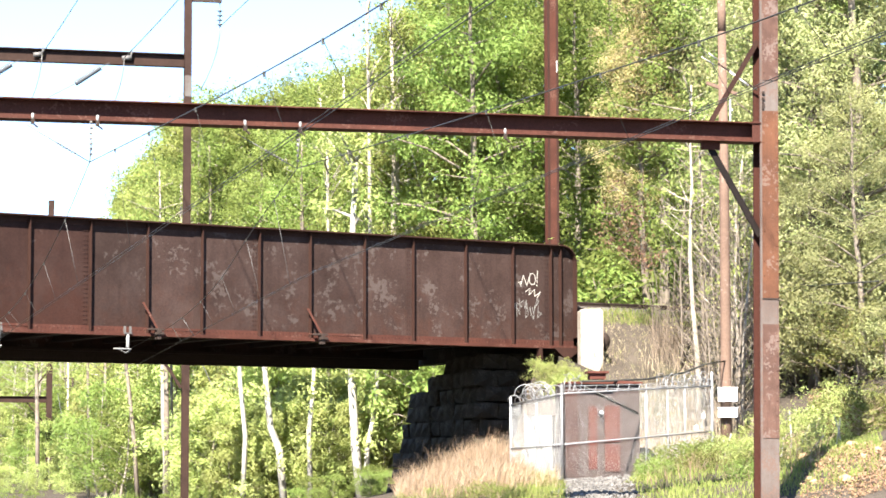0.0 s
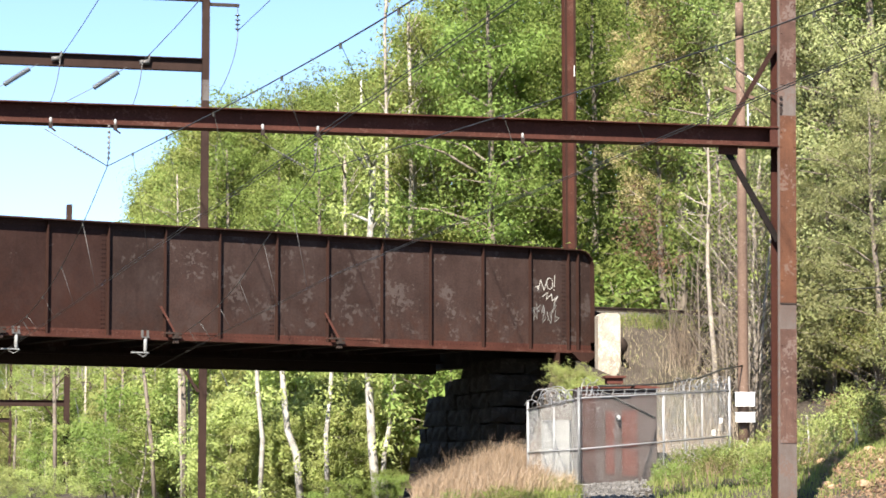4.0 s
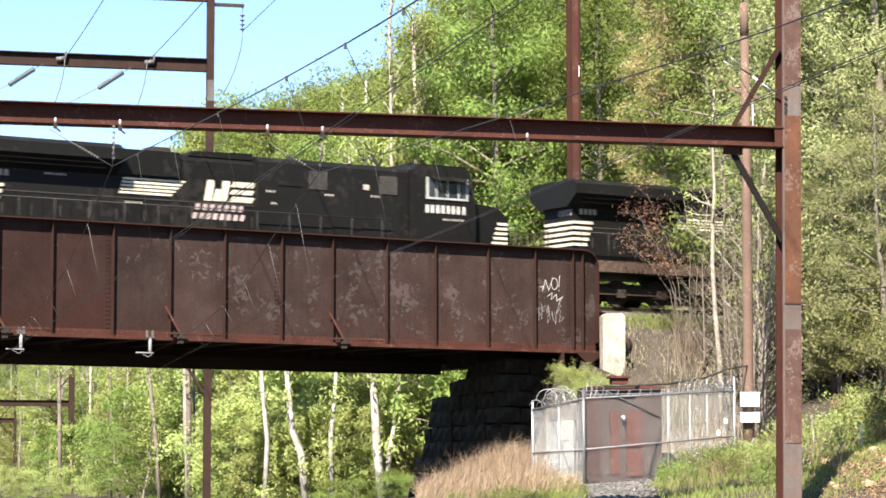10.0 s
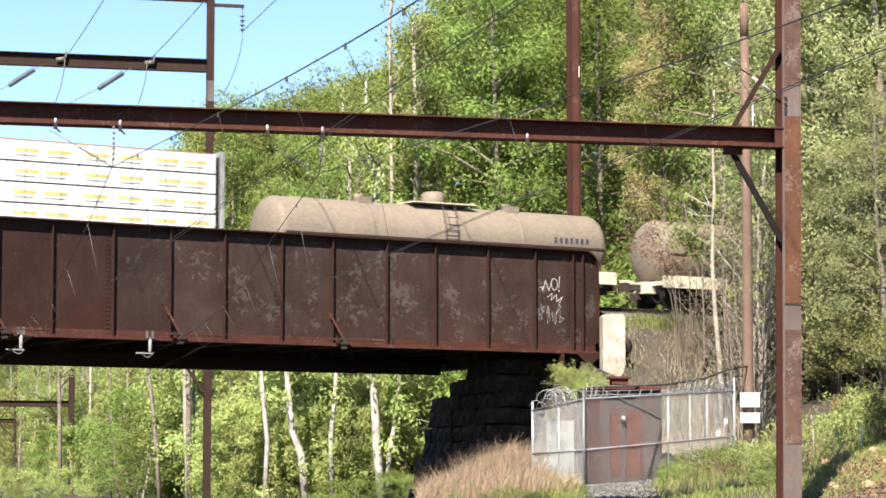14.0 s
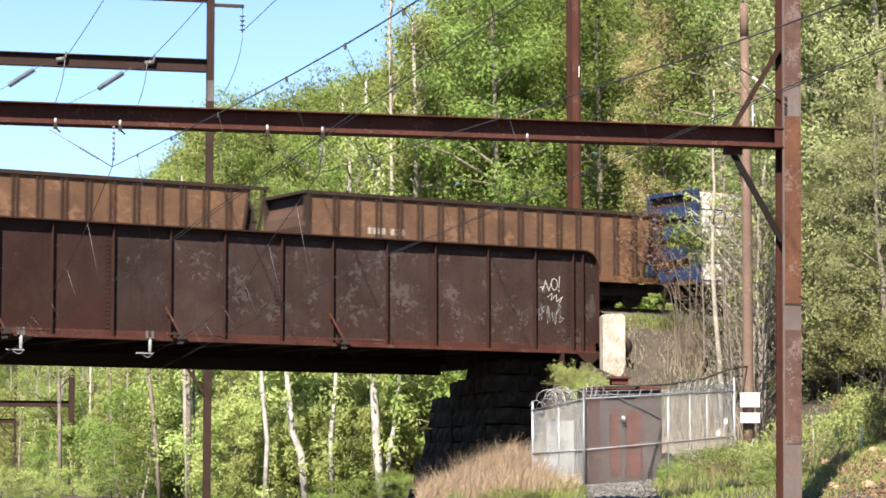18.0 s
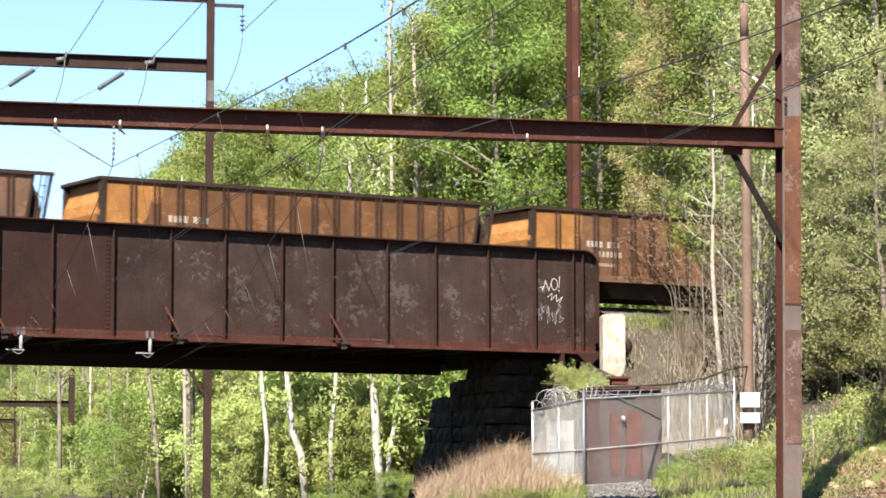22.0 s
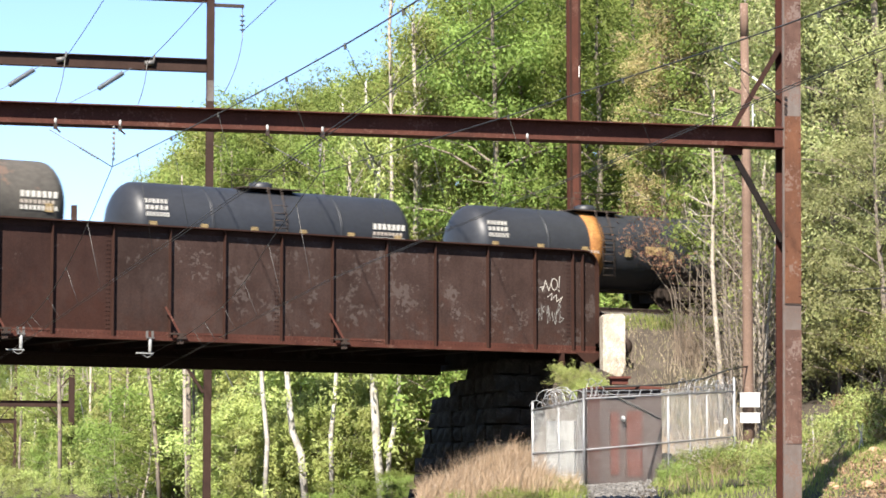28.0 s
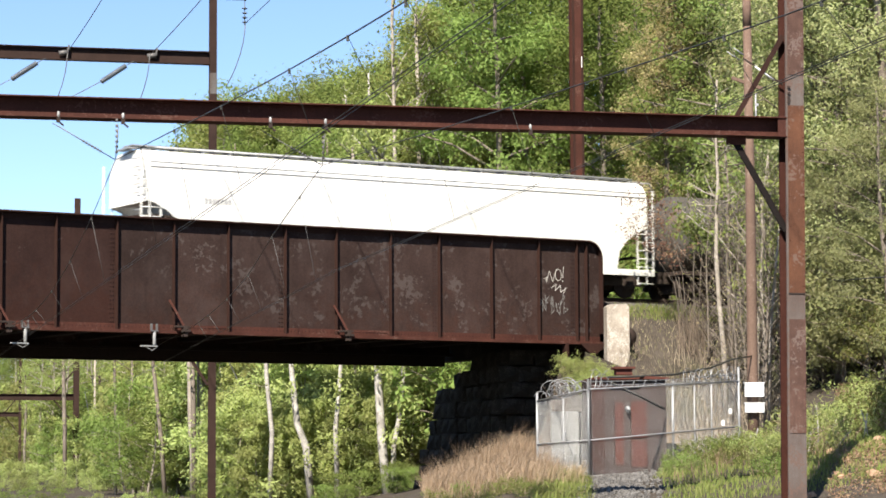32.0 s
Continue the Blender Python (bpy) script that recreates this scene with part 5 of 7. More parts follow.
    for px, y, h, v in ((640, 122, 8.5, 0), (575, 123, 8, 1), (705, 122, 9, 0), (745, 123, 9, 1), (470, 127, 7.5, 1), (610, 126, 7, 0), (535, 129, 8.5, 0), (430, 134, 8, 1), (400, 140, 9, 0), (500, 136, 9, 1), (670, 128, 10, 1),
                        (310, 160, 9, 1), (255, 180, 10, 1), (215, 205, 10, 0), (180, 238, 11, 1), (120, 262, 12, 0), (82, 320, 13, 1), (48, 325, 13, 1), (0, 330, 13, 0), (360, 150, 9, 0)):
        at("small", px, y, h, v)
    for k in range(11):
        at("small", 535 + k * 21 + rng.uniform(-8, 8), rng.uniform(118, 121.5), rng.uniform(5.5, 9), rng.choice((0, 0, 1)))
    for px, y, h in ((440, 117, 5.5), (500, 114, 4.6), (562, 114, 5.0), (624, 113.5, 4.6), (640, 115, 6), (722, 113.5, 5.2), (575, 116, 6.2), (705, 117, 6.5)):
        at("small", px, y, h, rng.choice((0, 1)))
    for k in range(24):
        px = 392 + k * 16.5 + rng.uniform(-8, 8)
        at("small", px, rng.uniform(113, 117), rng.uniform(3.0, 5.2), rng.choice((0, 0, 0, 1)))
    for k in range(16):
        px = 205 + k * 12 + rng.uniform(-6, 6)
        at("small", px, rng.uniform(146, 162), rng.uniform(3.5, 8.0), rng.choice((0, 1, 2, 2)))
    for k in range(12):
        px = 90 + k * 10 + rng.uniform(-5, 5)
        at("small", px, rng.uniform(218, 232), rng.uniform(5, 10), rng.choice((1, 2, 2)))
    for k in range(22):
        px = -20 + k * 14 + rng.uniform(-6, 6)
        if not 112 < px < 148:
            at("shrub", px, rng.uniform(180, 205), rng.uniform(1.2, 2.4), 1)
    for k in range(26):
        px = -10 + k * 29 + rng.uniform(-8, 8)
        at("shrub", px, rng.uniform(112.5, 118), rng.uniform(0.5, 1.0), rng.choice((0, 1, 2)))
    # undergrowth behind the track on the right
    for k in range(48):
        px = rng.uniform(820, 1500)
        y = rng.uniform(104, 124)
        x = along_x(px, y)
        if free(x, y):
            plant(rng.choice(("shrub", "shrub", "paleshrub")), x, y, rng.uniform(3.5, 7), None, rng.choice((0, 0, 1)) if px > 1250 else 0)
    # pale dense trees to the right of the column
    for px, y, h in ((1440, 90, 21), (1482, 84, 18), (1530, 88, 21), (1575, 82, 20), (1505, 95, 24), (1410, 97, 23), (1490, 82, 9), (1570, 79, 10), (1600, 90, 22), (1465, 87, 23), (1548, 85.5, 23), (1512, 84.5, 17), (1360, 104, 24), (1300, 107, 24), (1250, 110, 25)):
        at("pale" if px > 1400 else "green", px, y, h, 2 if 1400 < px < 1470 else rng.randrange(2))
    for k in range(15):
        y = rng.uniform(76, 88)
        px = rng.uniform(1490, 1640) if y < 79 else rng.uniform(1445, 1620)
        if px < 1530 and y < 79.5:
            continue            # bare earth here
        at("paleshrub", px, y, rng.uniform(1.6, 2.6) if y < 79 else rng.uniform(2.6, 4.8), rng.choice((0, 1, 1)) if y < 79 else 0)
    # thin bare trees and scrub at the end of the bridge
    for px, y, h, v in ((1248, 88, 7, 2), (1385, 82, 9, 2), (1358, 84, 10, 2), (1320, 83, 8, 2), (1400, 84, 9, 2), (1345, 88, 10, 2), (1300, 84, 8, 1), (1340, 83, 9, 0), (1318, 88, 10, 1), (1355, 80, 8, 1), (1375, 86, 9, 1), (1346, 79, 6, 1), (1310, 80, 6, 1), (1365, 90, 10, 1), (1330, 92, 11, 1), (1290, 91, 9, 1)):
        at("bare", px, y, h, v)
    embankment_growth()
    # low bushes on the bank
    for px, y, h in ((1003, 84.4, 0.75), (1030, 84.3, 0.65), (1052, 84.5, 0.55), (990, 84.5, 0.7), (1015, 84.0, 0.6), (1042, 84, 0.55), (1070, 84.6, 0.45), (1024, 83.6, 0.6), (1000, 83.7, 0.6), (1036, 83.4, 0.6)):
        at("bush", px, y, h * (0.42 if px < 1004 else 0.85), 0)
    for k in range(34):
        px = rng.uniform(1165, 1390)
        y = rng.uniform(58, 66) if px < 1300 else rng.uniform(55, 78)
        x = along_x(px, y)
        if y > 63.0 and 3.4 < x < 7.2:
            continue
        at("bush", px, y, rng.choice((0.2, 0.28, 0.36, 0.6)) * rng.uniform(0.85, 1.15), rng.choice((0, 1, 1, 2)))
    for k in range(30):
        px = rng.uniform(1320, 1600)
        y = rng.uniform(54, 74)
        if px > 1480 and y < 64:
            continue            # the litter bank is bare
        at("bush", px, y, rng.uniform(0.35, 0.7) * (1 if px < 1425 else 1.7), rng.choice((0, 2, 2, 2)) if px > 1425 else None)
    for k in range(16):
        px = 770 + k * 17 + rng.uniform(-8, 8)
        at("bush", px, rng.uniform(54, 58), rng.uniform(0.28, 0.42), rng.choice((1, 2, 2)))
    for k in range(9):
        at("shrub", rng.uniform(560, 745), rng.uniform(100, 106), rng.uniform(0.7, 1.4), 2)


def blades(name, label, category, seed, count, where, length, width, mat, lean=0.35, bias=0.0):
    """A patch of thin grass blades, all one piece of ground cover."""
    q = []
    rr = random.Random(seed)
    for _ in range(count):
        x, y = where(rr)
        z = height(x, y)
        L = length * rr.uniform(0.4, 1.1) * (0.75 + 0.7 * noise.noise((x * 0.8, y * 0.8, 7)))
        a = rr.uniform(0, math.tau)
        lx, ly = math.cos(a) * lean * L * rr.random(), math.sin(a) * lean * L * rr.random()
        b = rr.uniform(0, math.tau)
        wx, wy = math.cos(b) * width, math.sin(b) * width
        lx += bias * L
        mx, my, mz = x + lx * 0.38, y + ly * 0.38, z + L * 0.6
        tip = (x + lx, y + ly, z + L)
        p0, p1, p2, p3 = (x - wx, y - wy, z - 0.05), (x + wx, y + wy, z - 0.05), (mx + wx * 0.7, my + wy * 0.7, mz), (mx - wx * 0.7, my - wy * 0.7, mz)
        q += [p0, p1, p2, p0, p2, p3, p3, p2, tip]
    ob = new(name, leaf_mesh(name, np.array(q), mat))
    return tagged(ob, label, category, kind="stuff")


def build_grass():
    def patch(px0, px1, y0, y1):
        def f(r):
            y = r.uniform(y0, y1)
            return along_x(r.uniform(px0, px1), y), y
        return f
    blades("dry_grass", "tall straw-coloured dry grass on the bank", "dry grass", 31, 11500, patch(745, 978, 57, 84), 0.8, 0.0075, M_DRY, 1.05, 0.14)
    blades("dry_grass", "reddish seeding stems rising out of the dry grass", "dry grass", 44, 2600, patch(742, 975, 60, 84), 1.15, 0.006, M_REDSTALK, 0.9, 0.12)
    blades("grass", "fresh green grass at the foot of the dry grass", "grass", 38, 1200, patch(935, 1040, 54, 59), 0.26, 0.011, M_GRASS, 0.8, 0.1)
    blades("dry_grass", "straw-coloured dry grass before the fence", "dry grass", 43, 1300, patch(940, 1022, 57, 62.5), 0.55, 0.0075, M_DRY, 0.9, 0.2)
    blades("dry_grass", "sparse dry grass along the slope", "dry grass", 32, 1400, patch(1060, 1330, 76, 90), 0.18, 0.007, M_STALK, 1.3)
    blades("dry_grass", "matted dry scrub on the embankment slope", "dry scrub", 40, 2400, patch(1078, 1265, 82.5, 90.5), 0.19, 0.008, M_SCRUB, 1.5)
    blades("dry_grass", "pale tuft of dry grass on the slope", "dry grass", 42, 1100, patch(1138, 1196, 81.2, 83.2), 0.75, 0.009, M_DRY, 1.1, -0.2)
    blades("grass", "short green grass on the embankment edge", "grass", 33, 3500, lambda r: (lambda p: (p.x, p.y))(TRACK + AL * r.uniform(-3, 14) + TO * r.uniform(1.6, 2.45)), 0.4, 0.012, M_GRASS, 0.8)
    blades("grass", "rough green grass beside the fence", "grass", 34, 13000, patch(1165, 1600, 52, 74), 0.27, 0.011, M_GRASS, 0.9)
    blades("dry_twigs", "tangle of dry upright stalks", "dry stalks", 35, 300, patch(1196, 1246, 87.6, 89.6), 2.3, 0.008, M_STALK, 0.75, 0.03)
    blades("dry_twigs", "pale dry stalks standing in the weeds", "dry stalks", 39, 900, patch(1170, 1500, 55, 73), 0.75, 0.008, M_DRY, 1.0, 0.1)
    blades("dry_twigs", "tangle of dry upright stalks", "dry stalks", 36, 750, patch(1180, 1410, 78, 88), 1.4, 0.011, M_STALK, 0.9)
    # rubble and soil heap at the lower right
    rr = random.Random(8)
    # orange-brown chips over the heap
    g = np.random.default_rng(12)
    q = []
    for k in range(9000):
        y = rr.uniform(50.5, 60)
        x = along_x(rr.uniform(1455, 1610), y)
        if k % 3 and not (abs(x - 10.0) < 1.2 and y < 58):
            continue
        q.append((x, y, height(x, y) + rr.uniform(0.0, 0.05)))
    for k in range(1500):            # bare brown earth higher on the slope
        y = rr.uniform(77.5, 83)
        x = along_x(rr.gauss(1497, 13), y)
        q.append((x, y, height(x, y) + rr.uniform(0.0, 0.05)))
    q = leaf_cloud(g, q, len(q) * 2, 0.055, 0.04)
    tagged(new("leaf_litter", leaf_mesh("leaf_litter", q, M_LITTER)), "orange-brown leaf litter and wood chips on the bank", "leaf litter", kind="stuff")
    for px, y, dx, dz in ((1446, 60, 0.35, -0.55), (1440, 61, -0.05, -0.9), (1530, 62, -0.2, 0.6), (1518, 62, 0.12, -0.55), (1418, 58, 0.1, -0.45), (1300, 62, 0.3, -0.5), (1315, 60, 0.25, -0.6), (1460, 59, 0.5, -0.3)):
        x = along_x(px, y)
        z = height(x, y)
        ob = tagged(part("dead_stick", Geo().tube([(x, y, z - 0.1), (x + dx * 0.5 + 0.03, y, z + abs(dz) * 0.6), (x + dx, y - 0.1, z + abs(dz) + 0.15)], [0.022, 0.018, 0.01], 6), M_PALEBARK), "bleached dead stick leaning in the weeds", "stick", "dead sticks in the weeds")
    for k in range(14):
        px, y = rr.uniform(1425, 1600), rr.uniform(51, 60)
        x = along_x(px, y)
        s = rr.uniform(0.06, 0.16)
        g = Geo()
        vs = []
        for a in range(6):
            for b, rad in ((-0.5, 0.75), (0.1, 1.0), (0.6, 0.6)):
                t = a / 6 * math.tau
                k2 = rr.uniform(0.8, 1.15)
                vs.append((math.cos(t) * rad * k2 * s * 1.3, math.sin(t) * rad * k2 * s, b * s * k2))
        fs = [(a * 3 + b, (a + 1) % 6 * 3 + b, (a + 1) % 6 * 3 + b + 1, a * 3 + b + 1) for a in range(6) for b in range(2)]
        fs.append([a * 3 + 2 for a in range(6)])
        g.add(vs, fs)
        ob = tagged(part("rock", g, worn("tan_rock", (0.42, 0.27, 0.17), (0.22, 0.14, 0.09), None, 2.0) if k == 0 else bpy.data.materials["tan_rock"]),
                    "tan broken rock on the bank", "rock", "rocks on the bank")
        ob.matrix_basis = pose(x, y, height(x, y) + s * 0.3, rr.uniform(-20, 20), rr.uniform(-20, 20), rr.uniform(0, 360))

# ---------------------------------------------------------------- train
M_BLACK = worn("loco_black", (0.009, 0.0089, 0.0081), (0.0052, 0.005, 0.0046), (0.022, 0.0185, 0.016), 0.6, 0.64, rough=0.55)
M_SILL = worn("dusty_sill", (0.075, 0.05, 0.038), (0.032, 0.023, 0.019), (0.11, 0.075, 0.058), 0.8, 0.62)
M_RAILING = plain("grey_railing", (0.035, 0.031, 0.028), 0.6)
M_DARKGREY = worn("running_gear", (0.05, 0.038, 0.031), (0.024, 0.019, 0.016), None, 1.5)
M_FADED = plain("faded_lettering", (0.3, 0.26, 0.22), 0.7)
M_LETTER = plain("pinkish_lettering", (0.34, 0.27, 0.25), 0.7)
M_LOUVRE = plain("grey_louvre", (0.06, 0.055, 0.05), 0.6)
M_GLASS = plain("dark_glass", (0.02, 0.025, 0.03), 0.06)
M_CREAM = plain("cream_paint", (0.4675, 0.425, 0.3315), 0.5)
M_TAN = worn("tan_tank", (0.195, 0.16, 0.122), (0.13, 0.106, 0.083), None, 0.6, rough=0.55)
M_TANKBLACK = worn("black_tank", (0.022, 0.024, 0.029), (0.014, 0.015, 0.018), None, 0.6, rough=0.45)
M_TANKBROWN = worn("dusty_brown_tank", (0.078, 0.07, 0.06), (0.042, 0.041, 0.038), (0.12, 0.075, 0.056), 0.4, 0.62, rough=0.6)
M_COAL = worn("coal_car_rust", (0.13, 0.072, 0.042), (0.058, 0.034, 0.024), (0.18, 0.1, 0.062), 1.1, 0.62, rough=0.75, vary=0.09)
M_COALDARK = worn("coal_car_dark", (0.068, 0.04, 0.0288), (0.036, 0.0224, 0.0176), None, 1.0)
# car rust darkened: the ribs' shadow side is put into their colour
M_RIBSHADE = worn("coal_car_rib_shade", (0.046, 0.027, 0.02), (0.024, 0.015, 0.012), None, 1.0)
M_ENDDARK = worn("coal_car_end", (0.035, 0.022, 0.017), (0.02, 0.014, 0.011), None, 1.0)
M_ORANGE = worn("bright_rust", (0.275, 0.122, 0.035), (0.125, 0.06, 0.026), (0.31, 0.16, 0.058), 1.5, 0.62)
M_PINKRUST = worn("pale_rust", (0.23, 0.105, 0.049), (0.1275, 0.0595, 0.03825), None, 1.5)
M_WHITECAR = worn("white_hopper", (0.68, 0.6715, 0.629), (0.595, 0.578, 0.527), None, 0.4, rough=0.5)
M_WRAP = worn("white_wrap", (0.6, 0.6, 0.58), (0.5, 0.49, 0.46), None, 1.2, rough=0.45)
M_YELLOW = plain("yellow_print", (0.4, 0.34, 0.13), 0.5)
M_LETTERGREY = plain("grey_print", (0.2, 0.2, 0.19), 0.6)
M_REFLECT = plain("yellow_reflector", (0.22, 0.16, 0.08), 0.5)
M_BLUE = worn("blue_bulkhead", (0.021, 0.034, 0.078), (0.014, 0.021, 0.046), None, 1.0, rough=0.5)
M_MARK = plain("white_lettering", (0.4, 0.385, 0.35), 0.6)
M_REDDOT = plain("red_paint", (0.5, 0.1, 0.05), 0.5)

# front of each vehicle behind the leading nose, metres
S_KEYS = [(0.0, -61.6), (3.0, -27.9), (5.5, 0.0), (9.0, 38.72), (12.0, 71.41), (14.5, 98.1), (17.0, 124.25), (20.0, 156.18),
          (23.0, 187.26), (25.5, 212.7), (28.5, 242.83), (32.0, 277.41)]
NOSE_AT = -11.67
WHEEL_R = 0.5
TRAIN = []                 # (vehicle, metres behind the leading nose)
WHEELS = []
WHEEL_MESH = []


def bogie(car, x, axles, gauge=1.8):
    """A truck frame with its wheelsets; local x runs along the car."""
    half = gauge * (axles - 1) / 2
    b = part("bogie", Geo().box(-half - 0.6, half + 0.6, -1.06, -0.92, 0.42, 0.68).box(-half - 0.6, half + 0.6, 0.92, 1.06, 0.42, 0.68)
             .box(-0.35, 0.35, -1.0, 1.0, 0.5, 0.85).box(-half - 0.2, half + 0.2, -0.6, 0.6, 0.3, 0.85), M_DARKGREY, car, at=Matrix.Translation((x, 0, 0)))
    if not WHEEL_MESH:
        g = Geo()
        for s in (-1, 1):
            y0 = s * 0.72
            g.add([(WHEEL_R * math.cos(k * math.tau / 20), y0 + d, WHEEL_R * math.sin(k * math.tau / 20)) for d in (0, s * 0.13) for k in range(20)],
                  [(k, (k + 1) % 20, 20 + (k + 1) % 20, 20 + k) for k in range(20)] + [list(range(20)), list(range(20, 40))])
            g.box(-0.3, 0.3, y0 + s * 0.13, y0 + s * 0.15, -0.03, 0.03)
        g.tube([(0, -0.9, 0), (0, 0.9, 0)], 0.08, 8)
        WHEEL_MESH.append(g.mesh("wheelset", M_DARKGREY))
    for i in range(axles):
        w = part("wheelset", WHEEL_MESH[0], None, b, at=Matrix.Translation((-half + i * gauge, 0, WHEEL_R)))
        part("axle_box", Geo().box(-half + i * gauge - 0.17, -half + i * gauge + 0.17, -1.16, -1.06, 0.32, 0.62), M_DARKGREY, b)
        WHEELS.append(w)
    return b


def coupler(car, x, s):
    part("coupler", Geo().box(min(x, x + s * 0.7), max(x, x + s * 0.7), -0.1, 0.1, 0.72, 0.95).box(min(x + s * 0.55, x + s * 0.8), max(x + s * 0.55, x + s * 0.8), -0.16, 0.16, 0.68, 1.0), M_DARKGREY, car)


def bars(name, car, x, y, z, w, h, n, mat, gap=0.35, label="", tilt=0.0):
    """A row of n plain upright marks standing in for lettering, w wide in all."""
    g = Geo()
    p = w / n
    for i in range(n):
        g.prism([(x + i * p, z), (x + (i + 1 - gap) * p, z), (x + (i + 1 - gap) * p + tilt * h, z + h), (x + i * p + tilt * h, z + h)], "y", y - 0.004, y)
    return part(name, g, mat, car, label)


# per locomotive: shifts of rear, emblem, cab and nose along the frame, and the ends of the stripe stack
LOCO = {1: (0.12, 0.4, 0.58, 0.55, -13.3, -11.75), 2: (0.45, -0.05, 0.7, 0.6, -14.5, -12.05), 3: (0.3, -0.15, 0.4, 0.6, -14.45, -12.6)}


def locomotive(nose, variant):
    c = thing("locomotive", "black six-axle diesel freight locomotive with cream stripes", "locomotive", group="locomotives")
    TRAIN.append((c, nose))
    R, E, C, N, s0, s1 = LOCO[variant]
    L = 20.9
    rear, front = -L + R, N
    part("underframe", Geo().box(rear, front, -1.5, 1.5, 1.15, 1.62).box(-L + 6.4, -8.2, -1.35, 1.35, 0.45, 1.15), M_BLACK, c)
    part("walkway_edge", Geo().box(rear, front - 0.1, -1.53, -1.502, 1.2, 1.6), M_SILL, c, "dusty brown walkway sill")
    part("fuel_tank", Geo().prism([(-1.4, 0.55), (-1.15, 0.3), (1.15, 0.3), (1.4, 0.55), (1.4, 1.15), (-1.4, 1.15)], "x", -14.2, -8.0), M_DARKGREY, c)
    part("air_reservoir", Geo().tube([(-7.7, -1.2, 0.9), (-5.9, -1.2, 0.9)], 0.2, 12), M_DARKGREY, c)
    end = -19.6 + R
    hood = part("long_hood", Geo().prism([(-0.92, 1.62), (0.92, 1.62), (0.92, 4.2), (0.7, 4.4), (-0.7, 4.4), (-0.92, 4.2)], "x", end, -4.0 + C), M_BLACK, c)
    for i in range(20):
        x0 = end + 0.3 + i * 0.49
        d = part("hood_door", Geo().box(x0, x0 + 0.43, -0.945, -0.925, 1.75, 2.8), M_BLACK, hood)
        if i % 2:
            part("latch", Geo().box(x0 + 0.03, x0 + 0.07, -0.962, -0.946, 2.1, 2.45), M_RAILING, d)
    part("door_rail", Geo().box(end, -4.1 + C, -0.955, -0.925, 2.82, 2.86), M_RAILING, hood)
    wing = part("radiator_wing", Geo().prism([(-0.92, 3.55), (-1.5, 4.0), (-1.5, 4.36), (-1.2, 4.52), (1.2, 4.52), (1.5, 4.36), (1.5, 4.0), (0.92, 3.55)], "x", end - 0.25, s0 - 0.1), M_BLACK, c, "flared radiator wings at the rear")
    part("wing_grille", Geo().box(end + 0.2, s0 - 0.6, -1.2, -1.18, 3.7, 3.74).box(end + 0.2, s0 - 0.6, -1.36, -1.34, 3.84, 3.88), M_DARKGREY, wing)
    body = part("inverter_hood", Geo().box(s0 - 0.1, -12.2 + E, -1.05, 1.05, 3.6, 4.42).prism([(-1.2, 1.62), (1.2, 1.62), (1.2, 4.3), (1.0, 4.48), (-1.0, 4.48), (-1.2, 4.3)], "x", -9.4 + E, -4.1 + C), M_BLACK, c)
    for x0 in (-8.0, -5.25):
        g = Geo()
        for k in range(6):
            g.box(C + x0 + k * 0.12, C + x0 + 0.05 + k * 0.12, -1.24, -1.2, 3.5, 4.12)
        part("louvre", g, M_LOUVRE, body, "pale vertical louvre slats")
    for x0, x1, z0, z1 in ((-9.2, -8.3, 3.55, 4.05), (-7.1, -6.2, 1.9, 3.2), (-6.0, -4.4, 1.9, 3.2)):
        part("hatch", Geo().box(C + x0, C + x1, -1.225, -1.2, z0, z1), M_BLACK, body)
    if variant == 2:
        prof, low = [(-4.05, 1.62), (-1.8, 1.62), (-1.8, 4.2), (-1.9, 4.55), (-2.1, 4.62), (-3.9, 4.62), (-4.05, 4.5)], [(-1.8, 1.62), (-0.05, 1.62), (-0.05, 2.9), (-0.15, 3.02), (-1.8, 3.06)]
    else:
        prof, low = [(-4.05, 1.62), (-1.55, 1.62), (-1.55, 3.35), (-1.75, 4.35), (-2.0, 4.6), (-3.9, 4.6), (-4.05, 4.4)], [(-1.6, 1.62), (-0.05, 1.62), (-0.15, 2.9), (-0.6, 3.3), (-1.6, 3.42)]
    cab = part("cab", Geo().prism([(x + C, z) for x, z in prof], "y", -1.52, 1.52), M_BLACK, c)
    w = part("window", Geo().box(C - 3.5, C - 1.95, -1.535, -1.522, 3.48, 4.1), M_GLASS, cab)
    trim = plain("window_trim_%d" % variant, (0.1, 0.1, 0.1) if variant == 1 else (0.3, 0.3, 0.28), 0.5)
    posts = (-2.75,) if variant == 1 else (-3.2, -2.75, -2.3)
    g = Geo().box(C - 3.58, C - 3.5, -1.56, -1.522, 3.4, 4.16).box(C - 1.95, C - 1.88, -1.56, -1.522, 3.4, 4.16).box(C - 3.5, C - 1.95, -1.56, -1.522, 3.4, 3.47)
    for x in posts:
        g.box(C + x, C + x + 0.05, -1.56, -1.522, 3.47, 4.1)
    part("window_frame", g, trim, w)
    part("sunshade", Geo().prism([(-1.52, 4.16), (-1.8, 4.02), (-1.8, 4.05), (-1.52, 4.2)], "x", C - 3.4, C - 2.0), M_BLACK, cab)
    xs = -1.85 if variant == 2 else -1.66
    part("windscreen", Geo().box(C + xs, C + xs + 0.06, -1.2, 1.2, 3.45, 4.1), M_GLASS, cab)
    zt = 4.84 if variant == 2 else 4.71
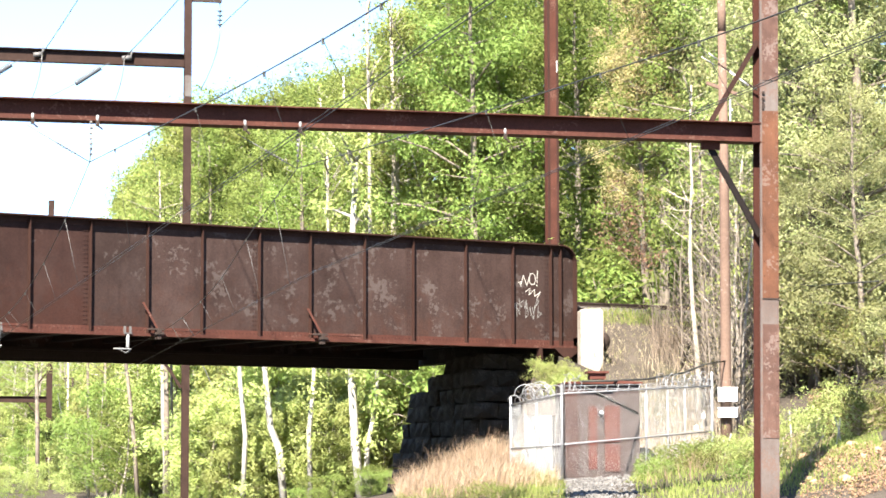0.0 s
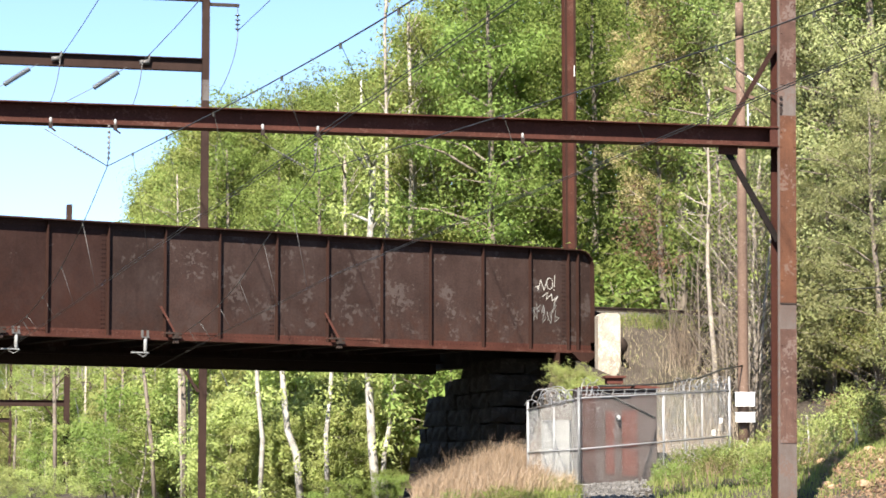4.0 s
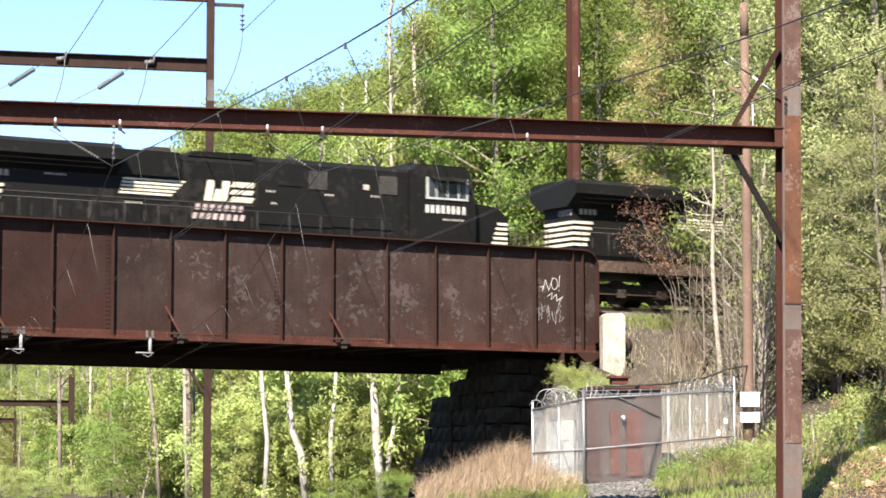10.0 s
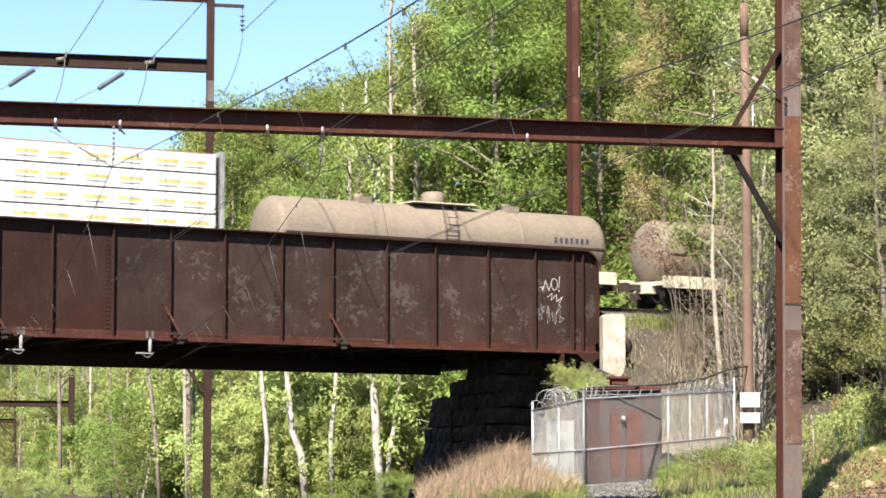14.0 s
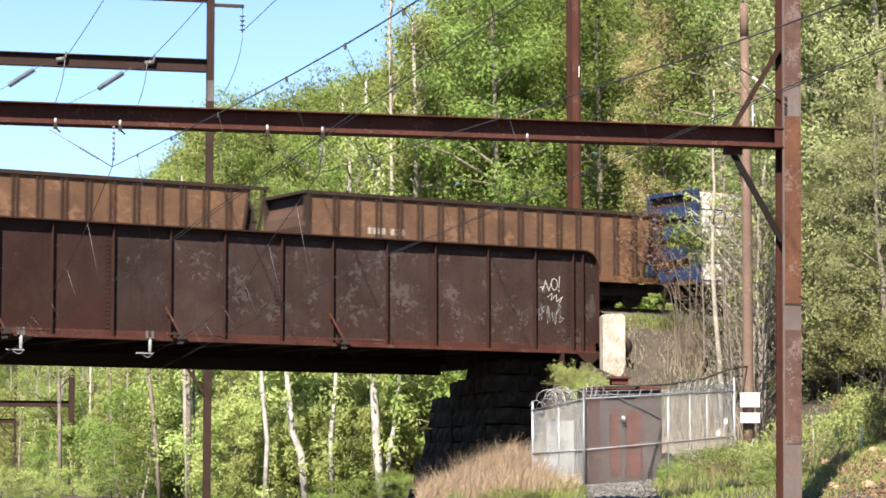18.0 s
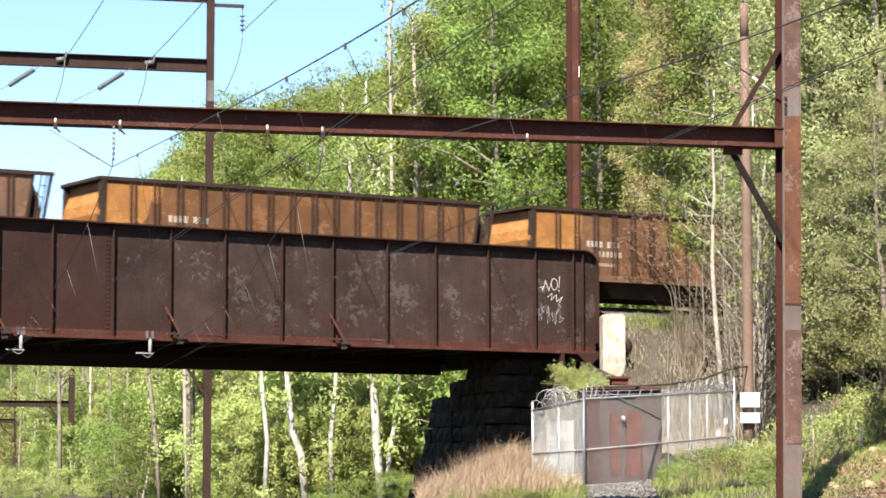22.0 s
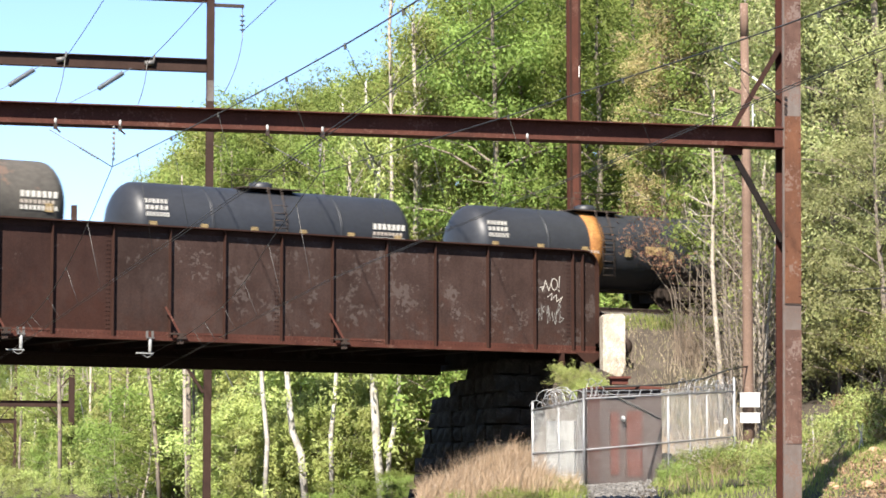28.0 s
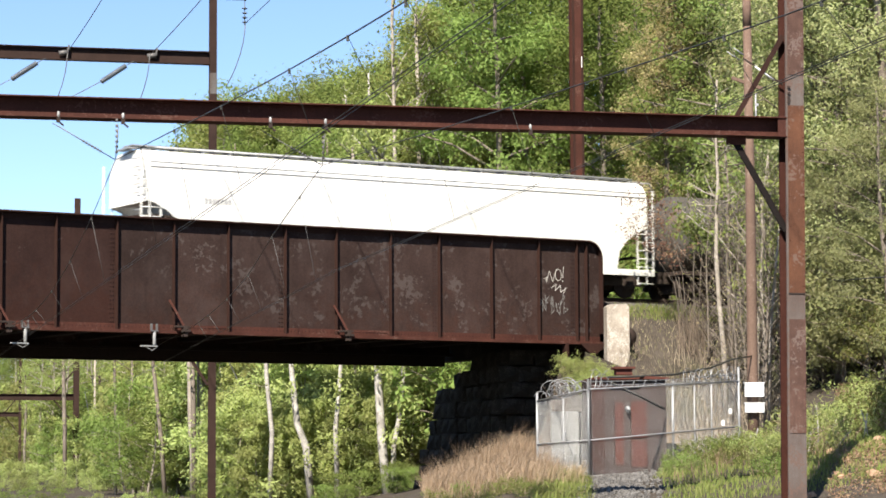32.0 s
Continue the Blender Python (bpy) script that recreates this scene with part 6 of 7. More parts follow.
    part("roof_unit", Geo().prism([(C - 3.9, 4.6), (C - 2.5, 4.6), (C - 2.6, zt), (C - 3.8, zt)], "y", -0.75, 0.75), M_CREAM if variant != 3 else M_BLACK, cab, "roof-mounted cooling unit")
    nose_ob = part("nose", Geo().prism([(x + (C if x < -1 else N), z) for x, z in low], "y", -1.15, 1.15), M_BLACK, c)
    g = Geo()
    for k in range(5):
        g.box(N - 0.85 + k * 0.06, N - 0.18, -1.16, -1.152, 2.0 + k * 0.17, 2.09 + k * 0.17)
        g.box(N - 0.06 - k * 0.012, N - 0.04 - k * 0.012, -1.1, 1.1, 2.0 + k * 0.17, 2.09 + k * 0.17)
    part("nose_stripes", g, M_CREAM, nose_ob, "cream nose stripes")
    part("headlight", Geo().tube([(N - 0.3, -0.15, 2.75), (N - 0.08, -0.15, 2.75)], 0.1, 12).tube([(N - 0.3, 0.15, 2.75), (N - 0.08, 0.15, 2.75)], 0.1, 12), M_CREAM, nose_ob)
    g = Geo()
    for k in range(5):
        g.box(end + 0.02, end + 0.6 + k * 0.07, -0.958, -0.922, 2.15 + k * 0.2, 2.25 + k * 0.2)
        g.box(end - 0.02, end - 0.001, -0.958, 0.85, 2.15 + k * 0.2, 2.25 + k * 0.2)
    part("rear_stripes", g, M_CREAM, hood, "cream rear stripes wrapping round the hood end")
    bars("number", c, end + 0.3, -0.925, 3.3, 0.8, 0.2, 4, M_FADED)
    g = Geo()
    for k in range(4):
        g.box(end - 0.02, end - 0.002, -0.85 + k * 0.22, -0.71 + k * 0.22, 3.25, 3.47)
    part("number", g, M_FADED, hood)
    part("marker_lamp", Geo().box(end - 0.05, end - 0.002, -0.8, -0.62, 3.95, 4.15), M_FADED, hood)
    g = Geo()
    for k in range(5):
        z0 = 2.98 + k * 0.115
        g.prism([(s0 + k * 0.03, z0), (s1 + k * 0.12, z0), (s1 + 0.05 + k * 0.12, z0 + 0.07), (s0 + k * 0.03, z0 + 0.07)], "y", -0.936, -0.922)
    part("mane_stripes", g, M_CREAM, hood, "stack of cream stripes")
    # slanted block emblem beside the stripes
    for x0, x1, z0, z1 in ((-11.25, -10.98, 2.92, 3.6), (-10.94, -10.7, 2.92, 3.32), (-10.68, -10.42, 2.92, 3.6), (-10.32, -9.5, 2.92, 3.1), (-10.32, -9.5, 3.18, 3.33), (-10.28, -9.45, 3.42, 3.6)):
        part("emblem_bar", Geo().prism([(E + x0, z0), (E + x1, z0), (E + x1 + 0.12, z1), (E + x0 + 0.12, z1)], "y", -0.936, -0.922), M_CREAM, hood)
    bars("lettering", c, E - 11.6, -0.95, 2.6, 1.85, 0.2, 7, M_LETTER, 0.4, "", 0.25)
    bars("lettering", c, E - 11.7, -0.95, 2.3, 2.0, 0.2, 8, M_LETTER, 0.4, "", 0.25)
    bars("number", c, C - 3.6, -1.522, 2.92, 1.7, 0.28, 8, M_MARK, 0.4)
    bars("number", c, C - 2.9, -1.522, 2.68, 0.9, 0.07, 7, M_FADED, 0.4)
    # small stencilled notices along the hood
    for x0, z0, n in ((s0 + 0.2, 2.66, 5), (s0 - 2.6, 3.42, 6), (-9.1 + E, 3.3, 3), (-8.9 + E, 2.9, 2), (-7.4 + C, 3.3, 3), (-5.6 + C, 3.36, 3)):
        y = -0.925 if x0 < -9.4 + E else -1.203
        bars("notice", c, x0, y - 0.02 if y > -1 else y, z0, 0.13 * n, 0.07, n, M_FADED, 0.4)
    part("placard", Geo().box(C - 5.9, C - 5.68, -1.22, -1.2, 3.6, 3.78), M_FADED, c)
    for xe, zt in ((rear - 0.05, 2.55), (front + 0.08, 2.5)):
        g = Geo().tube([(xe, -1.3, zt), (xe, 1.3, zt)], 0.02, 6)
        for k in range(7):
            g.tube([(xe, -1.3 + k * 0.43, 1.62), (xe, -1.3 + k * 0.43, zt)], 0.02, 6)
        part("handrail", g, M_DARKGREY, c, "dark end handrail")
    g = Geo()
    for k in range(13):
        g.tube([(end + k * 1.2, -1.46, 1.62), (end + k * 1.2, -1.46, 2.6)], 0.015, 5)
    g.tube([(end, -1.46, 2.6), (-5 + C, -1.46, 2.6)], 0.018, 5)
    part("side_rail", g, M_RAILING, c)
    part("exhaust", Geo().box(-12.9 + E, -12.2 + E, -0.35, 0.35, 4.4, 4.66), M_DARKGREY, c)
    part("dynamic_brake", Geo().prism([(-11.8, 4.38), (-9.3, 4.38), (-9.4, 4.6), (-11.6, 4.55)], "y", -0.8, 0.8), M_BLACK, c, at=Matrix.Translation((E, 0, 0)))
    part("pilot", Geo().prism([(-1.45, 0.2), (1.45, 0.2), (1.45, 1.3), (-1.45, 1.3)], "x", front - 0.12, front + 0.02), M_DARKGREY, c)
    for xe in (front - 0.9, rear + 0.15):
        g = Geo()
        for k in range(4):
            g.box(xe, xe + 0.75, -1.52, -1.3, 0.35 + k * 0.28, 0.4 + k * 0.28)
        part("steps", g, M_CREAM if variant == 1 and xe > -5 else M_DARKGREY, c)
    if variant == 2:
        part("marker", Geo().box(C - 4.7, C - 4.35, -1.23, -1.2, 2.95, 3.1), M_REDDOT, c, "small orange-red panel")
        part("sill_mark", Geo().box(C - 3.5, C - 3.05, -1.54, -1.531, 1.28, 1.52), M_FADED, c)
        part("sill_mark", Geo().box(C - 1.9, C - 1.2, -1.54, -1.531, 1.28, 1.5), M_REDDOT, c)
    bogie(c, -4.0 + C, 3)
    bogie(c, -17.6 + R, 3)
    coupler(c, front, 1)
    coupler(c, rear, -1)
    if variant == 1:
        c["label"] = "black six-axle diesel freight locomotive leading the train"
    elif variant == 2:
        c["label"] = "black six-axle diesel locomotive with a square cab and low nose"
    return c


def tank_car(front, L, r, top, mat, label, style):
    c = thing("tank_car", label, "tank car", group="tank cars")
    TRAIN.append((c, front))
    zc = top - r
    hd = r * (0.5 if style != "tan" else 0.42)
    prof = [(-hd * (1 - math.cos(a)), r * math.sin(a)) for a in np.linspace(0.02, math.pi / 2, 9)]
    full = prof + [(-L + hd * (1 - math.cos(a)), r * math.sin(a)) for a in np.linspace(math.pi / 2, 0.02, 9)]
    shell = part("shell", Geo().lathe_x(full, 0, zc, 36), mat, c)
    for x in (-L * 0.28, -L * 0.72):
        part("shell_band", Geo().lathe_x([(x, r + 0.002), (x, r + 0.015), (x - 0.08, r + 0.015), (x - 0.08, r + 0.002)], 0, zc, 36), mat, shell)
    part("sill", Geo().box(-L - 0.1, 0.1, -0.35, 0.35, 0.62, 1.05).box(-L + 0.2, -L + 1.8, -1.35, 1.35, 0.9, 1.05).box(-1.8, -0.2, -1.35, 1.35, 0.9, 1.05),
         M_CREAM if style == "tan" else M_DARKGREY, c)
    if style == "tan":
        part("side_sill", Geo().box(-L, 0, -1.38, -1.3, 0.78, 1.22).box(-L, 0, 1.3, 1.38, 0.78, 1.22), M_CREAM, c, "white side sill")
        part("jacket_seam", Geo().box(-L + 0.4, -0.4, -r - 0.02, -r + 0.02, zc - 0.12, zc - 0.06), M_DARKGREY, c)
    mid = -L * 0.5
    lad = mid + (1.0 if style == "dot" else 0.0)
    dome = part("manway", Geo().tube([(mid, 0, top - 0.1), (mid, 0, top + (0.42 if style == "tan" else 0.2)), (mid, 0, top + (0.5 if style == "tan" else 0.26))], [0.42, 0.42, 0.3], 16), mat, c)
    plat = part("platform", Geo().box(mid - 1.1, mid + 1.1, -0.85, 0.85, top - 0.03, top + 0.01) if style != "tan" else Geo().box(mid - 1.3, mid + 1.3, -0.8, 0.8, top + 0.02, top + 0.06), M_DARKGREY if style != "tan" else M_CREAM, c)
    g = Geo()
    for sx in (-1.05, 0, 1.05):
        for sy in (-1.05, 1.05):
            g.tube([(mid + sx, sy * (0.78 if style != "tan" else 0.7), top), (mid + sx, sy * (0.78 if style != "tan" else 0.7), top + 0.6)], 0.014, 5)
    for sy in (-1.05, 1.05):
        k = sy * (0.78 if style != "tan" else 0.7)
        g.tube([(mid - 1.05, k, top + 0.6), (mid + 1.05, k, top + 0.6)], 0.014, 5)
    if style != "tan":
        part("railing", g, M_DARKGREY, plat)
    else:
        for x in (-L * 0.28, -L * 0.72):
            part("valve", Geo().tube([(x, 0, top - 0.05), (x, 0, top + 0.25)], 0.16, 10).box(x - 0.25, x + 0.25, -0.5, -0.2, top - 0.1, top + 0.12), M_TAN, c)
    g = Geo()
    for k in range(2):
        g.tube([(lad - 0.25 + k * 0.5, -r - 0.1, 1.0), (lad - 0.25 + k * 0.5, -r - 0.06, zc + 0.3), (lad - 0.25 + k * 0.5, -1.0, top)], 0.02, 5)
    for k in range(8):
        g.tube([(lad - 0.25, -r - 0.08, 1.1 + k * 0.25), (lad + 0.25, -r - 0.08, 1.1 + k * 0.25)], 0.015, 5)
    part("ladder", g, M_DARKGREY, c)
    if style != "tan":
        for k in range(6):
            x = -0.9 - k * (L - 1.8) / 5
            g = Geo().box(x - 0.15, x + 0.09, -r - 0.008, -r + 0.05, zc - 0.14, zc - 0.11)
            for k2 in range(3):
                g.box(x - 0.15 + k2 * 0.09, x - 0.09 + k2 * 0.09, -r - 0.02, -r + 0.05, zc - 0.27, zc + 0.02)
            part("reflector", g, M_REFLECT, c)
        bars("lettering", c, -1.9, -r - 0.012, zc - 0.02, 1.2, 0.12, 8, M_FADED, 0.45)
        bars("lettering", c, -1.9, -r - 0.012, zc + 0.18, 1.3, 0.2, 7, M_MARK, 0.35)
        bars("lettering", c, -1.9, -r - 0.012, zc - 0.22, 1.3, 0.14, 9, M_MARK, 0.4)
        for hgt, n in ((0.62, 6), (0.4, 5), (0.18, 7)):
            bars("lettering", c, -L + 0.62, -math.sqrt(r * r - hgt * hgt) - 0.015, zc + hgt, 0.85, 0.14, n, M_MARK, 0.4)
        bars("lettering", c, -L + 2.2, -r - 0.012, zc - 0.2, 3.2, 0.1, 22, M_FADED, 0.55)
    else:
        bars("lettering", c, -2.6, -r - 0.012, zc + 0.05, 1.6, 0.2, 7, M_BLUE, 0.6)
    if style == "band":
        part("orange_band", Geo().lathe_x([(mid - 0.1, r + 0.004), (mid - 0.1, r + 0.012), (mid - 0.75, r + 0.012), (mid - 0.75, r + 0.004)], 0, zc, 36), M_ORANGE, shell, "bright orange rust band")
        part("yellow_plate", Geo().box(-4.0, -3.1, -r - 0.03, -r - 0.004, zc - 0.15, zc + 0.15), M_REFLECT, c)
    if style == "dot":
        part("round_emblem", Geo().tube([(mid + 2.35, -r - 0.03, zc + 0.2), (mid + 2.35, -r + 0.1, zc + 0.2)], 0.3, 16), M_MARK, c)
        part("red_mark", Geo().box(mid + 1.4, mid + 1.9, -r - 0.02, -r + 0.12, zc + 0.45, zc + 0.75), M_REDDOT, c)
    bogie(c, -1.7, 2)
    bogie(c, -L + 1.7, 2)
    coupler(c, 0.1, 1)
    coupler(c, -L - 0.1, -1)
    return c


def coal_car(front, end_mat, label, seed):
    c = thing("coal_car", label, "coal car", group="coal cars")
    TRAIN.append((c, front))
    rng = random.Random(seed)
    L, w, z0, z1 = 14.8, 1.52, 0.95, 3.36
    for s in (-1, 1):
        part("side", Geo().prism([(-L + 0.12, z0), (-0.72, z0), (-0.3, z1), (-L + 0.2, z1)], "y", s * w - 0.02, s * w + 0.02), M_COAL, c)
        part("top_chord", Geo().box(-L + 0.08, 0.34, min(s * w - 0.06, s * (w + 0.1)), max(s * w - 0.06, s * (w + 0.1)), z1 - 0.05, z1 + 0.07), M_ENDDARK, c)
        part("side_sill", Geo().box(-L, 0, min(s * (w + 0.02), s * (w + 0.1)), max(s * (w + 0.02), s * (w + 0.1)), z0 - 0.1, z0 + 0.12), M_COAL, c)
    # ribs coloured darker than the side sheets to read as shadow lines
    rib = Geo().box(-0.02, 0.02, -w - 0.09, -w - 0.021, z0 + 0.12, z1 - 0.02).mesh("rib", M_RIBSHADE)
    k, x = 0, -1.05
    while x > -L + 0.5:
        part("rib", rib, None, c, at=Matrix.Translation((x, 0, 0)))
        x -= 0.16 if k % 2 == 0 else 0.67
        k += 1
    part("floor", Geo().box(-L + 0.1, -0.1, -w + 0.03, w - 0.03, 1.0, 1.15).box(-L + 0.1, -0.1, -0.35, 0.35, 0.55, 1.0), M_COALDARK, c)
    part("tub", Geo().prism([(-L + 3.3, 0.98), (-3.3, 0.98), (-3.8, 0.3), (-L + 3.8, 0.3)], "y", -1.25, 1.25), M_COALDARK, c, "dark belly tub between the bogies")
    part("load", Geo().prism([(-w + 0.03, 2.9), (w - 0.03, 2.9), (0.5, 3.3), (-0.5, 3.3)], "x", -L + 0.9, -0.9), M_DARKGREY, c, "dark coal heaped inside")
    # bulging tub ends between sloped corner posts
    def tub(x, k):
        out = [(0.35, z1 - 0.02), (0.3, 2.95), (0.13, 2.62), (0.08, 2.25), (0.16, 1.9), (0.42, 1.6), (0.9, 1.45)]
        return Geo().prism([(x + k * u, z) for u, z in out] + [(x + k * (u + 0.06), z - 0.05) for u, z in reversed(out)], "y", -w + 0.02, w - 0.02)
    e = part("rear_end", tub(-L, 1), M_COALDARK if end_mat is M_ENDDARK else end_mat, c, "rust-streaked bulging rear end")
    for y in (-1.46, 1.46):
        part("end_post", Geo().bar((-L + 0.2, y, z1), (-L + 0.12, y, 0.9), 0.3 if y < 0 else 0.12, 0.14), M_ENDDARK, e)
    if end_mat is not M_ENDDARK:
        # bright rust runs down the rear panels with a ragged foot
        foot, x = [(-L + 0.14, z0 + 0.13)], -L + 0.2
        while x < -L + 2.2:
            low = z0 + 0.13 + max(0.0, x + L - 0.7) * rng.uniform(0.15, 1.6)
            foot += [(x, min(low, z1 - 0.2)), (x + 0.1, min(low + rng.uniform(-0.2, 0.2), z1 - 0.18))]
            x += rng.uniform(0.12, 0.3)
        g = Geo().prism(foot + [(-L + 2.3, z1 - 0.13), (-L + 0.19, z1 - 0.13)], "y", -w - 0.028, -w - 0.0205)
        part("end_side", g, end_mat, c, "brightly rusted side streaks at the rear end")
    part("end_chord", Geo().box(-L + 0.06, -L + 0.4, -w, w, z1 - 0.02, z1 + 0.08), M_ENDDARK, e)
    part("end_beam", Geo().box(-L - 0.05, -L + 0.9, -w, w, 0.86, 0.98), M_COAL, e)
    f = part("front_end", tub(0.0, -1), M_COALDARK, c)
    # open corner with its posts and grab irons at the front
    for y in (-1.5, 1.5):
        part("corner_post", Geo().bar((-0.34, y, z1), (-0.74, y, z0), 0.16, 0.1), M_ENDDARK, f)
        part("end_post", Geo().bar((0.28, y, z1), (-0.16, y, 0.9), 0.07, 0.1), M_ENDDARK, f)
    g = Geo().tube([(-0.06, -1.52, z1), (-0.46, -1.52, 1.0)], 0.028, 6).tube([(0.12, -1.52, z1), (-0.28, -1.52, 1.0)], 0.028, 6)
    for k in range(6):
        g.tube([(-0.43 + k * 0.062, -1.53, 1.2 + k * 0.36), (-0.25 + k * 0.062, -1.53, 1.2 + k * 0.36)], 0.017, 5)
    part("ladder", g, M_ENDDARK, f)
    part("end_ledge", Geo().box(-L + 0.1, -L + 0.8, -w + 0.04, w - 0.04, 1.84, 1.96), M_COAL, e)
    bars("lettering", c, -L + 2.5, -w - 0.024, 2.08, 0.75, 0.22, 4, M_FADED, 0.4)
    bars("lettering", c, -L + 3.4, -w - 0.024, 2.08, 0.6, 0.22, 3, M_FADED, 0.4)
    bars("lettering", c, -L + 3.0, -w - 0.024, 1.74, 1.1, 0.2, 6, M_FADED, 0.45)
    bars("lettering", c, -L + 2.9, -w - 0.024, 1.4, 0.9, 0.12, 7, M_FADED, 0.5)
    if seed == 3:
        part("yellow_plate", Geo().box(-1.3, -0.7, -w - 0.13, -w - 0.1, 0.92, 1.1), M_REFLECT, c)
    bogie(c, -1.6, 2, 1.75)
    bogie(c, -L + 1.6, 2, 1.75)
    coupler(c, 0.0, 1)
    coupler(c, -L, -1)
    return c


def lumber_car(front):
    c = thing("lumber_car", "centre-beam flatcar stacked with white-wrapped lumber bundles", "flatcar")
    TRAIN.append((c, front))
    L = 22.8
    part("deck", Geo().box(-L, 0, -1.45, 1.45, 0.95, 1.12).box(-L, 0, -0.4, 0.4, 0.5, 0.95), M_COALDARK, c)
    part("centre_beam", Geo().box(-L + 0.35, -0.35, -0.06, 0.06, 1.12, 4.5).box(-L + 0.2, -0.2, -0.45, 0.45, 4.47, 4.58), M_PINKRUST, c, "rust-orange centre beam")
    rows, cols = 5, 9
    cw, rh = (L - 0.9) / cols, 3.3 / rows
    bundle = Geo().box(0.02, cw - 0.02, -1.38, -0.08, 0.015, rh - 0.03).mesh("lumber_pack", M_WRAP)
    mark = Geo().box(0, 0.82, -1.386, -1.381, 0.27, 0.39).mesh("print", M_YELLOW)
    dark = Geo().box(0, 0.74, -1.386, -1.381, 0.14, 0.19).mesh("small_print", M_LETTERGREY)
    rng = random.Random(9)
    for side in (1, -1):
        for r in range(rows):
            for k in range(cols):
                at = Matrix.Translation((-L + 0.45 + k * cw, 0, 1.13 + r * rh))
                if side < 0:
                    at = at @ Matrix.Translation((cw, 0, 0)) @ Matrix.Rotation(math.pi, 4, "Z")
                b = part("lumber_pack", bundle, None, c, at=at)
                if side > 0:
                    for x0 in (0.25, 1.35):
                        dx = x0 + rng.uniform(-0.08, 0.08)
                        part("print", mark, None, b, at=Matrix.Translation((dx, 0, 0)))
                        part("small_print", dark, None, b, at=Matrix.Translation((dx, 0, 0)))
    for r in range(1, rows):
        part("spacer", Geo().box(-L + 0.45, -0.45, -1.384, -1.3, 1.13 + r * rh - 0.04, 1.13 + r * rh + 0.014), M_WIRE, c, "dark timber spacer between tiers")
    for k in range(cols * 2):
        x = -L + 0.45 + (k + 0.5) * cw / 2
        part("strap", Geo().box(x, x + 0.03, -1.39, -1.381, 1.13, 4.42), M_PALEWIRE, c)

    def bulkhead(x, d, mat, name, label):
        b = part(name, Geo().box(x - d, x + d, -1.5, -1.38, 1.0, 4.5).box(x - d, x + d, 1.38, 1.5, 1.0, 4.5).box(x - d, x + d, -1.38, 1.38, 4.35, 4.5), mat, c, label)
        for z in (1.15, 1.95, 2.75, 3.5):
            part("cross_plate", Geo().box(x - d / 2, x + d / 2, -1.38, 1.38, z, z + 0.45), mat, b)
        part("back_plate", Geo().box(x + d - 0.05, x + d - 0.01, -1.38, 1.38, 1.1, 4.35) if x < -1 else Geo().box(x - d + 0.01, x - d + 0.05, -1.38, 1.38, 1.1, 4.35), M_UNDER, b)
    bulkhead(-L + 0.15, 0.12, M_BLUE, "rear_bulkhead", "dark blue end bulkhead")
    bulkhead(-0.26, 0.06, M_GALV, "front_bulkhead", "grey end bulkhead")
    bars("lettering", c, -L + 0.5, -1.46, 0.96, 8, 0.1, 26, M_MARK, 0.4)
    bogie(c, -2.2, 2)
    bogie(c, -L + 2.2, 2)
    coupler(c, 0.0, 1)
    coupler(c, -L, -1)


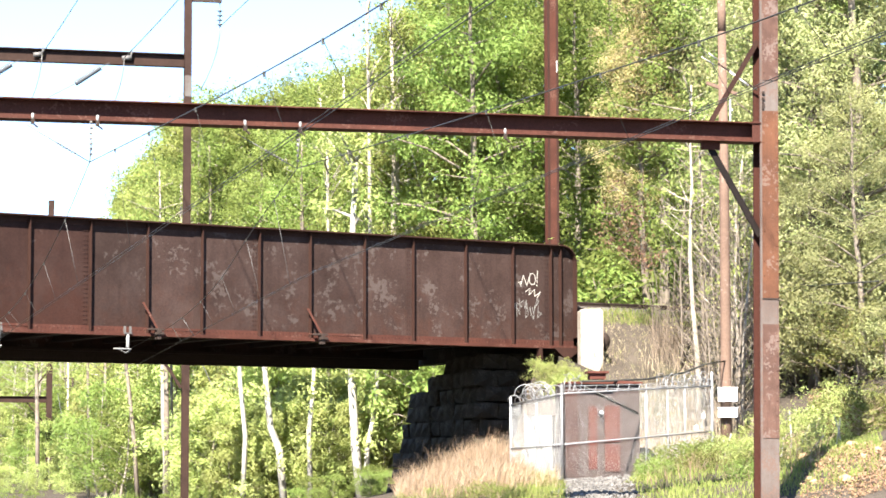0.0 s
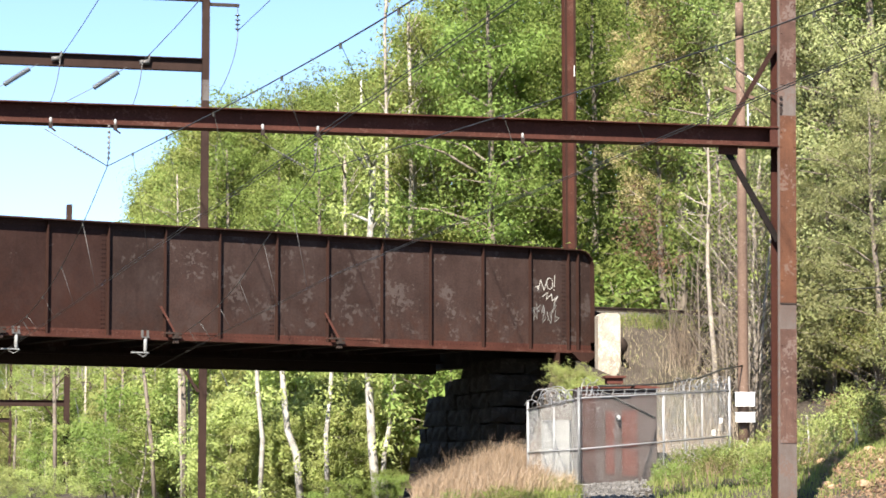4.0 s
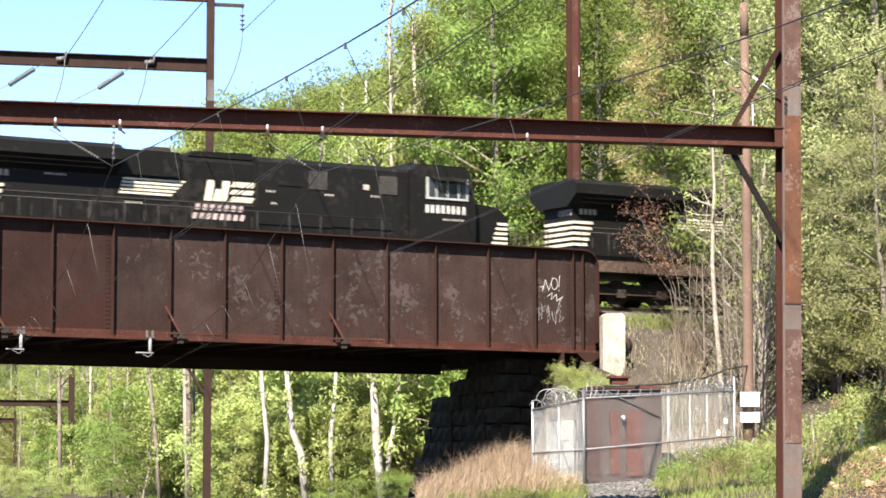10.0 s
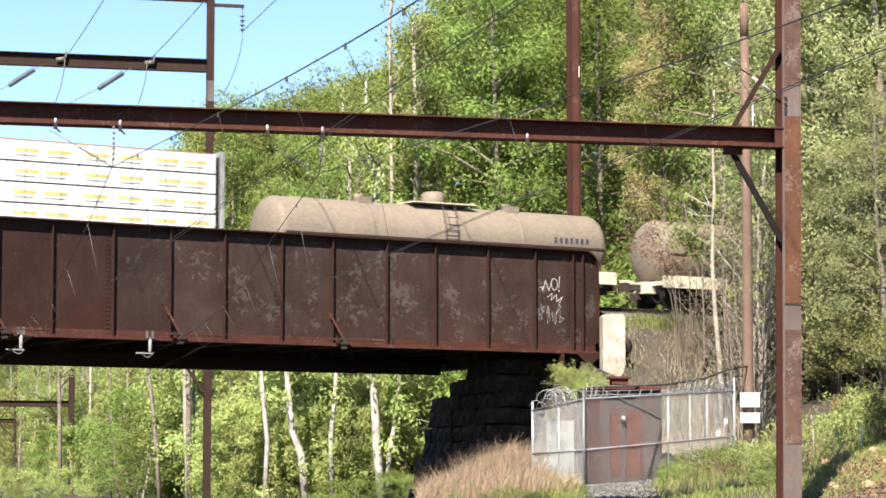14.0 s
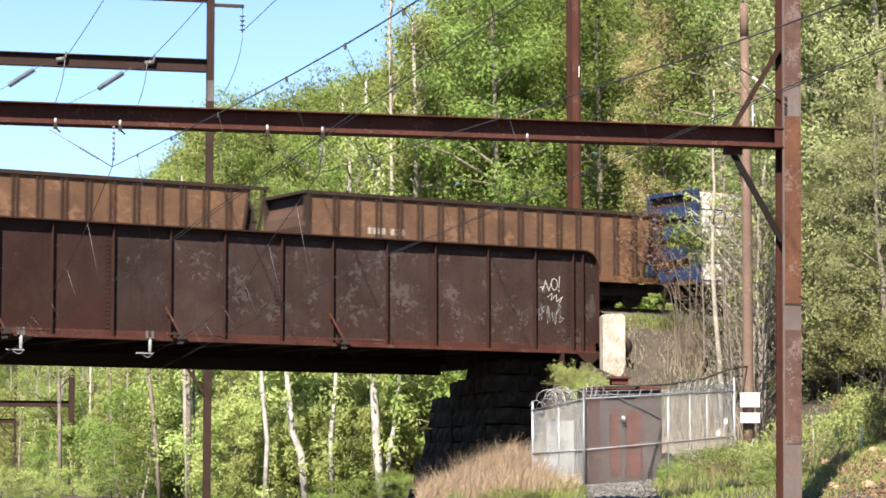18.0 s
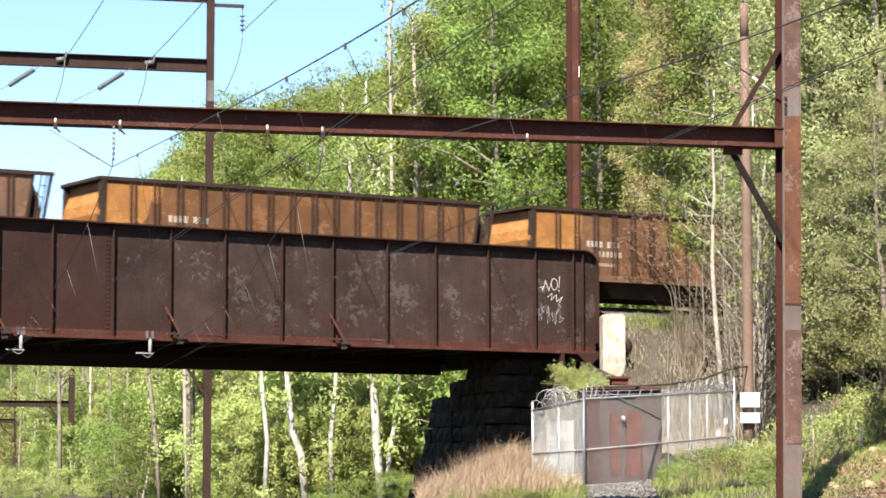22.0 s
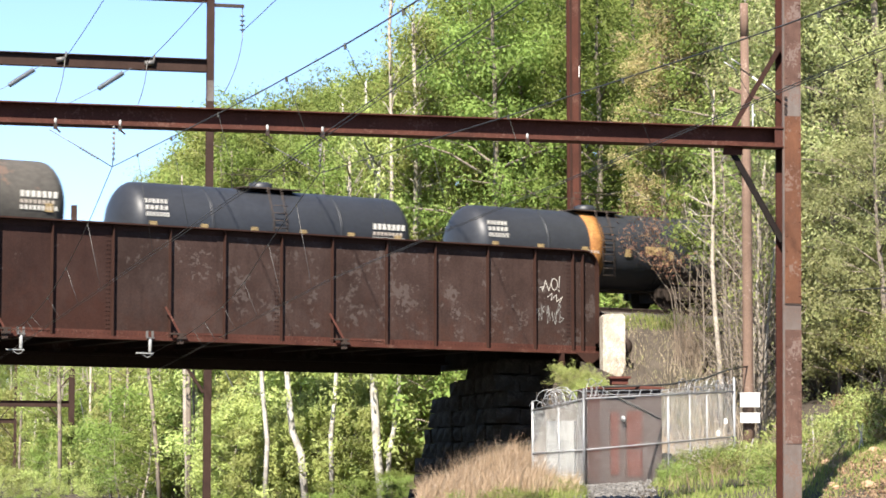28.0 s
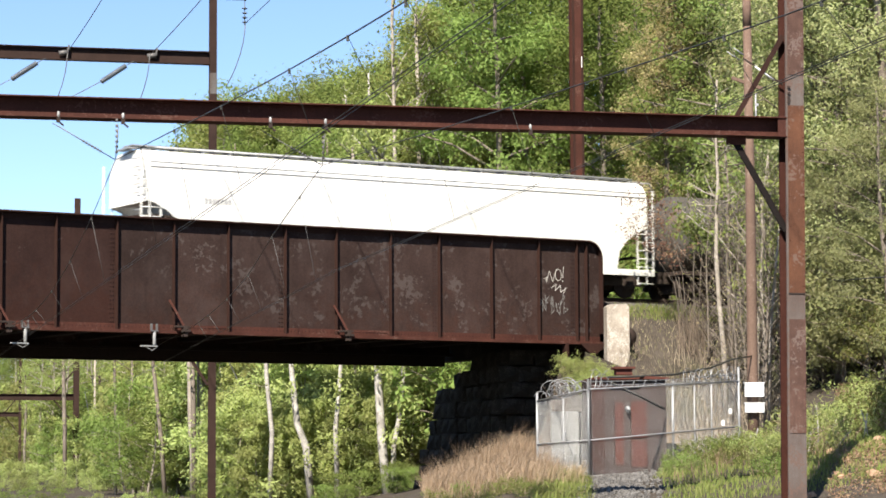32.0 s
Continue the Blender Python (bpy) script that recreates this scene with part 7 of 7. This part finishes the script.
def covered_hopper(front):
    c = thing("covered_hopper", "long white covered hopper car with a roof walkway", "hopper car")
    TRAIN.append((c, front))
    L, w = 20.5, 1.5
    up = 2.5
    sec = [(-w, up), (-w, 3.2), (-w + 0.06, 3.75), (-w + 0.25, 4.05), (-w + 0.6, 4.22), (0, 4.3), (w - 0.6, 4.22), (w - 0.25, 4.05), (w - 0.06, 3.75), (w, 3.2), (w, up)]
    sh = part("body", Geo().prism(sec, "x", -L + 0.3, -0.3), M_WHITECAR, c)
    for s, x in ((1, -0.3), (-1, -L + 0.3)):
        # rounded roof corner and slightly bowed end
        part("end_cap", Geo().prism([(y * 0.97, z if z < 3.3 else 3.3 + (z - 3.3) * 0.86) for y, z in sec], "x", min(x, x + s * 0.06), max(x, x + s * 0.06)), M_WHITECAR, sh)
    cut = [(-0.3, up), (-0.55, 2.42), (-0.9, 2.24), (-1.25, 1.98), (-1.55, 1.62), (-1.62, 1.2), (-1.66, 1.0)]
    for y in (-w, w):
        y0, y1 = (y, y + 0.06) if y < 0 else (y - 0.06, y)
        part("side_sheet", Geo().prism(cut + [(-L - x, z) for x, z in reversed(cut)], "y", y0, y1), M_WHITECAR, sh)
    for z, d in ((3.78, 0.03), (3.62, 0.03)):
        part("side_seam", Geo().box(-L + 0.35, -0.35, -w - 0.004 + (0.06 if z > 3.7 else 0.03), -w + 0.1, z, z + d), M_GALV, sh)
    for s, x in ((1, -0.3), (-1, -L + 0.3)):
        # end: sloping sheet under the body, corner posts, ladders and platform
        g = Geo().prism([(x - s * 0.3, up), (x - s * 0.26, up), (x - s * 2.26, 1.0), (x - s * 2.3, 1.0)], "y", -w + 0.07, w - 0.07)
        e = part("end_sheet", g, M_WHITECAR, c)
        for y in (-w + 0.03, w - 0.03):
            for dx in (0.28, -0.02, -0.42):
                part("corner_post", Geo().bar((x + s * dx, y, 0.45 if dx < 0.2 else 0.95), (x + s * dx, y, 3.9 if dx > 0.2 else up), 0.045, 0.045), M_WHITECAR, e)
        for i in range(11):
            part("rung", Geo().tube([(x + s * 0.28, -w + 0.02, 0.5 + i * 0.3), (x - s * (0.42 if i < 7 else -0.06), -w + 0.0, 0.5 + i * 0.3)], 0.018, 5), M_WHITECAR, e)
            part("rung", Geo().tube([(x + s * 0.3, -w + 0.08, 1.1 + i * 0.28), (x + s * 0.3, -w + 0.6, 1.1 + i * 0.28)], 0.018, 5), M_GALV, e)
        part("roof_rail_end", Geo().tube([(x - s * 0.3, -w + 0.3, 4.2), (x + s * 0.2, -w + 0.12, 4.18), (x + s * 0.28, -w + 0.05, 3.9)], 0.022, 6).box(min(x, x + s * 0.28), max(x, x + s * 0.28), -0.5, 0.5, 4.3, 4.35), M_GALV, e)
        g = Geo().box(min(x - s * 1.4, x + s * 0.3), max(x - s * 1.4, x + s * 0.3), -w + 0.1, 0.3, 2.02, 2.06) if s < 0 else Geo().box(x - 0.2, x + 0.3, -0.7, 0.7, 1.5, 1.54)
        for k in range(9):
            if s < 0:
                g.box(x + 0.1 + k * 0.16, x + 0.16 + k * 0.16, -w + 0.04, -w + 0.1, 1.86, 2.1)
        part("brake_platform", g, M_DARKGREY, e, "dark grating of the end platform")
    part("side_sill", Geo().box(-L, 0, -w - 0.02, -w + 0.08, 0.78, 1.0).box(-L, 0, w - 0.08, w + 0.02, 0.78, 1.0).box(-L, 0, -0.35, 0.35, 0.6, 0.95), M_WHITECAR, c)
    part("lower_side", Geo().prism([(-L + 3.6, 0.98), (-3.6, 0.98), (-2.4, 1.6), (-L + 2.4, 1.6)], "y", -w + 0.08, w - 0.08), M_WHITECAR, c)
    for i in range(3):
        x = -4.5 - i * 5.95
        part("outlet_bay", Geo().prism([(x - 1.9, 1.0), (x + 1.9, 1.0), (x + 0.4, 0.3), (x - 0.4, 0.3)], "y", -1.2, 1.2), M_WHITECAR, c)
    wk = part("roof_walkway", Geo().box(-L + 0.2, -0.2, -0.35, 0.35, 4.42, 4.46), M_GALV, c, "grey running board along the roof")
    bracket = Geo().box(0, 0.05, -0.3, 0.3, 4.28, 4.43).mesh("bracket", M_GALV)
    for i in range(20):
        part("bracket", bracket, None, wk, at=Matrix.Translation((-L + 0.8 + i * 1.0, 0, 0)))
    g = Geo().tube([(-L + 0.7, -1.12, 4.3), (-0.7, -1.12, 4.3)], 0.03, 6)
    part("roof_rail", g, M_GALV, c)
    bars("lettering", c, -L + 2.3, -w - 0.003, 2.5, 1.0, 0.18, 7, M_GALV, 0.45)
    part("brake_wheel", Geo().lathe_x([(0.02, 0.22), (0.04, 0.26), (0.02, 0.26)], -0.5, 2.4, 18), M_DARKGREY, c)
    bogie(c, -1.75, 2)
    bogie(c, -L + 1.75, 2)
    coupler(c, 0.0, 1)
    coupler(c, -L, -1)


def build_train():
    for i, n in enumerate((0.0, 22.65, 45.2)):
        locomotive(n, i + 1)
    for n in (67.3, 83.35):
        tank_car(n, 13.9, 1.22, 3.36, M_TAN, "long beige tank car with a white side sill", "tan")
    lumber_car(99.1)
    ends = [(M_ENDDARK, "rust-brown ribbed coal car with a dark end"), (M_ENDDARK, "rust-brown ribbed coal car with a dark end"), (M_ORANGE, "rust-brown ribbed coal car with a bright orange rusted end"),
            (M_ORANGE, "rust-brown ribbed coal car with a bright orange rusted end"), (M_PINKRUST, "rust-brown ribbed coal car with a pale rusted end"), (M_ENDDARK, "rust-brown ribbed coal car with a dark end")]
    for i, (m, lab) in enumerate(ends):
        coal_car((123.6, 140.1, 156.65, 173.2, 189.85, 206.25)[i], m, lab, i + 1)
    tank_car(223.1, 11.4, 1.42, 3.5, M_TANKBLACK, "black tank car with an orange rust band", "band")
    tank_car(236.7, 11.0, 1.42, 3.5, M_TANKBLACK, "black tank car with yellow reflectors", "plain")
    tank_car(249.55, 15.8, 1.5, 3.94, M_TANKBROWN, "dusty brown tank car with a round white emblem", "dot")
    covered_hopper(266.5)


def motions():
    for car, behind in TRAIN:
        rows = []
        for t, s in S_KEYS:
            p = TRACK + AL * (NOSE_AT + s - behind)
            rows.append((t, pose(p.x, p.y, RAIL, 0, 0, TURN)))
        walk(car, rows)
    # wheelsets roll with the train, a row every fifteenth of a second
    ts = [k / 15 for k in range(481)]
    turns = [Matrix.Rotation(np.interp(t, [k[0] for k in S_KEYS], [k[1] for k in S_KEYS]) / WHEEL_R, 4, "Y") for t in ts]
    for w in WHEELS:
        centre = Matrix.Translation(w.location)
        walk(w, [(t, centre @ m) for t, m in zip(ts, turns)])


build_ground()
build_track()
build_bridge()
near_portal()
far_portals()
overhead_lines()
build_compound()
build_train()
make_trees()
build_grass()
build_abutment()
motions()
